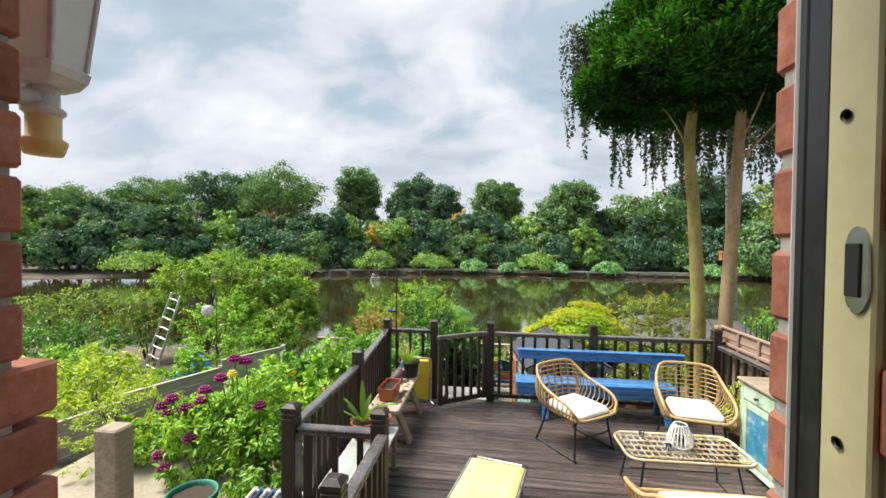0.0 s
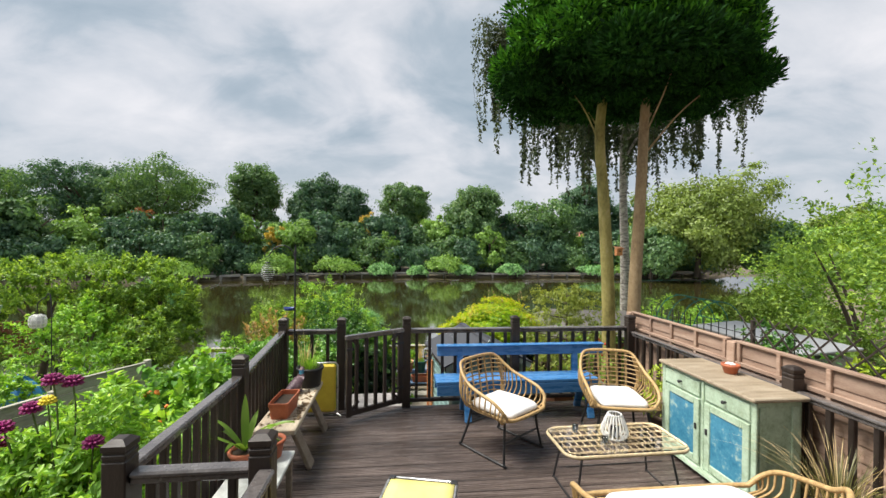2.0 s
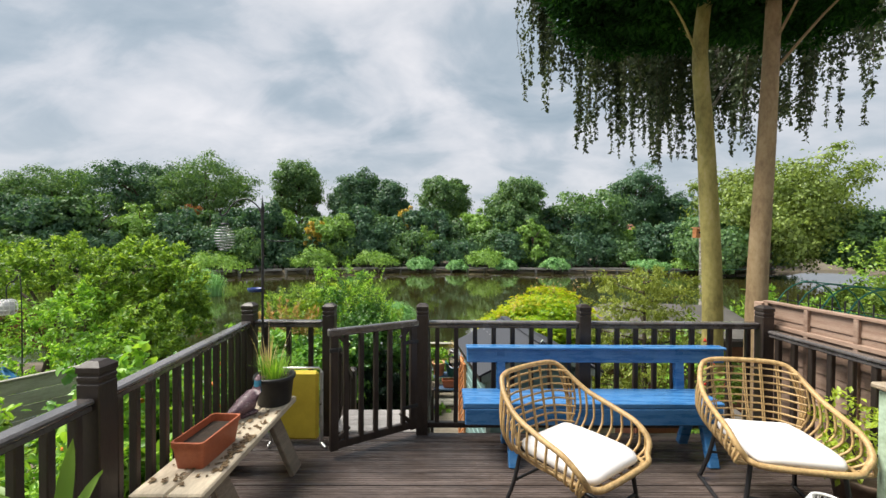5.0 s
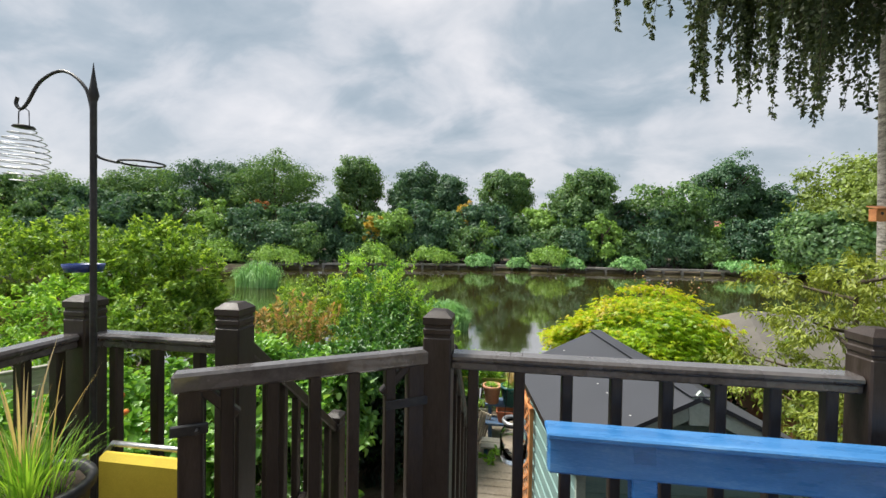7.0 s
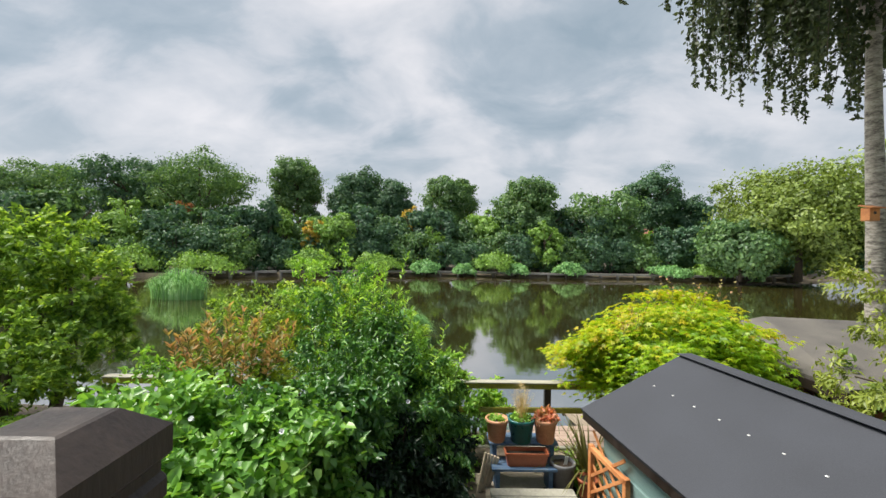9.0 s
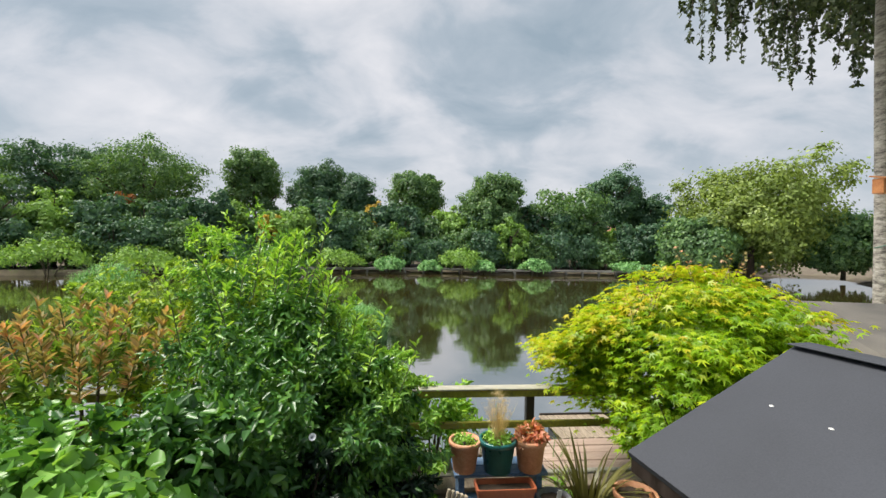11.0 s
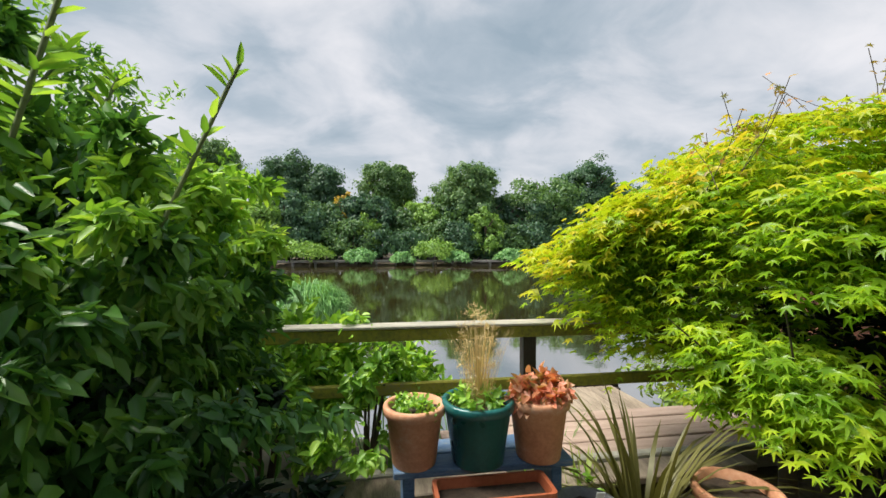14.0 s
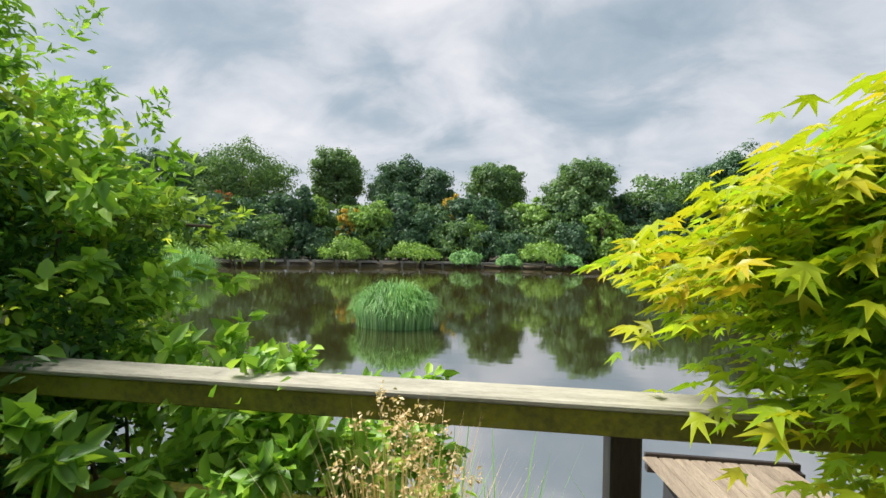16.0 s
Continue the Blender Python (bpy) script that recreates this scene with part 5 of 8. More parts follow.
cp = pot("plant_pot", -0.14, 3.98, 0.3835, 0.10, 0.15, M_TERRAPL, "terracotta pot with broad curling green leaves", "pots on the white bench")
for i, (a, L, lean) in enumerate([(5, 0.38, 0.85), (75, 0.30, 0.5), (165, 0.46, 1.0), (205, 0.50, 1.15), (265, 0.30, 0.9), (330, 0.40, 0.7), (110, 0.40, 0.3), (185, 0.36, 0.6)]):
    ca, sa = math.cos(radians(a)), math.sin(radians(a))
    vs, fs = [], []
    for j in range(8):
        t = j / 7
        d, zz = L * lean * t, 0.13 + L * (t * 1.1 - 0.75 * lean * t * t)
        w = 0.026 * math.sin(math.pi * min(1, 0.12 + t * 0.88)) ** 0.8
        for q, up in ((-1, 0.012), (0, 0), (1, 0.012)):
            vs.append((ca * d - sa * w * q, sa * d + ca * w * q, zz + up))
    for j in range(7):
        for q in (0, 1):
            k = j * 3 + q
            fs.append((k, k + 1, k + 4, k + 3))
    part("leaf", Shape().add(vs, fs, True), L_YOUNG, cp)
rp = pot("plant_pot", -0.02, 4.16, 0.3835, 0.095, 0.13, M_TERRAPL, "terracotta pot with small red flowers", "pots on the white bench")
crown("leaves", rp, RC, (0, 0, 0.13), (0.06, 0.06, 0.03), 14, 5, 0.035, L_GARDEN, 0.6)
for i in range(5):
    part("flower", Shape().lathe([(0.001, 0.0), (0.014, 0.004), (0.018, 0.012), (0.001, 0.016)], 8, pose(-0.03 + 0.015 * i, -0.02 + 0.011 * (i % 3), 0.165 + 0.008 * (i % 2))), M_REDPETAL, rp, "red petals")

# ---- yellow loungers ----
lg = thing("sun_lounger", pose(1.08, 3.86, 0, 0, 0, 166), "yellow canvas folding sun lounger with raised back", "sun lounger")
# local: +y runs from the foot end towards the head


def canvas(L, w, sag, m, n=10, th=0.006):
    vs = []
    for k in (0, 1):
        for j in range(n + 1):
            for i in range(7):
                u, v = i / 6 * 2 - 1, j / n
                vs.append(Vector((u * w / 2, v * L, -sag * (1 - u * u) * math.sin(math.pi * v) - k * th)))
    o = (n + 1) * 7
    fs = [(j * 7 + i, j * 7 + i + 1, j * 7 + i + 8, j * 7 + i + 7) for j in range(n) for i in range(6)]
    fs += [tuple(reversed([q + o for q in f])) for f in fs]
    for j in range(n):
        fs += [(j * 7, j * 7 + 7, o + j * 7 + 7, o + j * 7), (j * 7 + 6, o + j * 7 + 6, o + j * 7 + 13, j * 7 + 13)]
    fs += [(i, o + i, o + i + 1, i + 1) for i in range(6)] + [(n * 7 + i, n * 7 + i + 1, o + n * 7 + i + 1, o + n * 7 + i) for i in range(6)]
    return Shape().add(vs, fs, True, m)


part("seat_canvas", canvas(0.62, 0.44, 0.012, pose(0, 0.03, 0.335)), M_PALEYELLOW, lg, "pale yellow canvas seat")
part("back_canvas", canvas(0.62, 0.44, 0.015, pose(0, 0.68, 0.335, 22)), M_YELLOW, lg, "deep yellow canvas back")
s = Shape()
s.tube([(-0.235, 0.70, 0.325), (-0.235, 0.03, 0.325), (-0.20, 0.0, 0.325), (0.20, 0.0, 0.325), (0.235, 0.03, 0.325), (0.235, 0.70, 0.325)], 0.011, 8)
part("seat_frame", s, M_STEEL, lg)
bm_ = pose(0, 0.68, 0.335, 22)
part("back_frame", Shape().tube([(-0.235, 0, -0.004), (-0.235, 0.62, -0.004), (-0.20, 0.66, -0.004), (0.20, 0.66, -0.004), (0.235, 0.62, -0.004), (0.235, 0, -0.004)], 0.011, 8, m=bm_), M_STEEL, lg)
for sx in (-1, 1):
    part("corner_joint", Shape().box((sx * 0.215, 0.018, 0.337), (0.045, 0.04, 0.016), None, 0.005), M_BLACKPL, lg, "dark plastic corner joint")
for y in (0.18, 0.78):
    part("leg", Shape().tube([(-0.22, y, 0.325), (-0.22, y - 0.04, 0.011), (0.22, y - 0.04, 0.011), (0.22, y, 0.325)], 0.010, 8), M_STEEL, lg)
fl = thing("folded_lounger", pose(0.025, 5.80, 0), "folded yellow canvas sun lounger standing by the gate", "sun lounger")
part("canvas", Shape().box((0, 0, 0.31), (0.34, 0.05, 0.54), None, 0.02), M_YELLOW, fl)
part("frame", Shape().tube([(-0.185, 0.035, 0.03), (-0.185, 0.035, 0.56), (-0.16, 0.035, 0.59), (0.16, 0.035, 0.59), (0.185, 0.035, 0.56), (0.185, 0.035, 0.03)], 0.010, 8).tube([(0.195, -0.03, 0.02), (0.195, -0.03, 0.58)], 0.010, 8).tube([(-0.195, -0.03, 0.02), (-0.195, -0.03, 0.58)], 0.010, 8), M_STEEL, fl)
part("foot", Shape().tube([(0.195, -0.03, 0.03), (0.24, -0.07, 0.011)], 0.010, 8).tube([(-0.195, -0.03, 0.03), (-0.2, -0.07, 0.011)], 0.010, 8), M_STEEL, fl)

# ---- feeding pole ----
fp = thing("bird_feeder_pole", pose(-0.29, 5.90, 0), "dark iron crook pole with hanging feeder and blue dish", "feeder pole")
part("pole", Shape().tube([(0, 0, -0.01), (0, 0, 1.84)], [0.011, 0.011], 8), M_IRON, fp)
part("finial", Shape().lathe([(0.012, 1.82), (0.018, 1.84), (0.012, 1.87), (0.004, 1.93), (0.001, 1.96)], 10), M_IRON, fp)
part("crook", Shape().tube(smooth_path([(0, 0, 1.76), (-0.035, 0, 1.87), (-0.13, 0.0, 1.935), (-0.23, 0.0, 1.90), (-0.29, 0, 1.82), (-0.32, 0, 1.80), (-0.34, 0, 1.82), (-0.333, 0, 1.845)], 5), 0.006, 6), M_IRON, fp)
part("ring_arm", Shape().tube(smooth_path([(0, 0, 1.68), (0.012, 0.0, 1.62), (0.06, 0.02, 1.60), (0.09, 0.03, 1.598)], 4), 0.005, 6).tube(arc((0.155, 0.05, 1.597), 0.072, 0, 340, 22), 0.004, 5, True), M_IRON, fp)
part("dish", Shape().lathe([(0.001, 1.185), (0.055, 1.185), (0.065, 1.215), (0.062, 1.215), (0.052, 1.19), (0.001, 1.19)], 20, pose(-0.065, 0.02, 0)), M_SLATE, fp, "blue enamel dish")
sp = []
for i in range(9 * 14):
    t = i / (9 * 14)
    r = 0.02 + 0.055 * math.sin(math.pi * min(1.0, t * 0.9 + 0.05)) ** 0.8
    sp.append((-0.305 + r * math.cos(i * 2 * math.pi / 14), r * math.sin(i * 2 * math.pi / 14), 1.72 - 0.20 * t))
part("spiral", Shape().tube(sp, 0.0022, 4), M_STEEL, fp, "thin wire spiral")
part("feeder_roof", Shape().lathe([(0.001, 1.742), (0.03, 1.735), (0.034, 1.728), (0.001, 1.727)], 16, pose(-0.305, 0, 0)).tube([(-0.33, 0, 1.73), (-0.328, 0, 1.79), (-0.305, 0, 1.805), (-0.282, 0, 1.79), (-0.28, 0, 1.73)], 0.002, 4), M_IRON, fp)

# ---- fence on the neighbour's side ----
fe = thing("fence", pose(0, 0, 0), "weathered red-brown panel fence with battens and capping", "fence", kind="structure")
for y in (6.16, 4.50, 2.80, 1.05):
    part("fence_post", Shape().box((3.99, y, 0.28), (0.09, 0.09, 1.62), None, 0.006), M_FENCE, fe)
for k, (y0, y1) in enumerate(((6.11, 4.55), (4.45, 2.85), (2.75, 1.10))):
    for i in range(12):
        z = -0.26 + i * 0.112
        part("plank", Shape().box((3.985, (y0 + y1) / 2, z + 0.055), (0.014, y0 - y1, 0.118), Matrix.Rotation(radians(5), 4, "Y"), 0.003), M_FENCE, fe)
    part("capping", Shape().box((3.98, (y0 + y1) / 2, 1.10), (0.055, y0 - y1, 0.022), None, 0.004), M_FENCE, fe)
    part("fence_rail", Shape().box((3.965, (y0 + y1) / 2, 0.905), (0.03, y0 - y1, 0.035), None, 0.004), M_FENCE, fe)
    m_ = 4
    for i in range(m_ + 1):
        part("batten", Shape().box((3.965, y0 + (y1 - y0) * (0.02 + 0.96 * i / m_), 0.52), (0.026, 0.035, 1.14), None, 0.004), M_FENCE, fe)
tr = thing("trellis", pose(4.06, 0, 0), "dark diamond garden trellis above the fence", "trellis")
for i in range(13):
    y = 2.6 + i * 0.15
    for sg in (-1, 1):
        part("lath", Shape().box((0.004 * sg, y, 1.20), (0.006, 0.014, 0.36), Matrix.Rotation(radians(42 * sg), 4, "X"), 0.001), M_RAIL, tr)
for y in (2.6, 4.4):
    part("stake", Shape().box((0.02, y, 0.9), (0.03, 0.03, 0.8), None, 0.003), M_RAIL, tr)
wf = thing("wire_fence", pose(4.5, 0, 0), "low dark iron hoop fence in the neighbouring garden", "fence")
for i in range(20):
    y = 4.4 + i * 0.11
    part("bar", Shape().tube([(0, y, -0.3), (0, y, 1.13 + 0.02 * (i % 2))], 0.006, 5), M_IRON, wf)
part("wire", Shape().tube([(0, 4.35, 1.06), (0, 6.6, 1.06)], 0.005, 4).tube([(0, 4.35, 0.9), (0, 6.6, 0.9)], 0.005, 4), M_IRON, wf)
nf = thing("netting_frame", pose(5.9, 6.9, 0), "green plastic hoops of a netting frame over a bed", "netting")
for k in range(4):
    part("hoop", Shape().tube(smooth_path([(-0.5, 0.3 * k, -0.9), (-0.45, 0.3 * k, 0.7), (0.0, 0.3 * k, 1.12), (0.45, 0.3 * k, 0.7), (0.5, 0.3 * k, -0.9)], 5), 0.009, 5), M_GREENPL, nf)
for x, z in ((-0.43, 0.74), (0.0, 1.125), (0.43, 0.74)):
    part("tie_bar", Shape().tube([(x, -0.1, z), (x, 1.0, z)], 0.008, 5), M_GREENPL, nf)
gh = thing("cold_frame", pose(5.4, 5.6, -0.92), "pale grey sheet-covered cold frame in the neighbouring garden", "cold frame")
part("cover", Shape().box((0, 0, 1.80), (0.7, 1.6, 0.03), Matrix.Rotation(radians(-4), 4, "Y"), 0.008), surface("pale_sheet", (0.30, 0.31, 0.32), (0.46, 0.47, 0.48), 3, 0.4, 0.2, 30), gh)
part("base", Shape().box((0, 0, 0.85), (0.6, 1.5, 1.74), None, 0.01), M_GREYWOOD, gh)
pn = thing("plant_pot", pose(3.72, 4.24, 0.882), "small terracotta pot with pale pebbles on the sideboard", "pot")
part("body", Shape().lathe([(0.001, 0), (0.045, 0), (0.062, 0.055), (0.07, 0.058), (0.07, 0.078), (0.06, 0.078), (0.055, 0.05), (0.001, 0.05)], 22), M_TERRAPL, pn)
for i in range(12):
    a = i * 2.4
    part("pebble", Shape().lathe([(0.001, -0.008), (0.012, -0.002), (0.013, 0.004), (0.001, 0.010)], 8, pose(0.035 * math.sqrt(i / 12) * math.cos(a), 0.035 * math.sqrt(i / 12) * math.sin(a), 0.078)), M_WHITE, pn)
pp = pot("plant_pot", 3.60, 4.93, 0.0, 0.15, 0.26, surface("brown_pot", (0.10, 0.065, 0.045), (0.18, 0.12, 0.09), 6, 0.6, 0.2, 40), "brown pot with a sprawling yellow-green shrub")
crown("crown", pp, RC, (0.02, 0.1, 0.46), (0.20, 0.22, 0.20), 40, 14, 0.045, L_LIME, 0.5)
dg = thing("ornamental_grass", pose(3.62, 3.30, 0.0), "tall dry ornamental grass with drooping tan plumes in a pot", "grass")
part("pot_body", Shape().lathe([(0.001, 0), (0.13, 0), (0.17, 0.28), (0.18, 0.30), (0.15, 0.30), (0.001, 0.27)], 20), M_BLACKPL, dg)
blades("leaves", dg, RC, (0, 0, 0.26), 170, 0.55, 0.9, 0.007, L_BRONZE, 0.6, 0.13)
blades("plumes", dg, RC, (0, 0, 0.26), 60, 0.72, 0.95, 0.007, L_PALEGRASS, 0.72, 0.12, "tan dry plumes")

# ---- wall lantern on the house ----
wl = thing("wall_lantern", pose(0.215, 1.10, 2.39), "old white six-sided coach lantern on the brick wall", "wall lamp")


def hexr(r, z):
    return [(r * math.cos(radians(60 * k + 30)), r * math.sin(radians(60 * k + 30)), z) for k in range(6)]


M_LAMPW = surface("aged_white_metal", (0.40, 0.40, 0.40), (0.60, 0.60, 0.61), 8, 0.5, 0.2, 60)
part("tray", Shape().loft([hexr(0.035, 0.03), hexr(0.062, 0.045), hexr(0.066, 0.06), hexr(0.058, 0.066)], smooth=False), M_LAMPW, wl)
for k in range(6):
    a, b = hexr(0.058, 0.066)[k], hexr(0.082, 0.255)[k]
    part("glazing_bar", Shape().tube([a, b], 0.005, 4), M_LAMPW, wl)
    a2, b2 = hexr(0.058, 0.066)[(k + 1) % 6], hexr(0.082, 0.255)[(k + 1) % 6]
    part("pane", Shape().add([a, a2, b2, b], [(0, 1, 2, 3)]), surface("frosted_pane", (0.55, 0.60, 0.60), (0.66, 0.70, 0.70), 4, 0.3, 0.05, 60), wl, "dusty frosted pane")
part("lid", Shape().loft([hexr(0.10, 0.255), hexr(0.105, 0.265), hexr(0.05, 0.33), hexr(0.012, 0.37)], smooth=False), M_LAMPW, wl)
part("stem", Shape().lathe([(0.022, 0.03), (0.022, 0.0), (0.030, -0.006), (0.030, -0.012), (0.024, -0.018)], 16), M_LAMPW, wl)
part("holder", Shape().lathe([(0.024, -0.018), (0.024, -0.055), (0.032, -0.06), (0.032, -0.066), (0.026, -0.085), (0.001, -0.087)], 16), surface("aged_brass", (0.50, 0.36, 0.13), (0.62, 0.47, 0.22), 10, 0.5, 0.2, 60), wl, "yellowed brass holder")
part("bracket", Shape().tube(smooth_path([(0, 0, 0.01), (-0.0, -0.08, 0.0), (0.0, -0.17, -0.01)], 4), 0.016, 8), M_LAMPW, wl)

# ---- garden shed below the deck ----
sh = thing("shed", pose(0, 0, 0), "small teal garden shed with dark grey felt roof", "shed")
SX0, SX1, SY0, SY1, SZ0, SE = -0.57, 0.57, 0.10, 1.40, -1.27, 0.27
RX, RZ = 0.0, 0.56
sh.matrix_basis = Matrix.Translation((2.2, 6.72, 0)) @ Matrix.Rotation(radians(6.8), 4, "Z")
part("wall", Shape().add([(SX0 + 0.02, SY0 + 0.02, SZ0), (SX1 - 0.02, SY0 + 0.02, SZ0), (SX1 - 0.02, SY1, SZ0), (SX0 + 0.02, SY1, SZ0), (SX0 + 0.02, SY0 + 0.02, SE), (SX1 - 0.02, SY0 + 0.02, SE), (SX1 - 0.02, SY1, SE), (SX0 + 0.02, SY1, SE), (RX, SY0 + 0.02, RZ - 0.06), (RX, SY1, RZ - 0.06)],
                         [(0, 1, 5, 8, 4), (2, 3, 7, 9, 6), (3, 0, 4, 7), (1, 2, 6, 5), (0, 3, 2, 1), (4, 8, 9, 7), (8, 5, 6, 9)]), M_TEAL, sh)
for i in range(16):
    z0 = SZ0 + 0.02 + i * 0.107
    z1 = z0 + 0.1
    if z1 < SE:
        xa, xb = SX0, SX1
    else:
        f = (z1 - SE) / (RZ - 0.06 - SE)
        if f > 0.9:
            continue
        xa, xb = SX0 + (RX - SX0) * f, SX1 + (RX - SX1) * f
    part("cladding_board", Shape().box(((xa + xb) / 2, SY0 + 0.008, z0 + 0.05), (xb - xa, 0.016, 0.104), Matrix.Rotation(radians(-4), 4, "X"), 0.003), M_TEAL, sh)
    if z1 < SE:
        part("cladding_board", Shape().box((SX0 + 0.006, (SY0 + SY1) / 2, z0 + 0.05), (0.016, SY1 - SY0, 0.104), Matrix.Rotation(radians(-4), 4, "Y"), 0.003), M_TEAL, sh)
ex0, ex1, ez, ey0, ey1 = -0.66, 0.66, 0.245, 0.0, 1.49


def roof_side(x0, z0, x1, z1, y0, y1, th):
    n = Vector((z0 - z1, 0, x1 - x0)).normalized() * th
    if n.z < 0:
        n = -n
    vs, fs = [], []
    for k in range(2):
        for (x, z) in ((x0, z0), (x1, z1)):
            for y in (y0, y1):
                vs.append((x + n.x * k, y, z + n.z * k))
    return Shape().add(vs, [(0, 1, 3, 2), (4, 6, 7, 5), (0, 4, 5, 1), (2, 3, 7, 6), (0, 2, 6, 4), (1, 5, 7, 3)])


part("roof_slope", roof_side(ex0, ez, RX, RZ, ey0, ey1, 0.022), M_FELT, sh)
part("roof_slope", roof_side(RX, RZ, ex1, ez, ey0, ey1, 0.022), M_FELT, sh)
part("ridge_strip", Shape().box((RX, (ey0 + ey1) / 2, RZ + 0.024), (0.10, ey1 - ey0, 0.006), None, 0.002), M_FELT, sh)
for x0, x1 in ((ex0 + 0.02, RX), (ex1 - 0.02, RX)):
    d = Vector((x1 - x0, 0, RZ - ez))
    for yy in (ey0 + 0.02, ey1 - 0.012):
        part("bargeboard", Shape().box(((x0 + x1) / 2, yy, (ez + RZ) / 2 - 0.035), (d.length, 0.018, 0.07), Matrix.Rotation(-math.atan2(d.z, d.x), 4, "Y"), 0.003), M_SHEDTRIM if yy < 0.5 else M_RAIL, sh, "pale green bargeboard" if yy < 0.5 else "")
part("finial", Shape().add([(RX - 0.05, ey0 + 0.006, RZ - 0.12), (RX + 0.05, ey0 + 0.006, RZ - 0.12), (RX + 0.06, ey0 + 0.006, RZ - 0.02), (RX, ey0 + 0.006, RZ + 0.05), (RX - 0.06, ey0 + 0.006, RZ - 0.02), (RX - 0.05, ey0 + 0.022, RZ - 0.12), (RX + 0.05, ey0 + 0.022, RZ - 0.12), (RX + 0.06, ey0 + 0.022, RZ - 0.02), (RX, ey0 + 0.022, RZ + 0.05), (RX - 0.06, ey0 + 0.022, RZ - 0.02)], [(4, 3, 2, 1, 0), (5, 6, 7, 8, 9), (0, 1, 6, 5), (1, 2, 7, 6), (2, 3, 8, 7), (3, 4, 9, 8), (4, 0, 5, 9)]), M_SHEDTRIM, sh, "pale green gable finial")
for x in (SX0 + 0.02, SX1 - 0.02):
    part("corner_strip", Shape().box((x, SY0 - 0.004, (SZ0 + SE) / 2), (0.05, 0.022, SE - SZ0), None, 0.003), M_SHEDTRIM, sh)
part("eave_fascia", Shape().box((ex0 + 0.012, (ey0 + ey1) / 2, ez - 0.02), (0.02, ey1 - ey0, 0.05), None, 0.003), M_RAIL, sh)
for i in range(9):
    part("clout_nail", Shape().lathe([(0.001, 0.004), (0.006, 0.002), (0.006, 0)], 8, Matrix.Translation((-0.30, 0.1 + i * 0.155, ez + (-0.30 - ex0) * (RZ - ez) / (RX - ex0) + 0.024))), M_WHITE, sh)
# orange lattice at the shed's far corner
lt = thing("lattice_panel", pose(1.47, 7.76, 0, 0, 0, 97), "orange-stained diamond lattice panel beside the shed", "trellis")
part("frame", Shape().box((0.0, 0, -0.60), (0.03, 0.03, 1.3), None, 0.003).box((0.36, 0, -0.60), (0.03, 0.03, 1.3), None, 0.003).box((0.18, 0, 0.03), (0.39, 0.03, 0.03), None, 0.003), M_LATTICE, lt)
for i in range(12):
    for sg in (-1, 1):
        part("lath", Shape().box((0.18, 0.006 * sg, -1.1 + i * 0.1), (0.44, 0.008, 0.018), Matrix.Rotation(radians(38 * sg), 4, "Y"), 0.001), M_LATTICE, lt)
# hanging glass jar behind the railing
jar = thing("jar_lantern", pose(1.27, 6.10, 0.52), "clear glass jar lantern with steel lid hung on the railing", "lantern")
part("jar", Shape().lathe([(0.001, 0.0), (0.045, 0.002), (0.05, 0.02), (0.05, 0.10), (0.036, 0.125), (0.036, 0.14), (0.033, 0.14), (0.033, 0.122), (0.046, 0.10), (0.046, 0.02), (0.001, 0.006)], 20), M_GLASS, jar)
part("lid", Shape().tube(arc((0, 0, 0.146), 0.038, 0, 342, 19), 0.007, 6, True), M_STEEL, jar)
part("hanger", Shape().tube([(-0.036, 0, 0.146), (-0.02, -0.02, 0.33), (-0.02, -0.1, 0.425)], 0.002, 4).tube([(0.036, 0, 0.146), (0.02, -0.02, 0.33), (0.02, -0.1, 0.425)], 0.002, 4), M_IRON, jar)

# ---- the neighbour's shed and the red-brown shed ----
s2 = thing("neighbour_shed", pose(0, 0, 0), "brown timber shed with worn grey felt hipped roof", "shed")
part("wall", Shape().box((5.35, 10.35, -0.62), (2.0, 2.0, 1.25), None, 0.01), M_REDWOOD, s2)
part("roof", Shape().add([(4.05, 9.15, 0.02), (6.65, 9.15, 0.02), (6.65, 11.55, 0.02), (4.05, 11.55, 0.02), (4.05, 9.15, 0.06), (6.65, 9.15, 0.06), (6.65, 11.55, 0.06), (4.05, 11.55, 0.06), (4.7, 10.9, 0.41), (6.65, 10.4, 0.41)], [(3, 2, 1, 0), (0, 1, 5, 4), (1, 2, 6, 5), (2, 3, 7, 6), (3, 0, 4, 7), (4, 5, 9, 8), (6, 7, 8, 9), (7, 4, 8), (5, 6, 9)]), M_FELT2, s2)
part("fascia", Shape().box((5.35, 9.14, -0.02), (2.6, 0.03, 0.1), None, 0.004).box((4.04, 10.35, -0.02), (0.03, 2.4, 0.1), None, 0.004), M_RAIL, s2)
s3 = thing("garden_box", pose(3.72, 7.0, -1.27), "red-brown timber store box behind the deck railing", "garden box")
for i in range(7):
    part("board", Shape().box((0, -0.25, 0.09 + i * 0.15), (1.1, 0.02, 0.145), Matrix.Rotation(radians(-3), 4, "X"), 0.003), M_REDWOOD, s3)
part("body", Shape().box((0, 0.03, 0.54), (1.06, 0.5, 1.04), None, 0.006), M_REDWOOD, s3)
part("lid", Shape().box((0, 0.0, 1.10), (1.2, 0.66, 0.03), Matrix.Rotation(radians(6), 4, "X"), 0.005), M_FELT2, s3)

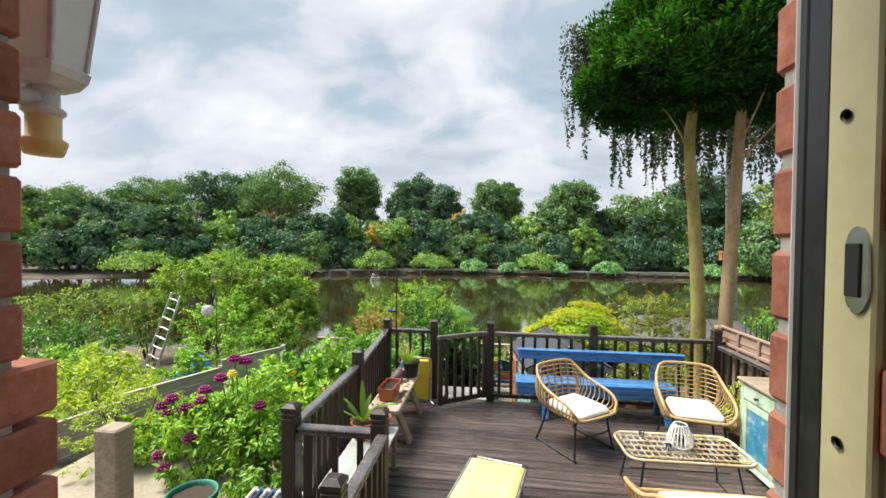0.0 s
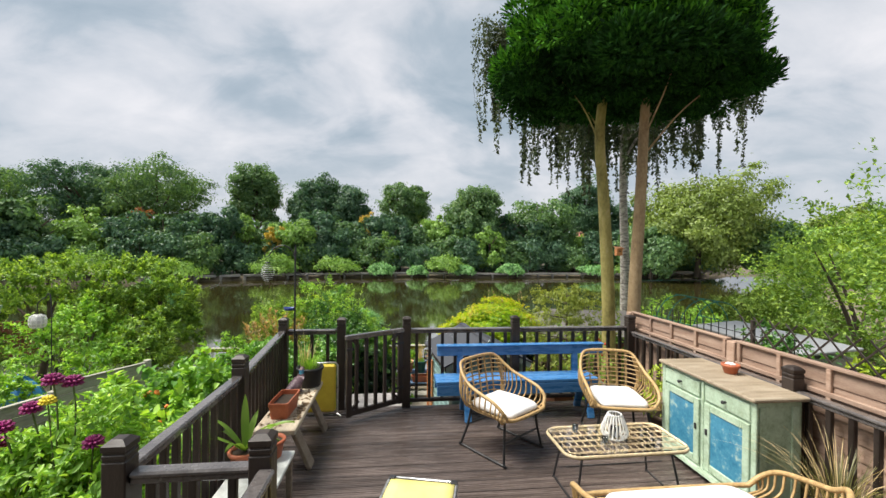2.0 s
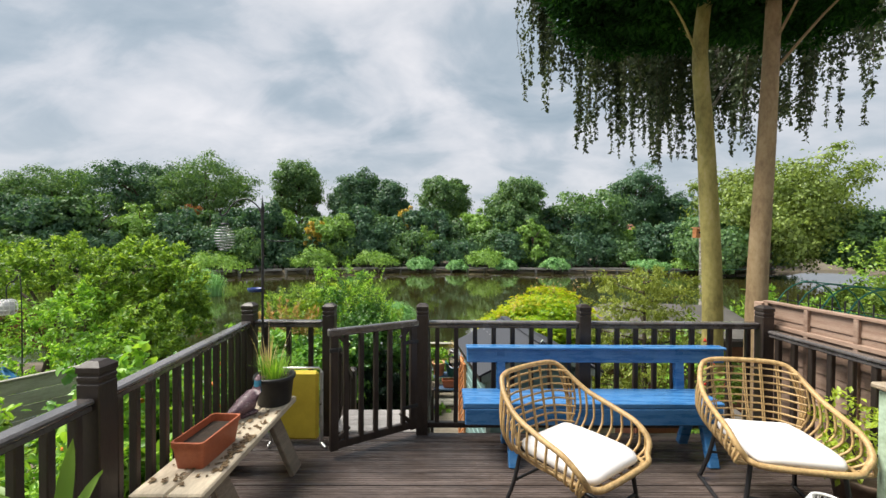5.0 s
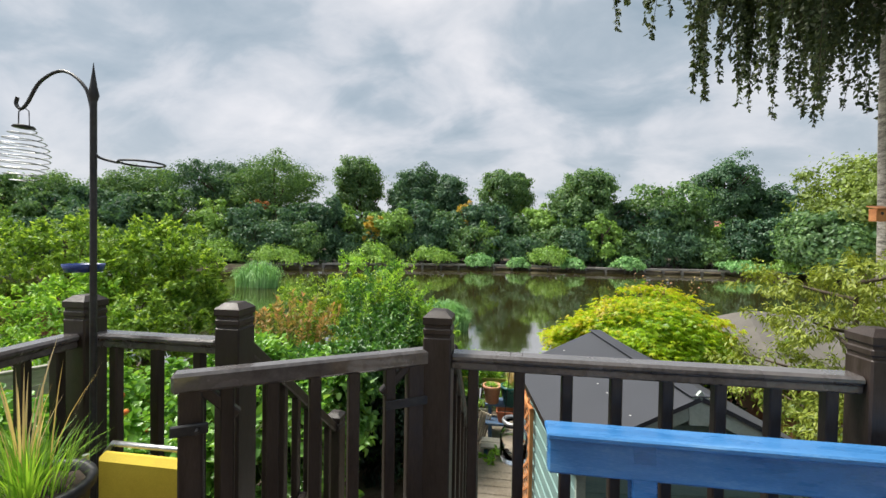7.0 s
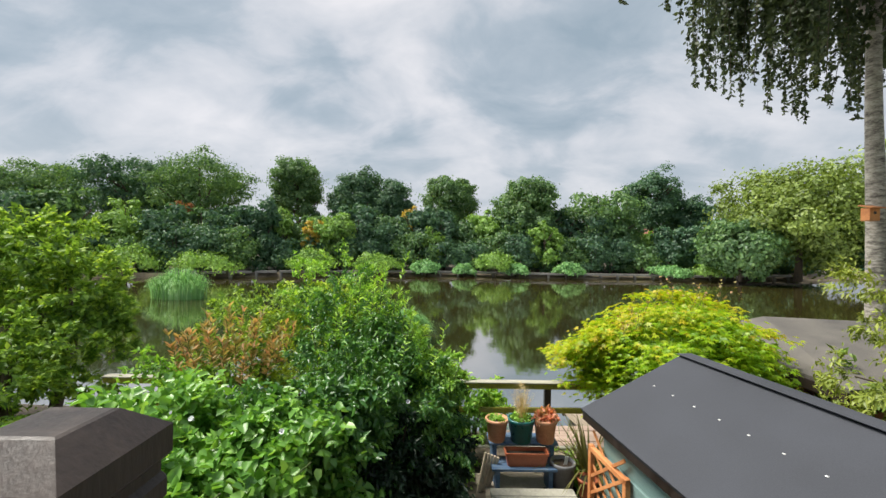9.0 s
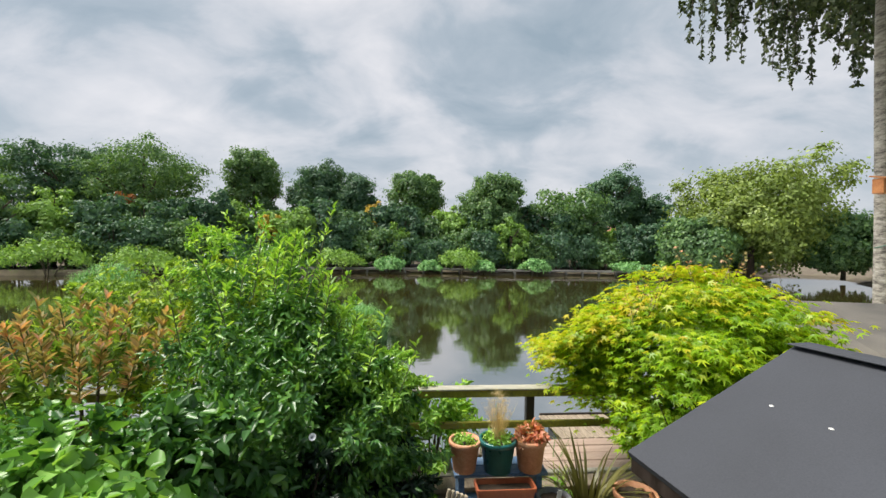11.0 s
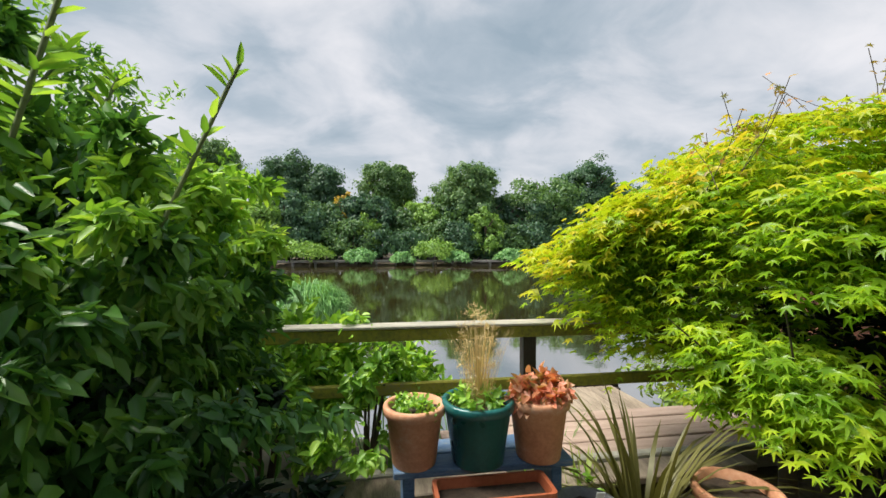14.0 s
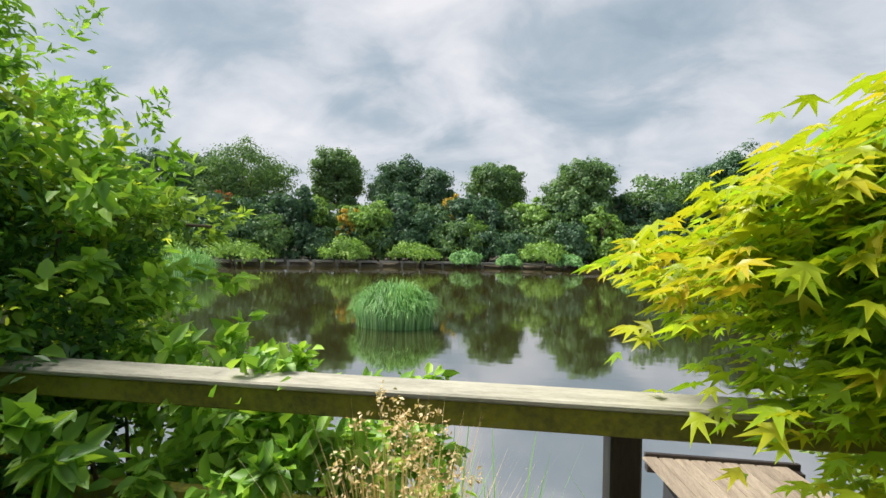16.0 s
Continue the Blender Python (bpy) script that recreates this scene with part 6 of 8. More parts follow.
# ---- pond fence, stand with pots ----
pf = thing("pond_fence", pose(0, 0, 0), "mossy two-rail timber fence along the pond", "fence", kind="structure")
for x in (-1.75, 0.03, 1.83, 3.63, 5.4):
    part("fence_post", Shape().box((x, 10.60, -0.98), (0.075, 0.075, 1.12), None, 0.006), M_RAIL if x == 1.83 else M_MOSSWOOD, pf)
for i, (x0, x1) in enumerate(((-3.5, 0.03), (0.03, 3.63), (3.63, 7.0))):
    part("rail", Shape().box(((x0 + x1) / 2, 10.54, -0.421), (x1 - x0 - 0.004, 0.035, 0.066), None, 0.006), M_MOSSWOOD, pf)
    part("rail_cap", Shape().box(((x0 + x1) / 2, 10.565, -0.380), (x1 - x0 - 0.004, 0.11, 0.018), None, 0.005), M_BAREWOOD, pf)
    part("rail", Shape().box(((x0 + x1) / 2, 10.54, -0.708), (x1 - x0 - 0.004, 0.035, 0.062), None, 0.006), M_MOSSWOOD, pf)
    part("kick_board", Shape().box(((x0 + x1) / 2, 10.50, -1.19), (x1 - x0 - 0.004, 0.06, 0.14), None, 0.008), M_GREYWOOD, pf)

st = thing("plant_stand", pose(0, 0, 0), "tiered blue and grey timber plant stand by the pond fence", "plant stand")
M_BLUEOLD = surface("faded_blue_wood", (0.03, 0.075, 0.16), (0.09, 0.16, 0.27), 6, 0.7, 0.4, 50, stretch=(1, 5, 5), c=(0.20, 0.23, 0.25))
for k, (y, z, x0, x1) in enumerate(((10.07, -0.838, 1.05, 1.78), (9.88, -1.01, 1.06, 1.72), (9.53, -1.14, 1.02, 1.84))):
    for dy in (-0.065, 0.065):
        part("shelf_board", Shape().box(((x0 + x1) / 2, y + dy, z), (x1 - x0, 0.122, 0.028), None, 0.004), M_BLUEOLD if k < 2 else M_GREYWOOD, st)
    for x in (x0 + 0.06, x1 - 0.06):
        part("leg", Shape().box((x, y, (z - 0.014 - 1.30) / 2), (0.045, 0.2, z - 0.014 + 1.30), None, 0.004), M_BLUEOLD, st)
PG = "pots on the plant stand"
p1 = pot("plant_pot", 1.135, 10.02, -0.8235, 0.118, 0.235, M_TERRA, "terracotta pot of low green seedlings", PG)
crown("seedling_mass", p1, RC, (0, 0, 0.22), (0.09, 0.09, 0.025), 40, 9, 0.03, L_GARDEN, 0.6)
p2 = pot("plant_pot", 1.392, 10.00, -0.8235, 0.14, 0.25, M_TEALPOT, "teal glazed pot with dry grass and green leaves", PG)
crown("leaves", p2, RC, (0, 0, 0.25), (0.11, 0.11, 0.04), 40, 9, 0.04, L_GARDEN, 0.5)
blades("dry_grass", p2, RC, (0.0, 0.0, 0.22), 240, 0.40, 0.34, 0.0026, L_PALEGRASS, 0.3, 0.06, "dry straw-coloured grass")
crown("seed_head_mass", p2, RC, (0.0, 0.0, 0.46), (0.075, 0.065, 0.17), 110, 26, 0.007, L_PALEGRASS, 0.5, spray=1.2)
p3 = pot("plant_pot", 1.650, 10.00, -0.8235, 0.122, 0.25, M_TERRA, "terracotta pot of coral-coloured coleus leaves", PG)
crown("leaves", p3, RC, (0, 0, 0.27), (0.11, 0.11, 0.04), 50, 9, 0.05, L_CORAL, 0.7, simple=False)
trough("window_box", pose(1.42, 9.865, -0.996), 0.45, 0.16, 0.14, M_TERRAPL, "terracotta plastic window box on the plant stand")
pot("bucket", 1.80, 9.86, ground_z(1.80, 9.86) + 0.03, 0.125, 0.29, M_GREYPL, "grey plastic plant pot with a white tag", "", 0.85)
tagged(part("plant_tag", Shape().box((1.83, 9.84, -0.945), (0.035, 0.003, 0.10), pose(0, 0, 0, 12, 6, 0), 0.001), M_WHITE), "white plastic plant tag in the grey pot", "plant tag")
pot("plant_pot", 2.02, 9.76, ground_z(2.02, 9.76) + 0.02, 0.10, 0.19, M_TERRAPL, "orange plastic flower pot on the path")
pot("plant_pot", 2.42, 9.82, ground_z(2.42, 9.82) + 0.02, 0.155, 0.34, M_TERRA, "large terracotta pot below the golden maple")
ct = thing("slatted_crate", pose(0.98, 9.86, -1.27, 0, 14, 8), "leaning bundle of pale weathered slats", "slats")
for i in range(5):
    part("slat", Shape().box((0.03 * i - 0.06, 0, 0.17), (0.022, 0.03, 0.40), pose(0, 0, 0, 4 * (i - 2), 0, 0), 0.003), M_BENCHWOOD, ct)
ly = thing("old_boards", pose(0, 0, 0), "old weathered planks lying behind the plant stand", "boards")
for x0, y, z in ((1.9, 10.38, -1.16), (0.5, 10.36, -1.14)):
    part("board", Shape().box((x0 + 0.5, y, z), (1.3, 0.16, 0.04), pose(0, 0, 0, 3, 0, 2), 0.006), M_OLDWOOD, ly)

bk = thing("bank_boards", pose(0, 0, 0), "faded pinkish brown boards lying along the bank behind the pond fence", "boards")
M_BANKWOOD = surface("faded_pink_boards", (0.30, 0.21, 0.165), (0.46, 0.345, 0.28), 4, 0.8, 0.5, 45, stretch=(0.8, 5, 5), vary=0.12)
for i in range(4):
    part("board", Shape().box((2.75, 10.74 + 0.15 * i, -1.225 + 0.004 * (i % 2)), (2.5 + 0.1 * (i % 3), 0.142, 0.04), pose(0, 0, 0, 0, 0, 0.3 * (i % 2)), 0.006), M_BANKWOOD, bk)

# ---- landing stage on the water ----
lsg = thing("landing_stage", pose(3.25, 12.5, -1.62, 4, 0, 0), "weathered plank landing stage on the pond", "landing stage")
for i in range(9):
    part("board", Shape().box((-0.46 + i * 0.115, 0, 0), (0.108, 0.66, 0.024), pose(0, 0, 0, 0, 0, 10), 0.004), M_OLDWOOD, lsg)
part("beam", Shape().box((0, -0.3, -0.05), (1.1, 0.06, 0.08), None, 0.006).box((0, 0.3, -0.05), (1.1, 0.06, 0.08), None, 0.006).box((0, 0.335, 0.01), (1.1, 0.03, 0.05), None, 0.004), M_RAIL, lsg)
part("float", Shape().box((0, 0, -0.2), (0.9, 0.5, 0.22), None, 0.03), M_BLACKPL, lsg)

# ---- near trees on the neighbour's side ----
RV = np.random.default_rng(23)
pine = thing("pine_tree", pose(0, 0, 0), "two-trunked conifer with a broad dark green clipped crown", "tree")
gz = ground_z(4.3, 7.0)
trunk(pine, [(4.20, 7.10, gz - 0.1), (4.17, 7.08, 1.0), (4.06, 7.05, 2.6), (3.98, 7.05, 3.9), (4.2, 7.0, 5.2)], 0.115, 0.06, M_MOSSBARK, 12,
      limbs=[([(4.05, 7.05, 3.4), (3.6, 6.9, 4.1), (3.0, 6.8, 4.6)], 0.016), ([(4.02, 7.05, 3.7), (4.0, 7.6, 4.3), (3.9, 8.1, 4.8)], 0.016), ([(4.1, 7.03, 4.4), (3.5, 7.3, 4.9), (2.9, 7.4, 5.2)], 0.016)], label="mossy yellow-green trunk")
trunk(pine, [(4.32, 6.66, gz - 0.1), (4.33, 6.66, 1.0), (4.42, 6.68, 2.6), (4.50, 6.72, 3.9), (4.6, 6.8, 5.2)], 0.105, 0.055, M_BARK, 12,
      limbs=[([(4.46, 6.70, 3.3), (5.0, 6.5, 4.0), (5.7, 6.4, 4.5)], 0.016), ([(4.5, 6.72, 3.8), (5.1, 7.1, 4.4), (5.8, 7.3, 4.9)], 0.016), ([(4.5, 6.72, 3.6), (4.5, 6.2, 4.2), (4.4, 5.8, 4.7)], 0.016)], label="tan bark trunk with knots")
# the crown is a dome of puffs of needles over a dark, twiggy inside, flat underneath
puffs = []
for k in range(210):
    u = unit(RV.normal(size=(1, 3)))[0]
    u[2] = abs(u[2]) * 1.1 - 0.22
    bulge = 1.0 + 0.10 * math.sin(2.3 * math.atan2(u[1], u[0]) + 0.7)
    puffs.append((np.array([4.45, 7.0, 4.72]) + u / np.linalg.norm(u) * np.array([1.80, 1.6, 1.75]) * bulge * RV.uniform(0.80, 1.0), RV.uniform(0.24, 0.44)))
puffs += [(np.array([4.45 + 1.7 * math.cos(q) * r_, 7.0 + 1.5 * math.sin(q) * r_, 4.22 + 0.42 * r_ * r_ + RV.uniform(-0.08, 0.12)]), RV.uniform(0.2, 0.34)) for q, r_ in zip(RV.uniform(0, 6.28, 90), np.sqrt(RV.uniform(0.02, 0.9, 90)))]
puffs += [(np.array([2.55 + 0.2 * k, 6.85, 4.62 + 0.04 * k]), 0.3) for k in range(4)]
P, D_, U_ = [], [], []
for c, r_ in puffs:
    n_ = int(4600 * r_ * r_ + 150)
    q = unit(RV.normal(size=(n_, 3)))
    P.append(c + q * np.array([1, 1, 0.75]) * r_ * RV.uniform(0.55, 1.0, n_)[:, None])
    D_.append(q + np.array([0, 0, 0.45]) + RV.normal(size=(n_, 3)) * 0.35)
    U_.append(q + np.array([0, 0, 0.6]) + RV.normal(size=(n_, 3)) * 0.4)
n_ = 14000
q = unit(RV.normal(size=(n_, 3)))
P.append(np.array([4.45, 7.0, 4.85]) + q * np.array([1.5, 1.3, 1.2]) * RV.uniform(0.3, 1.0, n_)[:, None])
P[-1][:, 2] = np.maximum(P[-1][:, 2], 4.25)
D_.append(RV.normal(size=(n_, 3)))
U_.append(RV.normal(size=(n_, 3)))
P, D_, U_ = np.concatenate(P), np.concatenate(D_), np.concatenate(U_)
L_ = 0.088 * RV.uniform(0.6, 1.3, len(P))
# Outer needles high on the dome get the brighter tone, as if lit.
lit_top = (np.linalg.norm((P - np.array([4.45, 7.0, 4.72])) / np.array([1.80, 1.6, 1.75]), axis=1) > 0.93) & (P[:, 2] > 4.55) & (RV.uniform(size=len(P)) < 0.7)
for nm, k, mt, lb in (("crown", ~lit_top, L_PINE, "dense dark green needled crown"), ("fresh_growth", lit_top, L_PINELIT, "bright green needles coloured as lit over the top of the dome")):
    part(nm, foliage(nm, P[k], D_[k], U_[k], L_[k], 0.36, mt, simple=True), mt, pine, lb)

birch = thing("birch_tree", pose(0, 0, 0), "weeping silver birch with white bark and hanging curtains of leaves", "tree")
BX, BY = 7.3, 11.95
gz = ground_z(BX, BY)
limbs = []
tips = []
for k in range(26):
    a = k * 2.399 + 0.3
    h0 = RV.uniform(4.4, 9.0)
    reach = RV.uniform(1.2, 4.1)
    e = (BX + 0.2 + math.cos(a) * reach, BY + math.sin(a) * reach * 0.6, h0 + RV.uniform(0.1, 1.2))
    mid = (BX + math.cos(a) * reach * 0.5, BY + math.sin(a) * reach * 0.35, h0 + 0.9)
    limbs.append(([(BX - 0.05, BY, h0 - 0.3), mid, e], 0.04))
    tips.append((mid, e))
trunk(birch, [(BX + 0.06, BY, gz - 0.1), (BX + 0.02, BY, 1.2), (BX - 0.08, BY, 4.0), (BX - 0.04, BY + 0.02, 7.0), (BX + 0.05, BY, 10.0)], 0.165, 0.03, M_BIRCH, 12, limbs=limbs, label="white bark with dark cracks")
# hanging bunches of strands, each tapering to a point
PP, DD, UU, TW = [], [], [], Shape()
bunches = []
for mid, e in tips:
    for j in range(3):
        bunches.append(Vector(mid).lerp(Vector(e), RV.uniform(0.15, 1.1)) + Vector(RV.normal(size=3) * 0.25))
bunches += [Vector((BX - 4.3 + 0.14 * k, 10.9 + 0.1 * RV.normal(), 7.4)) for k in range(8)] + [Vector((3.9 + 0.3 * k, 11.3 + 0.5 * RV.normal(), 6.6)) for k in range(9)] + [Vector((5.0 + 0.4 * k, 12.4, 6.4)) for k in range(10)] + [Vector((10.6 + 0.25 * k, 12.0, 8.2)) for k in range(3)]
for top in bunches:
    low_ = max(RV.uniform(3.3, 5.6), 0.6 + (top.y - 7.6) * 0.60) + 0.32 * max(0.0, abs(top.x - 6.0) - 1.8)
    full = max(0.7, top.z - low_)
    thick = RV.uniform(0.09, 0.24)
    for i in range(7):
        sx, sy = RV.normal(size=2) * thick
        Ls = full * (1.0 if i == 0 else RV.uniform(0.35, 0.95))
        st_ = top + Vector((sx, sy, RV.uniform(-0.1, 0.15)))
        bot = st_ + Vector((-sx * 0.35, -sy * 0.35, -Ls))
        q = [st_, st_.lerp(bot, 0.5) + Vector((sx * 0.3, sy * 0.3, 0)), bot]
        if i % 3 == 0:
            TW.tube(q, 0.0045, 3)
        m_ = int(Ls * 62)
        tt = RV.uniform(0, 1, m_)
        PP.append(np.array(st_)[None] + (np.array(bot) - np.array(st_))[None] * tt[:, None] + RV.normal(size=(m_, 3)) * (0.075 * (1.15 - tt))[:, None])
        d = RV.normal(size=(m_, 3)) * 0.6
        d[:, 2] -= 0.9
        DD.append(d)
        UU.append(RV.normal(size=(m_, 3)))
PP, DD, UU = np.concatenate(PP), np.concatenate(DD), np.concatenate(UU)
part("crown", foliage("crown", PP, DD, UU, 0.085 * RV.uniform(0.6, 1.3, len(PP)), 0.66, L_BIRCH, simple=True), L_BIRCH, birch, "small drooping grey-green leaves")
part("twig_mass", TW, M_DARKBARK, birch)
bx = thing("bird_box", pose(7.02, 11.78, 1.85), "small orange wooden bird box on the birch trunk", "bird box")
part("box", Shape().box((0, 0, 0), (0.16, 0.14, 0.2), None, 0.006), M_LATTICE, bx)
part("lid", Shape().box((0, -0.02, 0.115), (0.21, 0.22, 0.02), pose(0, 0, 0, 14, 0, 0), 0.004), M_LATTICE, bx)
part("hole", Shape().lathe([(0.001, 0.002), (0.022, 0.001), (0.024, 0)], 14, pose(0, -0.071, 0.02, 90)), M_BLACKPL, bx)

# ---- golden maple over the pond fence ----
mp_ = thing("maple_tree", pose(0, 0, 0), "lime and gold Japanese maple spreading over the pond fence", "tree")
gz = ground_z(3.0, 10.1)
mlimbs = []
for k in range(11):
    a = k * 0.571
    mlimbs.append(([(3.05, 10.15, gz + 0.3), (3.05 + 0.5 * math.cos(a), 10.15 + 0.4 * math.sin(a), gz + 0.75), (3.05 + 0.85 * math.cos(a), 10.15 + 0.6 * math.sin(a), gz + 1.0 + 0.12 * math.sin(k * 2.1))], 0.009))
trunk(mp_, [(3.05, 10.15, gz - 0.05), (3.03, 10.15, gz + 0.5), (3.1, 10.2, gz + 1.1)], 0.045, 0.02, M_DARKBARK, 9, limbs=mlimbs)
# leaves lie in flat tiers
tiers = []
for i in range(460):
    a = RV.uniform(0, 6.283)
    rr = math.sqrt(RV.uniform(0.05, 1.0))
    cx, cy = 3.02 + 1.08 * rr * math.cos(a), 10.2 + 0.8 * rr * math.sin(a)
    top = min(0.80, -0.02 + 0.64 * (cx - 1.85), 0.84 - 0.75 * (max(0.0, cx - 3.1) / 0.95) ** 2) - 0.25 * max(0.0, abs(cy - 10.2) - 0.3)
    low_ = -0.80 if cx > 2.5 else -0.30 - 0.5 * (cx - 1.9)
    z = low_ + (top - low_) * RV.uniform(0, 1) ** 0.75
    if cx < 2.15 and z < -0.12 or cx < 2.35 and (z < -0.38 or cy < 10.25) or cx < 2.55 and z < -0.5 or cx < 2.8 and z < -0.65 or cx < 2.7 and cy < 10.1 or cx < 2.85 and cy < 9.85 or cx > 2.85 and z < -0.18:
        continue
    tiers.append((cx, cy, z))
tiers += [(RV.uniform(2.65, 3.25), RV.uniform(9.55, 9.9), RV.uniform(-0.16, 0.32)) for i in range(36)]
tiers += [(RV.uniform(2.45, 2.85), RV.uniform(9.66, 10.1), RV.uniform(-0.74, -0.3)) for i in range(34)]
tiers += [(RV.uniform(2.2, 2.65), RV.uniform(10.28, 10.5), RV.uniform(-0.42, 0.05)) for i in range(24)]
tiers += [(1.95 + 0.1 * i, 10.75 - 0.06 * i, 0.0 + 0.02 * i) for i in range(6)] + [(2.15 + 0.12 * i, 10.3, 0.16 + 0.06 * i) for i in range(6)]
P, D_, U_ = [], [], []
for cx, cy, cz in tiers:
    n_ = 58
    g = RV.normal(size=(n_, 3)) * np.array([0.14, 0.12, 0.018])
    q = np.array([cx, cy, cz]) + g
    out = np.array([cx - 3.1, cy - 10.15, 0.0])
    out = out / (np.linalg.norm(out) + 0.2)
    q[:, 2] -= 0.35 * np.maximum(0, (g[:, :2] @ out[:2]))
    P.append(q)
    d = out + RV.normal(size=(n_, 3)) * np.array([0.6, 0.6, 0.10]) + np.array([0, 0, -0.30])
    D_.append(d)
    U_.append(np.array([0, 0, 1.0]) + RV.normal(size=(n_, 3)) * 0.25)
P, D_, U_ = np.concatenate(P), np.concatenate(D_), np.concatenate(U_)
keep = (P[:, 0] > 1.84) & ((P[:, 1] > 10.22) | (P[:, 0] > 2.4)) & ((P[:, 1] > 9.95) | (P[:, 0] > 2.5))
P, D_, U_ = P[keep], D_[keep], U_[keep]
top_ = np.minimum(np.minimum(0.80, -0.02 + 0.64 * (P[:, 0] - 1.85)), 0.84 - 0.75 * (np.maximum(0, P[:, 0] - 3.1) / 0.95) ** 2)
gold = (P[:, 2] + 0.12 * RV.normal(size=len(P)) > top_ - 0.11) | ((P[:, 0] < 2.05) & (RV.uniform(size=len(P)) < 0.5))
for nm, k, mt, lb in (("foliage", ~gold, L_MAPLE, "lime green palmate leaves"), ("gold_foliage", gold, L_MAPLETIP, "golden palmate leaves at the tips")):
    part(nm, foliage(nm, P[k], D_[k], U_[k], 0.088 * RV.uniform(0.6, 1.25, int(k.sum())), 1.0, mt, star=True), mt, mp_, lb)
# thin shoots above the crown
PS = []
for k in range(22):
    b0 = Vector((3.2 + RV.uniform(-0.75, 0.6), 10.1 + RV.uniform(-0.35, 0.3), 0.0))
    b0.z = min(0.62, -0.10 + 0.62 * (b0.x - 1.85))
    e = b0 + Vector((RV.normal() * 0.15, RV.normal() * 0.12, RV.uniform(0.15, 0.34)))
    part("shoot", Shape().tube([b0, b0.lerp(e, 0.5) + Vector((0.02, 0, 0)), e], 0.0016, 4), M_DARKBARK, mp_)
    for j in range(5):
        PS.append(tuple(b0.lerp(e, 0.35 + 0.16 * j)))
PS = np.array(PS)
part("shoot_leaves", foliage("shoot_leaves", PS, RV.normal(size=PS.shape), np.array([0, 0, 1.0]) + RV.normal(size=PS.shape) * 0.6, 0.042, 1.0, L_PHOT, star=True), L_PHOT, mp_)

# Filler shrubs, added in shade-dark leaves for the darkness under the maple.
bush("shrub", 3.6, 10.2, 1.0, 0.6, L_SHADELEAF, "low dark-leaved shrub added to fill the shade under the maple", 0.06, 90, 60, "", cat="shrub", simple=True)
bush("shrub", 3.2, 9.2, 0.75, 0.42, L_SHADELEAF, "low dark-leaved shrub added to fill the shade under the maple", 0.055, 70, 50, "", cat="shrub", simple=True)

# ---- the large leafy shrub beside the steps ----
hd = thing("hedge_shrub", pose(0, 0, 0), "tall overgrown green shrub laced with bindweed beside the steps", "shrub")
gz = ground_z(-0.3, 9.2)
for k in range(12):
    a = k * 0.55
    part("stem", Shape().tube(smooth_path([(-0.3 + 0.15 * math.cos(a), 9.2 + 0.15 * math.sin(a), gz - 0.05), (-0.1 + 0.35 * math.cos(a), 9.2 + 0.35 * math.sin(a), gz + 0.6), (-0.1 + 0.5 * math.cos(a), 9.25 + 0.5 * math.sin(a), gz + 1.1)], 4), 0.008, 5), M_DARKBARK, hd)
# Lower and inner masses take the darker leaves, painting in the hedge's shade.
masses = [((-0.05, 9.30, -0.38), (0.55, 0.68, 0.66), 150, L_HEDGE, 0.062), ((-0.05, 9.46, 0.22), (0.20, 0.25, 0.50), 46, L_HEDGE, 0.056), ((0.30, 9.30, -0.22), (0.42, 0.5, 0.48), 90, L_HEDGE, 0.056), ((0.34, 9.28, -0.72), (0.42, 0.5, 0.48), 90, L_SHADELEAF, 0.062), ((0.42, 9.42, 0.02), (0.28, 0.36, 0.24), 40, L_GARDEN, 0.05), ((-0.05, 9.2, -0.85), (0.65, 0.75, 0.5), 110, L_SHADELEAF, 0.07), ((-0.35, 9.95, -0.1), (0.7, 0.5, 0.55), 60, L_HEDGE, 0.062), ((0.12, 8.85, -0.60), (0.36, 0.35, 0.50), 60, L_SHADELEAF, 0.066), ((0.22, 9.45, -0.02), (0.40, 0.4, 0.36), 50, L_BIND, 0.056)]
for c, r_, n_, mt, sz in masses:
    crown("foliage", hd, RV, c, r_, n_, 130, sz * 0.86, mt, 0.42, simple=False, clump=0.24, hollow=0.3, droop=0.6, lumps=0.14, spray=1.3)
# tall leafy shoots
PS, DS = [], []
HS = [((-0.12 + 0.07 * k, 9.35 + 0.04 * (k % 4), 0.62 - 0.012 * k * k), (-0.10 + 0.075 * k, 9.42 + 0.05 * (k % 4), 0.92 - 0.014 * k * k + 0.07 * math.sin(k * 2.2))) for k in range(-8, 9)]
for b0, e in HS + [((0.05, 9.35, 0.5), (0.18, 9.56, 1.14)), ((-0.15, 9.4, 0.5), (-0.08, 9.5, 0.92)), ((-0.3, 9.2, 0.4), (-0.42, 9.15, 0.80)), ((0.45, 9.1, 0.2), (0.56, 9.1, 0.58)), ((0.6, 9.15, 0.0), (0.74, 9.2, 0.38)), ((-0.6, 9.3, 0.3), (-0.7, 9.3, 0.75)), ((0.2, 9.0, 0.3), (0.28, 8.98, 0.7)), ((-0.1, 9.7, 0.6), (-0.05, 9.8, 1.0))]:
    b0, e = Vector(b0), Vector(e)
    part("shoot", Shape().tube([b0, b0.lerp(e, 0.5), e], 0.004, 4), M_STEM, hd)
    for j in range(30):
        t = RV.uniform(0, 1) ** 0.8
        PS.append(tuple(b0.lerp(e, t)))
        a = RV.uniform(0, 6.28)
        DS.append((math.cos(a), math.sin(a), 0.4 + 0.8 * t))
PS, DS = np.array(PS), np.array(DS)
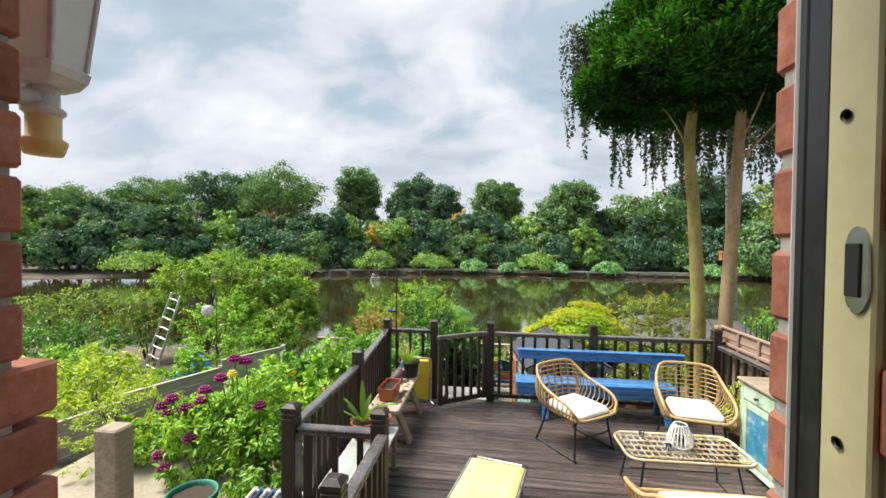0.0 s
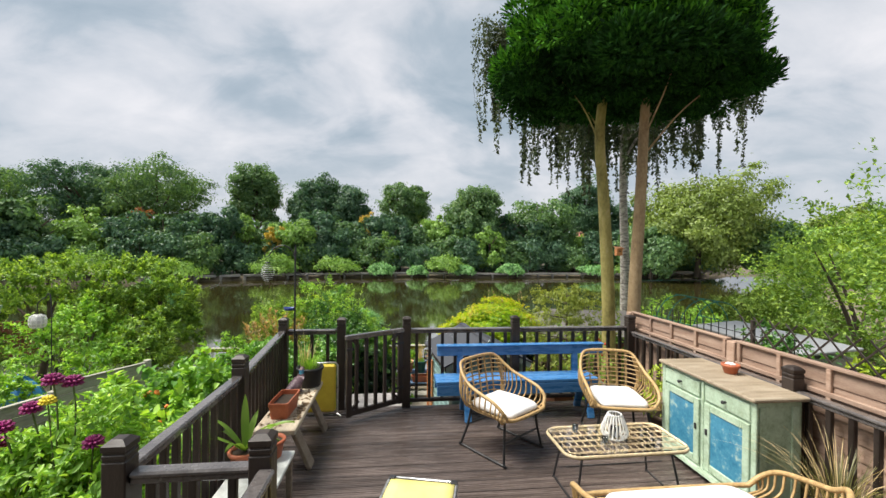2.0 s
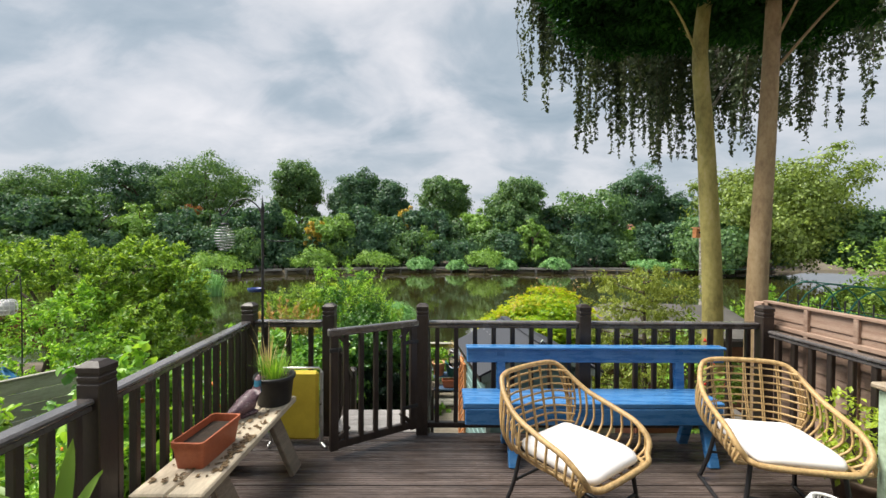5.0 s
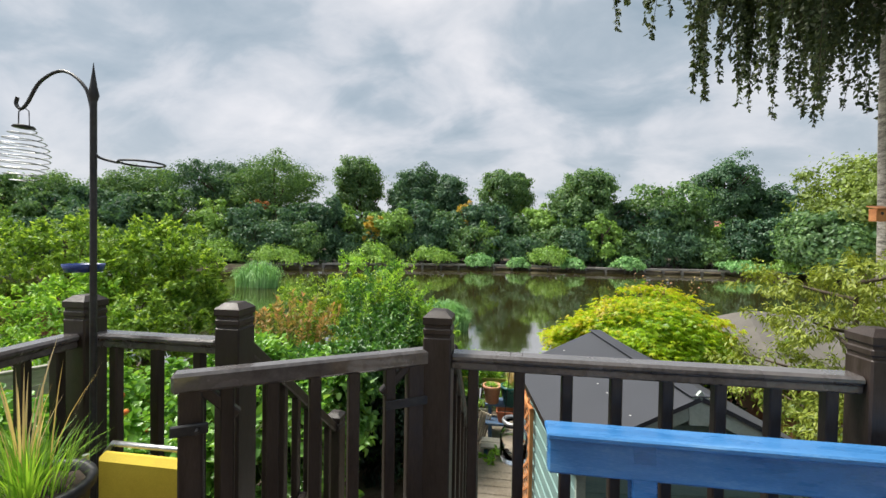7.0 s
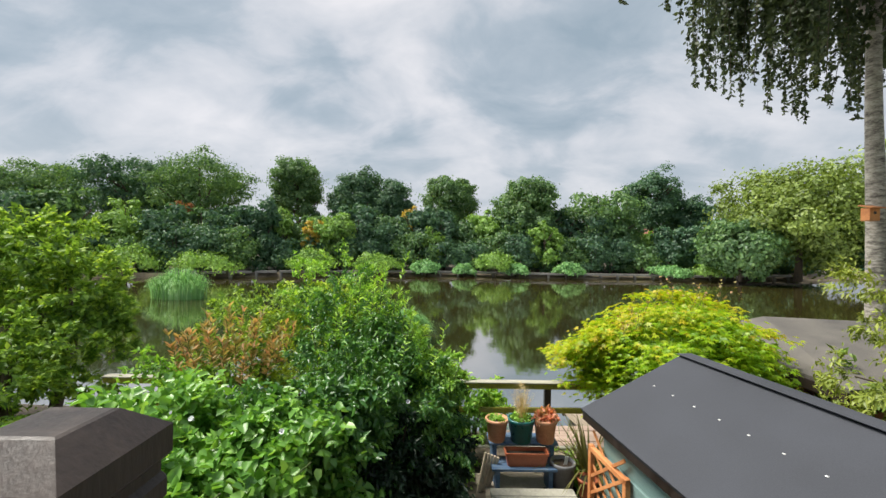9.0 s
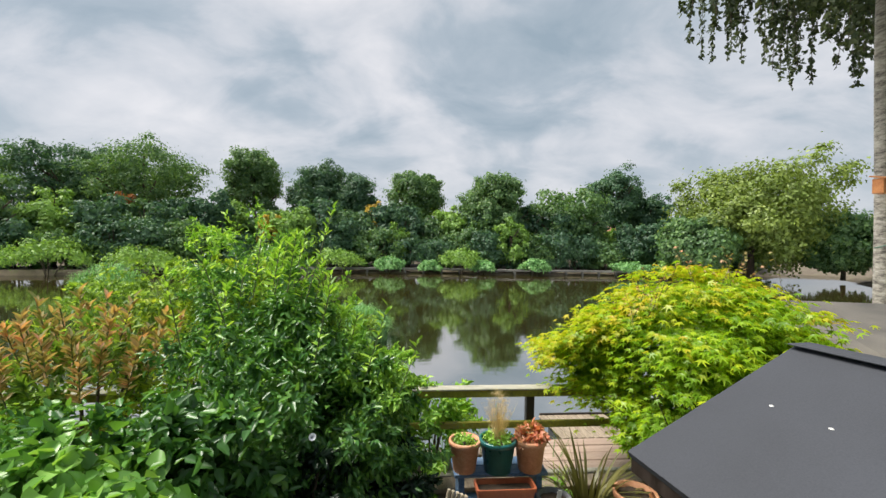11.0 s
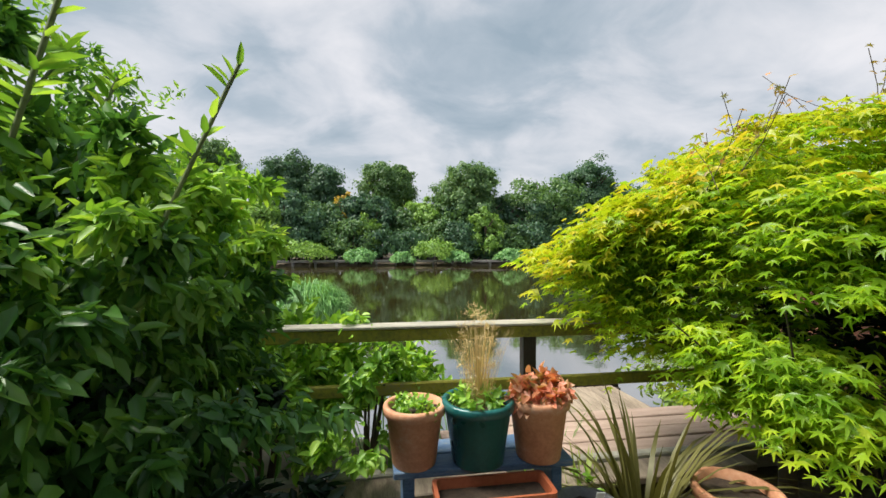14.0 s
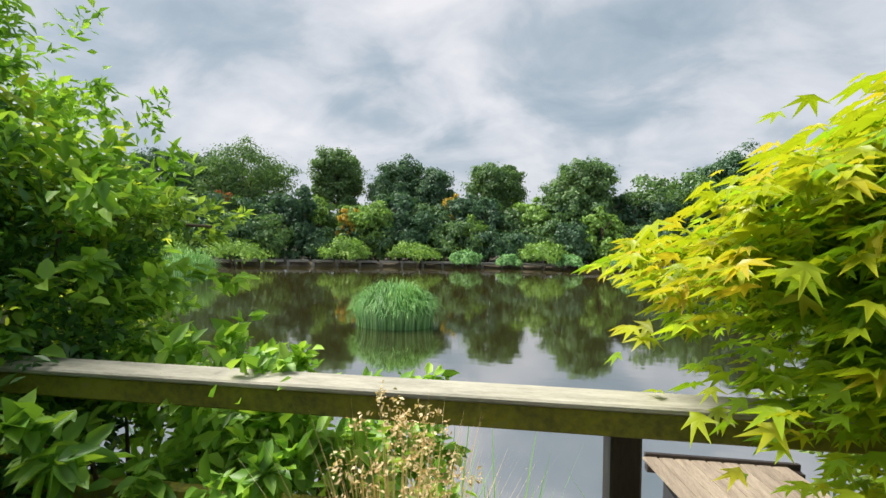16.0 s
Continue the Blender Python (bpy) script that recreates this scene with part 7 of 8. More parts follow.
part("shoot_leaves", foliage("shoot_leaves", PS, DS, np.array([0, 0, 1.0]) + RV.normal(size=PS.shape) * 0.3, 0.06 * RV.uniform(0.6, 1.2, len(PS)), 0.32, L_GARDEN, simple=False), L_GARDEN, hd)


def trumpet(parent, x, y, z, a, tilt):
    m = pose(x, y, z, tilt, 0, a)
    part("bindweed_flower", Shape().lathe([(0.002, -0.03), (0.004, -0.015), (0.006, -0.005), (0.013, 0.006), (0.015, 0.008)], 14, m), M_WHITEPETAL, parent, "white trumpet flower")


for x, y, z, a, t in ((0.28, 8.62, 0.10, 20, 60), (-0.35, 8.55, -0.20, -20, 70), (-0.65, 8.3, 0.1, 0, 60)):
    trumpet(hd, x, y, z, a, t)

# bindweed sheet over the fence left of the steps
bw_ = thing("bindweed", pose(0, 0, 0), "sheet of pale green bindweed with heart-shaped leaves", "climbing plant")
for c, r_, n_ in [((-0.75, 7.6, -0.45), (0.55, 0.75, 0.55), 70), ((-1.25, 7.2, -0.35), (0.6, 0.7, 0.5), 70), ((-0.45, 8.2, -0.35), (0.45, 0.5, 0.6), 50), ((-0.2, 7.1, -0.85), (0.25, 0.8, 0.45), 50), ((-1.3, 8.3, -0.25), (0.6, 0.6, 0.6), 60), ((-1.9, 7.7, -0.30), (0.6, 0.6, 0.5), 60), ((-2.3, 6.9, -0.40), (0.6, 0.7, 0.5), 60), ((-0.85, 6.7, -0.60), (0.5, 0.5, 0.5), 60), ((-0.9, 7.4, -0.1), (0.45, 0.5, 0.25), 50), ((-0.55, 8.7, -0.42), (0.42, 0.38, 0.45), 60), ((-0.95, 8.85, -0.32), (0.5, 0.4, 0.45), 60), ((-0.36, 8.52, -0.08), (0.36, 0.26, 0.34), 70), ((-0.14, 8.74, -0.10), (0.30, 0.18, 0.32), 60), ((-0.75, 8.25, -0.12), (0.42, 0.35, 0.32), 60), ((-0.55, 8.0, -0.30), (0.4, 0.35, 0.35), 50)]:
    crown("foliage", bw_, RV, c, r_, n_, 70, 0.068 if c[1] < 8.4 else 0.058, L_BIND if c[1] < 8.4 else L_HEDGE, 0.82 if c[1] < 8.4 else 0.55, simple=False, clump=0.2, hollow=0.5, droop=0.5, lumps=0.15)
s = Shape()
for k in range(10):
    x0, y0 = RV.uniform(-1.6, -0.2), RV.uniform(6.9, 8.3)
    s.tube(smooth_path([(x0, y0, -1.25), (x0 + 0.1, y0, -0.7), (x0 - 0.1, y0 + 0.1, -0.2), (x0 + 0.1, y0 + 0.2, 0.02)], 4), 0.006, 4)
part("stem_mass", s, M_STEM, bw_)
for x, y, z in ((-0.6, 7.2, 0.02), (-1.0, 7.3, 0.05), (-1.4, 7.0, 0.08), (-0.9, 8.0, 0.22), (-0.35, 7.9, 0.2), (-1.2, 7.9, 0.25)):
    trumpet(bw_, x, y, z, RV.uniform(-40, 40), 50)

# photinia with coral young leaves
ph = bush("photinia", -1.75, 10.2, 1.55, 0.5, L_YOUNG, "photinia shrub with coral-pink young leaves", 0.075, 90, 40, "", cat="shrub", simple=False, width=0.38, droop=-0.3, low=-0.6, clump=0.2)
PS, DS = [], []
for k in range(34):
    a, q = k * 2.4, 0.5 * math.sqrt((k + 0.5) / 34)
    b0 = Vector((q * math.cos(a), q * math.sin(a), 1.28 - 0.5 * q))
    e = b0 + Vector((0.14 * math.cos(a), 0.14 * math.sin(a), RV.uniform(0.28, 0.58)))
    part("shoot", Shape().tube([b0, b0.lerp(e, 0.5), e], 0.004, 4), M_STEM, ph)
    for j in range(46):
        f = RV.uniform(0.1, 1.0)
        PS.append(tuple(b0.lerp(e, f)))
        w = RV.uniform(0, 6.28)
        DS.append((math.cos(w), math.sin(w), 0.5 + 0.9 * f))
PS, DS = np.array(PS), np.array(DS)
part("young_leaves", foliage("young_leaves", PS, DS, np.array([0, 0, 1.0]) + RV.normal(size=PS.shape) * 0.3, 0.086 * RV.uniform(0.6, 1.2, len(PS)), 0.34, L_PHOT), L_PHOT, ph, "coral-pink young leaves")
# shrubs between the garden and the pond
for x, y, h, rx, mt, lb, sz, n_ in [(-1.2, 11.2, 1.9, 0.8, L_LIME, "fine-leaved lime green shrub at the pond's edge", 0.07, 90), (-0.35, 10.9, 1.75, 0.55, L_GARDEN, "leafy green shrub at the pond fence", 0.075, 70), (0.35, 10.72, 0.95, 0.42, L_GARDEN, "leafy green brambles at the pond fence", 0.075, 70), (0.92, 10.72, 0.82, 0.40, L_GARDEN, "leafy green brambles at the pond fence", 0.065, 70),
                                     (-2.5, 10.3, 1.15, 0.5, L_GARDEN, "low green garden shrub beside the photinia", 0.07, 60), (5.4, 12.2, 1.95, 1.3, L_APPLE, "olive green shrub by the pond", 0.09, 90), (7.6, 12.8, 1.95, 1.4, L_APPLE, "olive green shrub by the pond", 0.09, 90)]:
    bush("shrub", x, y, h, rx, mt, lb, sz, n_, 46, "", cat="shrub", simple=False, droop=0.3)
# feathery branch reaching over the water
fb = thing("overhanging_shrub", pose(0, 0, 0), "lime green feathery shrub leaning over the pond", "shrub")
trunk(fb, [(-1.3, 10.9, -1.3), (-0.9, 10.95, -0.4), (-0.2, 11.0, 0.05), (0.35, 11.05, 0.06)], 0.03, 0.006, M_DARKBARK, 6)
for c, r_, n_ in [((-0.15, 11.0, 0.06), (0.55, 0.3, 0.10), 34), ((-0.6, 10.95, 0.32), (0.6, 0.4, 0.28), 50), ((-0.9, 10.9, 0.70), (0.55, 0.4, 0.35), 50), ((-0.5, 11.0, -0.3), (0.5, 0.3, 0.3), 80), ((-0.35, 10.72, -0.35), (0.5, 0.4, 0.5), 110), ((-0.72, 10.62, 0.28), (0.48, 0.4, 0.5), 120), ((-0.2, 10.62, -0.8), (0.5, 0.4, 0.4), 80), ((-1.5, 11.0, 0.42), (0.55, 0.35, 0.18), 60), ((-2.1, 11.1, 0.34), (0.5, 0.35, 0.17), 50)]:
    crown("foliage", fb, RV, c, r_, n_, 52, 0.055, L_YOUNG if r_[2] < 0.2 else L_HEDGE if r_[2] > 0.36 else L_GARDEN, 0.42, simple=True, clump=0.28, droop=0.3, spray=1.4)

# reeds: the round clump in the pond, and blades at the fence


def reed_island(x, y, rx, ry, h, count, label):
    """Blades rooted over an oval, taller in the middle and arching outwards."""
    t = thing("reed_clump", pose(x, y, WATER_Z), label, "reeds", "reed clumps in the pond")
    vs, fs = [], []
    for i in range(count):
        a, q = RV.uniform(0, 6.283), math.sqrt(RV.uniform(0, 1))
        out = Vector((math.cos(a) + RV.normal() * 0.3, math.sin(a) + RV.normal() * 0.3, 0)).normalized()
        root = Vector((rx * q * math.cos(a), ry * q * math.sin(a), -0.05))
        rise_ = h * RV.uniform(0.62, 1.08) * (1.0 - 0.45 * q * q)
        reach_ = h * RV.uniform(0.12, 0.42)
        side = Vector((-out.y, out.x, 0)) * h * RV.uniform(0.009, 0.017)
        bend = RV.uniform(1.15, 1.5)
        k = len(vs)
        for j in range(7):
            f = j / 6
            p = root + out * reach_ * f * f + Vector((0, 0, rise_ * (2.1 * f - bend * f ** 3)))
            w = side * (1 - f) ** 0.5
            vs += [tuple(p + w), tuple(p - w)]
        fs += [(k + 2 * j, k + 2 * j + 1, k + 2 * j + 3, k + 2 * j + 2) for j in range(6)]
    part("blade_mass", Shape().add(vs, fs, True), L_REED, t)


reed_island(-0.80, 19.0, 0.92, 0.66, 1.08, 2400, "round floating clump of grass-like reeds in the pond")
reed_island(-14.4, 28.9, 1.5, 1.0, 1.7, 900, "grey-green clump of reeds far out in the pond")
for x, y, n_, L in [(1.05, 11.0, 60, 1.1), (0.55, 11.2, 60, 1.2), (1.55, 11.2, 26, 1.0), (-0.2, 11.6, 50, 1.2), (2.2, 11.1, 22, 0.9), (1.3, 11.5, 40, 1.0)]:
    t = thing("reeds", pose(x, y, -1.75), "upright pale green reed blades at the pond's edge", "reeds", "reeds at the fence")
    blades("blade_mass", t, RV, (0, 0, 0), n_, L, 0.45, 0.016, L_REED, 0.35, 0.16)
for x, y, n_, L, w, mt, lb in [(2.12, 9.98, 100, 0.92, 0.034, L_BRONZE, "bronze and green strap-leaved flax plant"), (2.02, 10.30, 40, 0.40, 0.018, L_GRASS, "arching green strap leaves")]:
    t = thing("flax_plant", pose(x, y, ground_z(x, y)), lb, "plant")
    for k in range(n_):
        blades("leaf", t, RV, (0, 0, 0), 1, L, 1.0, w, mt, 0.80, 0.08)
for x, y, z in ((1.9, 10.2, 0.10), (2.0, 9.95, 0.06), (1.8, 10.4, 0.08), (0.8, 10.25, 0.08), (0.75, 10.0, 0.06), (1.2, 9.35, 0.05)):
    t = thing("weed", pose(x, y, ground_z(x, y)), "low green weeds on the garden soil", "weeds", "weeds by the path")
    crown("leaves", t, RV, (0, 0, z), (0.16, 0.13, 0.09), 16, 12, 0.06, L_GARDEN, 0.6, simple=False)
dgr = thing("dry_fern", pose(2.75, 9.35, ground_z(2.75, 9.35)), "brown dried fronds under the maple", "fern")
blades("frond_mass", dgr, RV, (0, 0, 0.0), 70, 0.45, 0.95, 0.014, L_PALEGRASS, 0.6, 0.1)

# golden conifer and shrubs beyond the deck railing
cf = thing("conifer", pose(3.95, 8.15, ground_z(3.95, 8.15)), "golden-green feathery conifer beside the shed", "tree")
climbs = []
for k in range(16):
    a, z = k * 2.4, 0.4 + 0.13 * k
    r_ = 1.0 - 0.035 * k
    climbs.append(([(0, 0, z), (0.5 * r_ * math.cos(a), 0.5 * r_ * math.sin(a), z + 0.05), (r_ * math.cos(a), r_ * math.sin(a), z + 0.12)], 0.02))
trunk(cf, [(0, 0, -0.05), (0.02, 0, 1.2), (0, 0, 2.45)], 0.06, 0.01, M_DARKBARK, 8, limbs=climbs)
for k, (lp, _) in enumerate(climbs):
    e = lp[2]
    crown("foliage", cf, RV, (e[0] * 0.72, e[1] * 0.72, e[2] - 0.03), (0.40, 0.40, 0.09), 34, 44, 0.05, L_CONIFER, 0.32, clump=0.35, droop=0.7, spray=1.2)
for x, y, h, rx, mt, lb, sz, n_ in [(4.9, 8.9, 1.55, 0.8, L_APPLE, "olive green garden shrub", 0.08, 80), (7.6, 9.9, 1.9, 1.0, L_GARDEN, "low green hedge plant in the neighbouring garden", 0.08, 90), (9.6, 10.4, 2.0, 1.3, L_APPLE, "low olive shrub in the neighbouring garden", 0.10, 100), (8.6, 7.2, 1.75, 0.6, L_APPLE, "grey-green shrub in the neighbouring garden", 0.07, 70), (4.55, 4.55, 1.9, 0.26, L_HEDGE, "small leafy shrub over the fence by its post", 0.05, 40), (10.5, 6.2, 3.6, 2.0, L_YOUNG, "large light green shrub in the neighbouring garden", 0.11, 150), (12.5, 9.5, 4.4, 2.4, L_YOUNG, "light green leafy tree in the neighbouring garden", 0.13, 170), (18.5, 15.0, 5.2, 3.2, L_YOUNG, "light green leafy tree by the pond", 0.16, 170), (8.8, 4.4, 2.6, 1.2, L_GARDEN, "green garden shrub over the fence", 0.09, 110), (5.1, 3.5, 1.5, 0.6, L_LIME, "yellow-green leafy climber over the fence", 0.08, 70), (4.75, 2.6, 1.45, 0.5, L_LIME, "yellow-green leafy climber over the fence", 0.08, 60)]:
    bush("shrub", x, y, h, rx, mt, lb, sz, n_, 50, "", cat="shrub", simple=sz > 0.1)
fr_ = thing("fuchsia", pose(3.55, 6.45, ground_z(3.55, 6.45)), "leafy fuchsia with red flowers beyond the railing", "shrub")
crown("leaves", fr_, RV, (0, 0, 1.25), (0.28, 0.22, 0.5), 40, 20, 0.05, L_GARDEN, 0.5)
part("stem", Shape().tube([(0, 0, -0.05), (0.02, 0, 0.9), (0, 0, 1.4)], 0.012, 6), M_STEM, fr_)
for k in range(16):
    part("flower", Shape().lathe([(0.001, 0.02), (0.010, 0.0), (0.016, -0.02), (0.001, -0.016)], 8, pose(RV.uniform(-0.25, 0.25), RV.uniform(-0.2, 0.0), RV.uniform(1.2, 1.8))), M_REDPETAL, fr_, "red hanging flower")
wash = part("washing_line", Shape().tube([(4.4, 9.6, 1.02), (7.0, 11.85, 1.02), (9.5, 12.6, 1.0)], 0.006, 4), M_GREENPL)
tagged(wash, "thin green washing line tied to the birch", "washing line")

# ---- garden on the far side of the deck railing ----
# silvered board fence
gf = thing("board_fence", pose(0, 0, 0), "low silvered horizontal board garden fence", "fence", kind="structure")
pts = [(-3.02, 7.9), (-3.60, 6.9), (-4.15, 5.6), (-4.5, 4.4)]
for (xa, ya), (xb, yb) in zip(pts, pts[1:]):
    d = Vector((xb - xa, yb - ya, 0))
    ang = Matrix.Rotation(math.atan2(d.y, d.x), 4, "Z")
    zt = (0.06 if ya > 7 else -0.06 if ya > 6 else -0.16)
    for i in range(6):
        part("board", Shape().box(((xa + xb) / 2, (ya + yb) / 2, zt - 0.075 - i * 0.15), (d.length, 0.025, 0.142), ang, 0.004), M_GREYWOOD, gf)
    part("fence_post", Shape().box((xa, ya, zt - 0.5), (0.08, 0.08, 1.1), None, 0.005), M_GREYWOOD, gf)
    part("capping", Shape().box(((xa + xb) / 2, (ya + yb) / 2, zt + 0.012), (d.length, 0.06, 0.02), ang, 0.004), M_GREYWOOD, gf)
gp_ = part("gate_post", Shape().box((-2.22, 3.58, 0.05), (0.22, 0.18, 0.98), None, 0.015), M_OLDWOOD)
tagged(gp_, "squat weathered green-grey gate post", "post")
s = Shape().add([(-3.6, 3.0, -0.345), (-1.4, 3.0, -0.345), (-1.5, 4.9, -0.40), (-3.7, 4.9, -0.40)], [(0, 1, 2, 3)])
tagged(part("patio", s, M_PATH), "patch of pale sandy paving beside the flower bed", "paving", kind="structure")

# dahlias
dh = thing("dahlia", pose(0, 0, 0), "tall bushy dahlia with magenta pompon flowers", "flowers")
for c, r_, n_ in [((-1.95, 4.55, 0.0), (0.42, 0.4, 0.46), 70), ((-1.62, 4.72, 0.26), (0.36, 0.36, 0.46), 70), ((-1.30, 4.25, 0.02), (0.42, 0.4, 0.42), 60), ((-1.0, 4.9, 0.1), (0.4, 0.6, 0.45), 60), ((-2.3, 4.7, 0.0), (0.4, 0.4, 0.4), 50)]:
    crown("foliage", dh, RV, c, r_, n_, 44, 0.075, L_GARDEN, 0.45, simple=False, clump=0.2, droop=0.3)
s = Shape()
heads = [(-2.50, 4.40, 0.36), (-2.40, 4.42, 0.44), (-2.22, 4.40, 0.36), (-2.32, 4.5, 0.22), (-1.68, 4.42, 0.90), (-1.60, 4.5, 0.86), (-1.85, 4.45, 0.68), (-2.0, 4.4, 0.56), (-2.05, 4.25, 0.12), (-2.45, 4.3, -0.12), (-2.3, 4.2, -0.18), (-2.12, 4.5, 0.40), (-2.6, 4.6, 0.20), (-1.35, 4.35, 0.45)]
for k, (x, y, z) in enumerate(heads):
    s.tube(smooth_path([(x * 0.5 - 0.85, y, -0.4), (x * 0.8 - 0.3, y, z - 0.35), (x, y, z)], 3), 0.006, 4)
    fh = Shape()
    for lay, (nn, el, rr) in enumerate(((12, -15, 0.074), (12, 15, 0.074), (9, 42, 0.068), (6, 70, 0.058))):
        for q in range(nn):
            a = 2 * math.pi * (q + lay * 0.5) / nn
            ce, se = math.cos(radians(el)), math.sin(radians(el))
            fh.lathe([(0.001, 0.0), (0.012, rr * 0.45), (0.0135, rr * 0.75), (0.001, rr)], 5, Matrix.Translation((x, y, z)) @ Matrix.Rotation(a, 4, "Z") @ Matrix.Rotation(radians(90 - el), 4, "Y"))
    part("flower_head", fh, M_MAGENTA, dh, "magenta pompon flower head")
part("stem_mass", s, M_STEM, dh)
yd = thing("yellow_dahlia", pose(-1.62, 4.30, 0.78), "single yellow dahlia on a thin stem", "flowers")
fh = Shape()
for lay, (nn, el) in enumerate(((12, 0), (12, 25), (8, 55))):
    for q in range(nn):
        fh.lathe([(0.001, 0.0), (0.012, 0.022), (0.011, 0.042), (0.001, 0.055)], 5, Matrix.Rotation(2 * math.pi * (q + lay * 0.5) / nn, 4, "Z") @ Matrix.Rotation(radians(90 - el), 4, "Y"))
part("flower_head", fh, M_YELPETAL, yd)
part("stem", Shape().tube([(0, 0, 0), (0.03, 0.02, -0.5), (0.1, 0.05, -1.2)], 0.005, 5), M_STEM, yd)
gpt = pot("plant_pot", -1.55, 3.65, -0.37, 0.20, 0.34, M_GREENPL, "green plastic tub in front of the dahlias")
rk = thing("blue_rope_coil", pose(-0.95, 3.35, -0.36), "leaning bundle of blue-white striped cloth beside the railing", "cloth")
for k in range(9):
    part("stripe", Shape().tube(smooth_path([(-0.3 + 0.05 * k, 0.0, 0.02), (-0.1 + 0.055 * k, 0.05, 0.30), (0.12 + 0.05 * k, 0.1, 0.55)], 4), 0.022, 6), M_BLUEOLD if k % 2 else M_WHITE, rk)
# beans and geraniums against the left railing
for x, y, h, rx, mt, lb, sz, n_ in [(-1.05, 5.7, 1.35, 0.5, L_GARDEN, "runner bean plants with orange flowers", 0.10, 70), (-1.6, 6.5, 1.5, 0.55, L_BIND, "runner bean plants with orange flowers", 0.10, 70), (-2.2, 7.4, 1.0, 0.5, L_GARDEN, "leafy vegetable plants in the garden bed", 0.10, 60), (-2.9, 6.0, 0.8, 0.5, L_APPLE, "leafy vegetable plants in the garden bed", 0.08, 60), (-3.0, 5.0, 0.75, 0.5, L_GARDEN, "leafy vegetable plants in the garden bed", 0.08, 60)]:
    t = bush("garden_plant", x, y, h, rx, mt, lb, sz, n_, 34, "plants in the vegetable bed", cat="plant", simple=False, width=0.75)
    for k in range(15):
        a = RV.uniform(0, 6.28)
        part("flower", Shape().lathe([(0.001, 0.022), (0.024, 0.008), (0.028, -0.008), (0.001, -0.016)], 8, pose(rx * 1.02 * math.cos(a), rx * 1.02 * math.sin(a), h * RV.uniform(0.5, 0.95), RV.uniform(-40, 40), RV.uniform(-40, 40))), M_ORANGE, t, "orange-red flower")
# fennel and lime shrub by the post
for x, y, h, rx, mt, lb, sz, n_ in [(-5.0, 5.9, 1.35, 0.65, L_LIME, "bright lime green shrub", 0.07, 90), (-3.2, 4.7, 1.15, 0.5, L_LIME, "feathery pale green fennel", 0.035, 60), (-6.3, 6.6, 1.2, 0.9, L_GARDEN, "green shrub in the next garden", 0.08, 80), (-7.8, 7.6, 1.6, 1.0, L_HEDGE, "dark green rose bush with white flowers", 0.08, 90), (-9.2, 9.2, 2.1, 1.2, L_APPLE, "pale green shrub in the next garden", 0.09, 100), (-4.6, 9.4, 1.2, 0.7, L_GARDEN, "leafy green garden plants", 0.08, 70), (-5.6, 8.6, 0.9, 0.6, L_GARDEN, "leafy green garden plants", 0.08, 60), (-6.0, 10.4, 1.9, 0.9, L_GARDEN, "leafy green bush in the next garden", 0.09, 90), (-8.6, 10.8, 1.5, 0.7, L_APPLE, "pale green bush in the next garden", 0.09, 60)]:
    bush("shrub", x, y, h, rx, mt, lb, sz, n_, 44, "", cat="shrub", simple=False)


def small_tree(x, y, h, blobs, mt, label, sz, lean=0.2, ladder=False):
    t = thing("fruit_tree", pose(x, y, ground_z(x, y)), label, "tree", "fruit trees")
    limbs_ = [([(lean * 0.5, 0, h * 0.35), (c[0] * 0.5, c[1] * 0.5, h * 0.55), c], 0.04) for c, r_, n_ in blobs]
    trunk(t, [(0, 0, -0.05), (lean, 0, h * 0.35), (lean * 0.6, 0.05, h * 0.8)], 0.085, 0.03, M_DARKBARK, 9, limbs=limbs_)
    for c, r_, n_ in blobs:
        crown("foliage", t, RV, c, r_, n_, 60, sz, mt, 0.5, simple=True, clump=0.26, lumps=0.25, spray=1.5)
    return t


small_tree(-7.2, 11.2, 3.2, [((-0.5, 0, 2.25), (0.9, 0.8, 0.38), 60), ((0.5, 0.1, 2.45), (0.8, 0.7, 0.36), 60), ((-1.3, 0.3, 1.75), (0.7, 0.7, 0.32), 34), ((1.2, 0, 1.85), (0.6, 0.6, 0.36), 36)], L_YOUNG, "old apple tree with a leaning trunk", 0.10)
small_tree(-5.0, 11.5, 3.0, [((-0.1, 0, 2.35), (0.55, 0.55, 0.5), 70), ((0.45, -0.1, 1.75), (0.55, 0.55, 0.5), 70), ((-0.9, 0.2, 1.6), (0.6, 0.6, 0.4), 50), ((0.6, -0.3, 1.05), (0.6, 0.5, 0.5), 60), ((-0.4, -0.3, 1.2), (0.8, 0.5, 0.6), 70)], L_YOUNG, "dense bright green young tree", 0.10)
small_tree(-4.35, 10.2, 1.7, [((0, 0, 1.2), (0.45, 0.45, 0.5), 60), ((0.2, -0.2, 0.7), (0.45, 0.45, 0.5), 50)], L_YOUNG, "light green upright shrub tree", 0.08, 0.05)
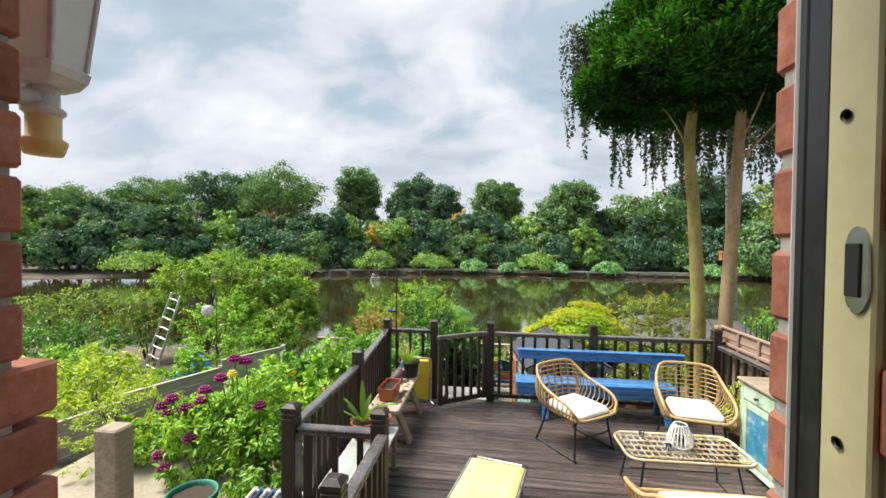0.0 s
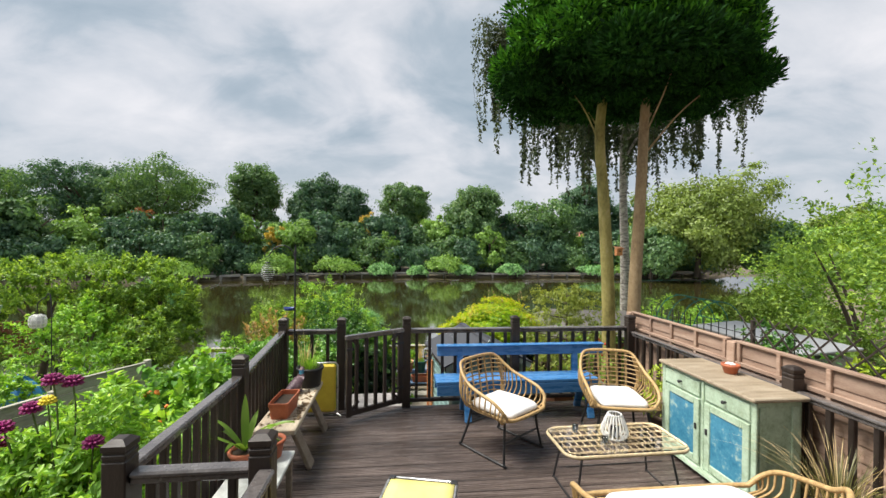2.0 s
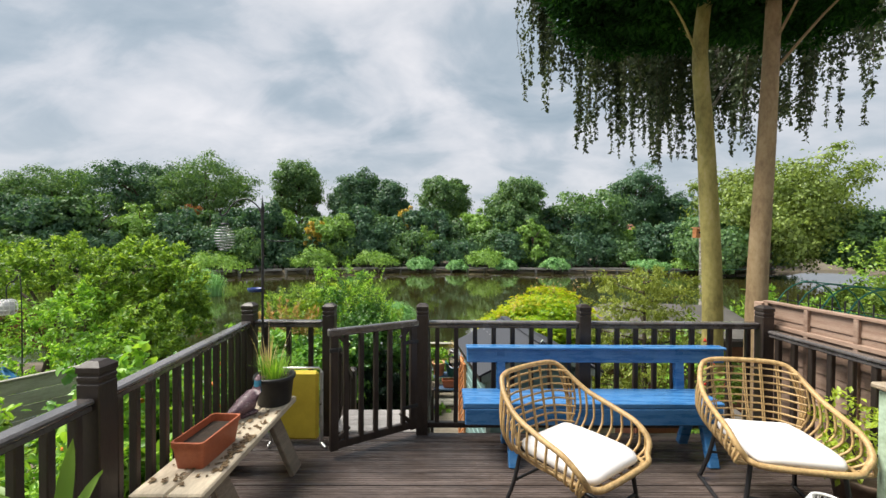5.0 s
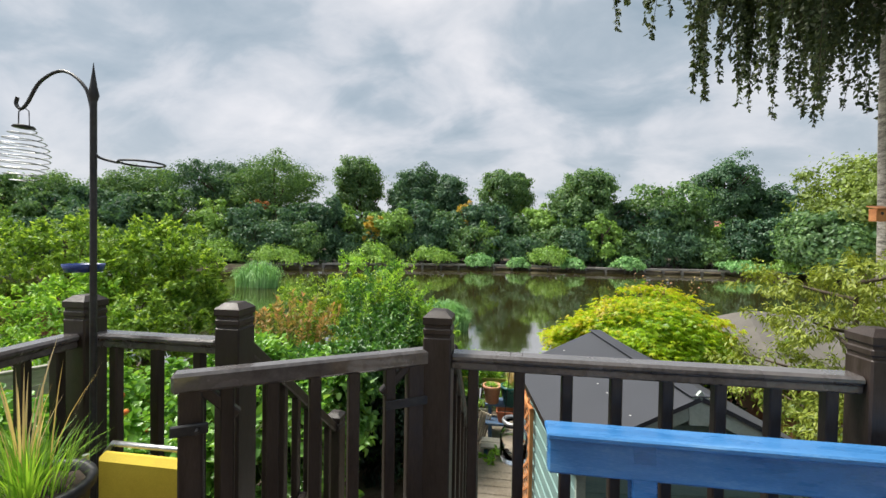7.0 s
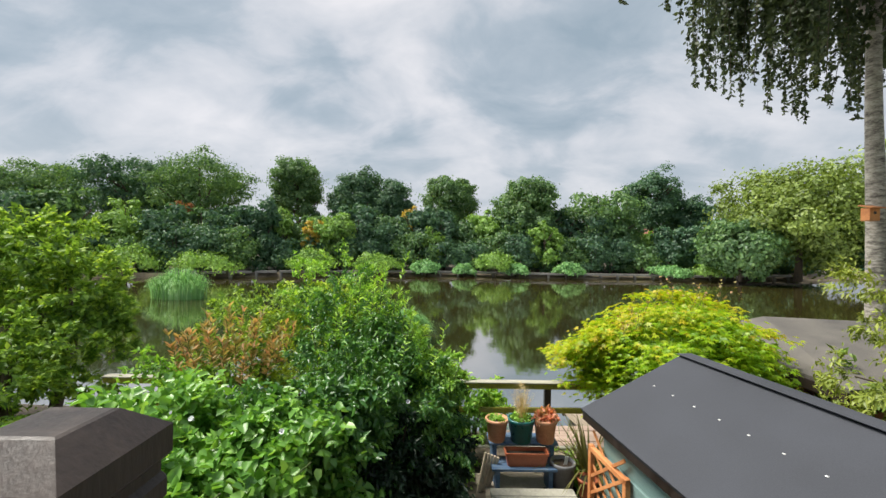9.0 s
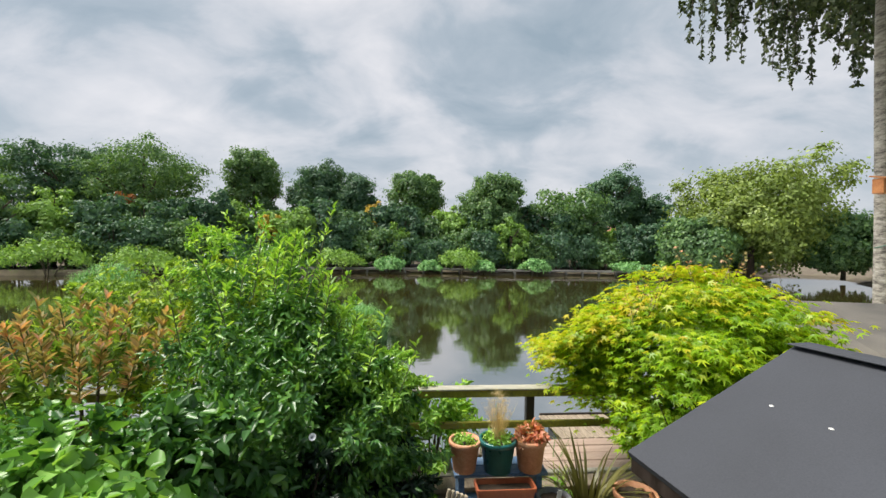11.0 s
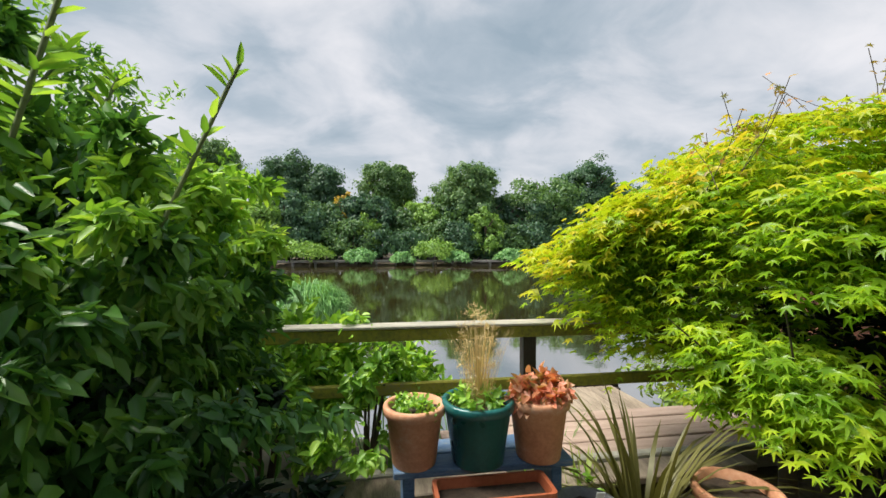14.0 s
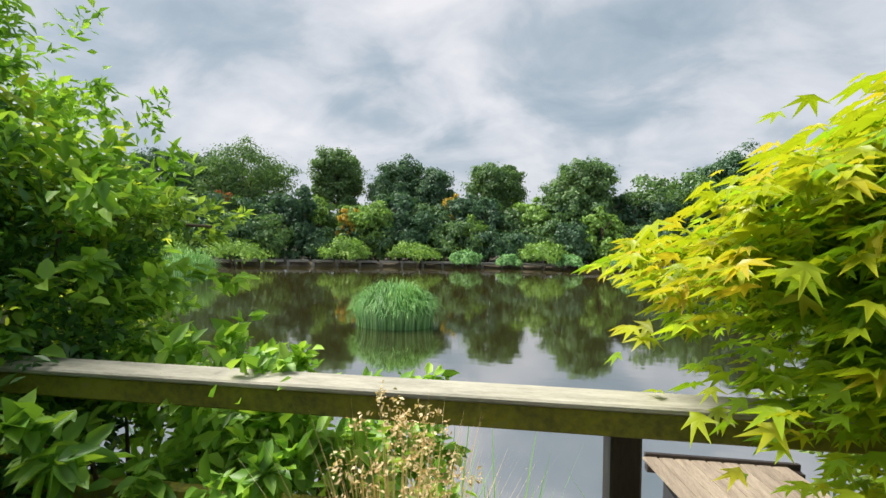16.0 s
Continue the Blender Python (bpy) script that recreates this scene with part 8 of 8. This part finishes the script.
# ladder against the apple tree
ld = thing("ladder", pose(-7.62, 9.72, ground_z(-7.6, 9.7), -12, 12, -14), "aluminium step ladder leaning into the apple tree", "ladder")
for sx in (-1, 1):
    part("rail", Shape().box((sx * 0.19, 0, 1.05), (0.03, 0.065, 2.1), Matrix.Rotation(radians(sx * -1.5), 4, "Y"), 0.004), M_ALU, ld)
for k in range(8):
    part("rung", Shape().box((0, 0, 0.2 + 0.25 * k), (0.37, 0.06, 0.028), None, 0.004), M_ALU, ld)
hl = thing("hanging_lantern", pose(-4.95, 8.35, 0.52), "round white wire lantern hanging on a crook", "lantern")
for k in range(12):
    a = 2 * math.pi * k / 12
    part("rib", Shape().tube(smooth_path([(r_ * math.cos(a), r_ * math.sin(a), z) for r_, z in ((0.05, 0.02), (0.095, 0.05), (0.11, 0.13), (0.095, 0.21), (0.04, 0.245))], 3), 0.006, 5), M_WHITE, hl)
for r_, z in ((0.092, 0.045), (0.112, 0.10), (0.112, 0.16), (0.097, 0.21)):
    part("hoop", Shape().tube(arc((0, 0, z), r_, 0, 340, 18), 0.005, 5, True), M_WHITE, hl)
part("shade", Shape().lathe([(0.001, 0.03), (0.06, 0.03), (0.085, 0.12), (0.07, 0.20), (0.02, 0.235)], 16), M_LAMPW, hl, "pale inner shade")
part("crook", Shape().tube(smooth_path([(0.2, 0, -1.75), (0.2, 0, 0.4), (0.1, 0, 0.5), (0, 0, 0.42), (0, 0, 0.25)], 4), 0.008, 5), M_IRON, hl)
tp = thing("tarpaulin", pose(-5.75, 9.0, ground_z(-5.75, 9.0) + 0.02), "crumpled blue tarpaulin heap in the vegetable garden", "tarpaulin")
vs = [(0.55 * k * math.cos(a) * (1 + 0.15 * math.sin(5 * a)), 0.4 * k * math.sin(a), (0.85 * (1 - k * k) + 0.05 * math.sin(9 * a + 3 * k))) for k in (0.05, 0.4, 0.75, 1.0) for a in [2 * math.pi * q / 22 for q in range(22)]]
part("sheet", Shape().add(vs, [(i * 22 + q, i * 22 + (q + 1) % 22, (i + 1) * 22 + (q + 1) % 22, (i + 1) * 22 + q) for i in range(3) for q in range(22)] + [tuple(range(22))], True), M_BLUEPL, tp)
of = thing("paling_fence", pose(0, 0, 0), "low red-brown paling fence in the next garden", "fence")
for k in range(16):
    part("pale", Shape().box((-9.6 + 0.14 * k, 11.9 - 0.02 * k, -0.35), (0.09, 0.02, 0.85), None, 0.004), M_REDWOOD, of)
part("rail", Shape().box((-8.55, 11.78, -0.2), (2.3, 0.03, 0.06), pose(0, 0, 0, 0, 0, -8), 0.004).box((-8.55, 11.78, -0.6), (2.3, 0.03, 0.06), pose(0, 0, 0, 0, 0, -8), 0.004), M_REDWOOD, of)
tl_ = thing("water_butt", pose(-8.9, 8.5, ground_z(-8.9, 8.5)), "teal plastic watering can behind the shrubs", "watering can")
part("can", Shape().lathe([(0.001, 0.5), (0.14, 0.5), (0.15, 0.85), (0.12, 0.88), (0.001, 0.88)], 16), M_GREENPL, tl_)
part("stand", Shape().box((0, 0, 0.25), (0.4, 0.4, 0.5), None, 0.01), M_GREYWOOD, tl_)
part("spout", Shape().tube([(0.12, 0, 0.6), (0.3, 0, 0.85), (0.34, 0, 0.92)], 0.018, 6), M_GREENPL, tl_)

# ---- pieces: deck boards and house bricks ----
board = Shape()
bw, bl = 0.135, DX1 - DX0
board.box((0, 0, -0.0125), (bl, bw, 0.021), None, 0.007)
for g in range(5):
    board.box((0, -0.050 + g * 0.025, -0.0025 + 0.002 * math.cos((g - 2) * 0.6)), (bl, 0.016, 0.005), Matrix.Rotation(radians((g - 2) * -1.5), 4, "X"), 0.002)
bm_board = board.mesh("plank", M_DECK)
y = DY0 + 0.075
while y < DY1:
    part("plank", bm_board, M_DECK, deck, m=pose((DX0 + DX1) / 2, y, -0.003 + 0.0012 * math.sin(y * 31), 0.5 * math.sin(y * 53), 0, 0))
    y += 0.148
bm_brick = Shape().box((0, 0, 0), (0.215, 0.1025, 0.065), None, 0.005).mesh("brick", M_BRICK)
bm_head = Shape().box((0, 0, 0), (0.1025, 0.215, 0.065), None, 0.005).mesh("brick", M_BRICK)
for i in range(48):
    z = -0.2 + i * 0.075
    odd = i % 2
    out = 0.038 if z < SILL else 0.0
    for w, edge, sg in ((WL, 0.44, -1), (WR, 1.249, 1)):
        o = out if sg < 0 else 0.0
        if odd:
            part("brick", bm_brick, M_BRICK, w, m=Matrix.Translation((edge + sg * 0.1075, 0.9 - 0.0513 + o, z)))
            part("brick", bm_brick, M_BRICK, w, m=Matrix.Translation((edge + sg * 0.333, 0.9 - 0.0513 + o, z)))
        else:
            part("brick", bm_head, M_BRICK, w, m=Matrix.Translation((edge + sg * 0.0513, 0.9 - 0.1075 + o, z)))
            part("brick", bm_brick, M_BRICK, w, m=Matrix.Translation((edge + sg * 0.221, 0.9 - 0.0513 + o, z)))
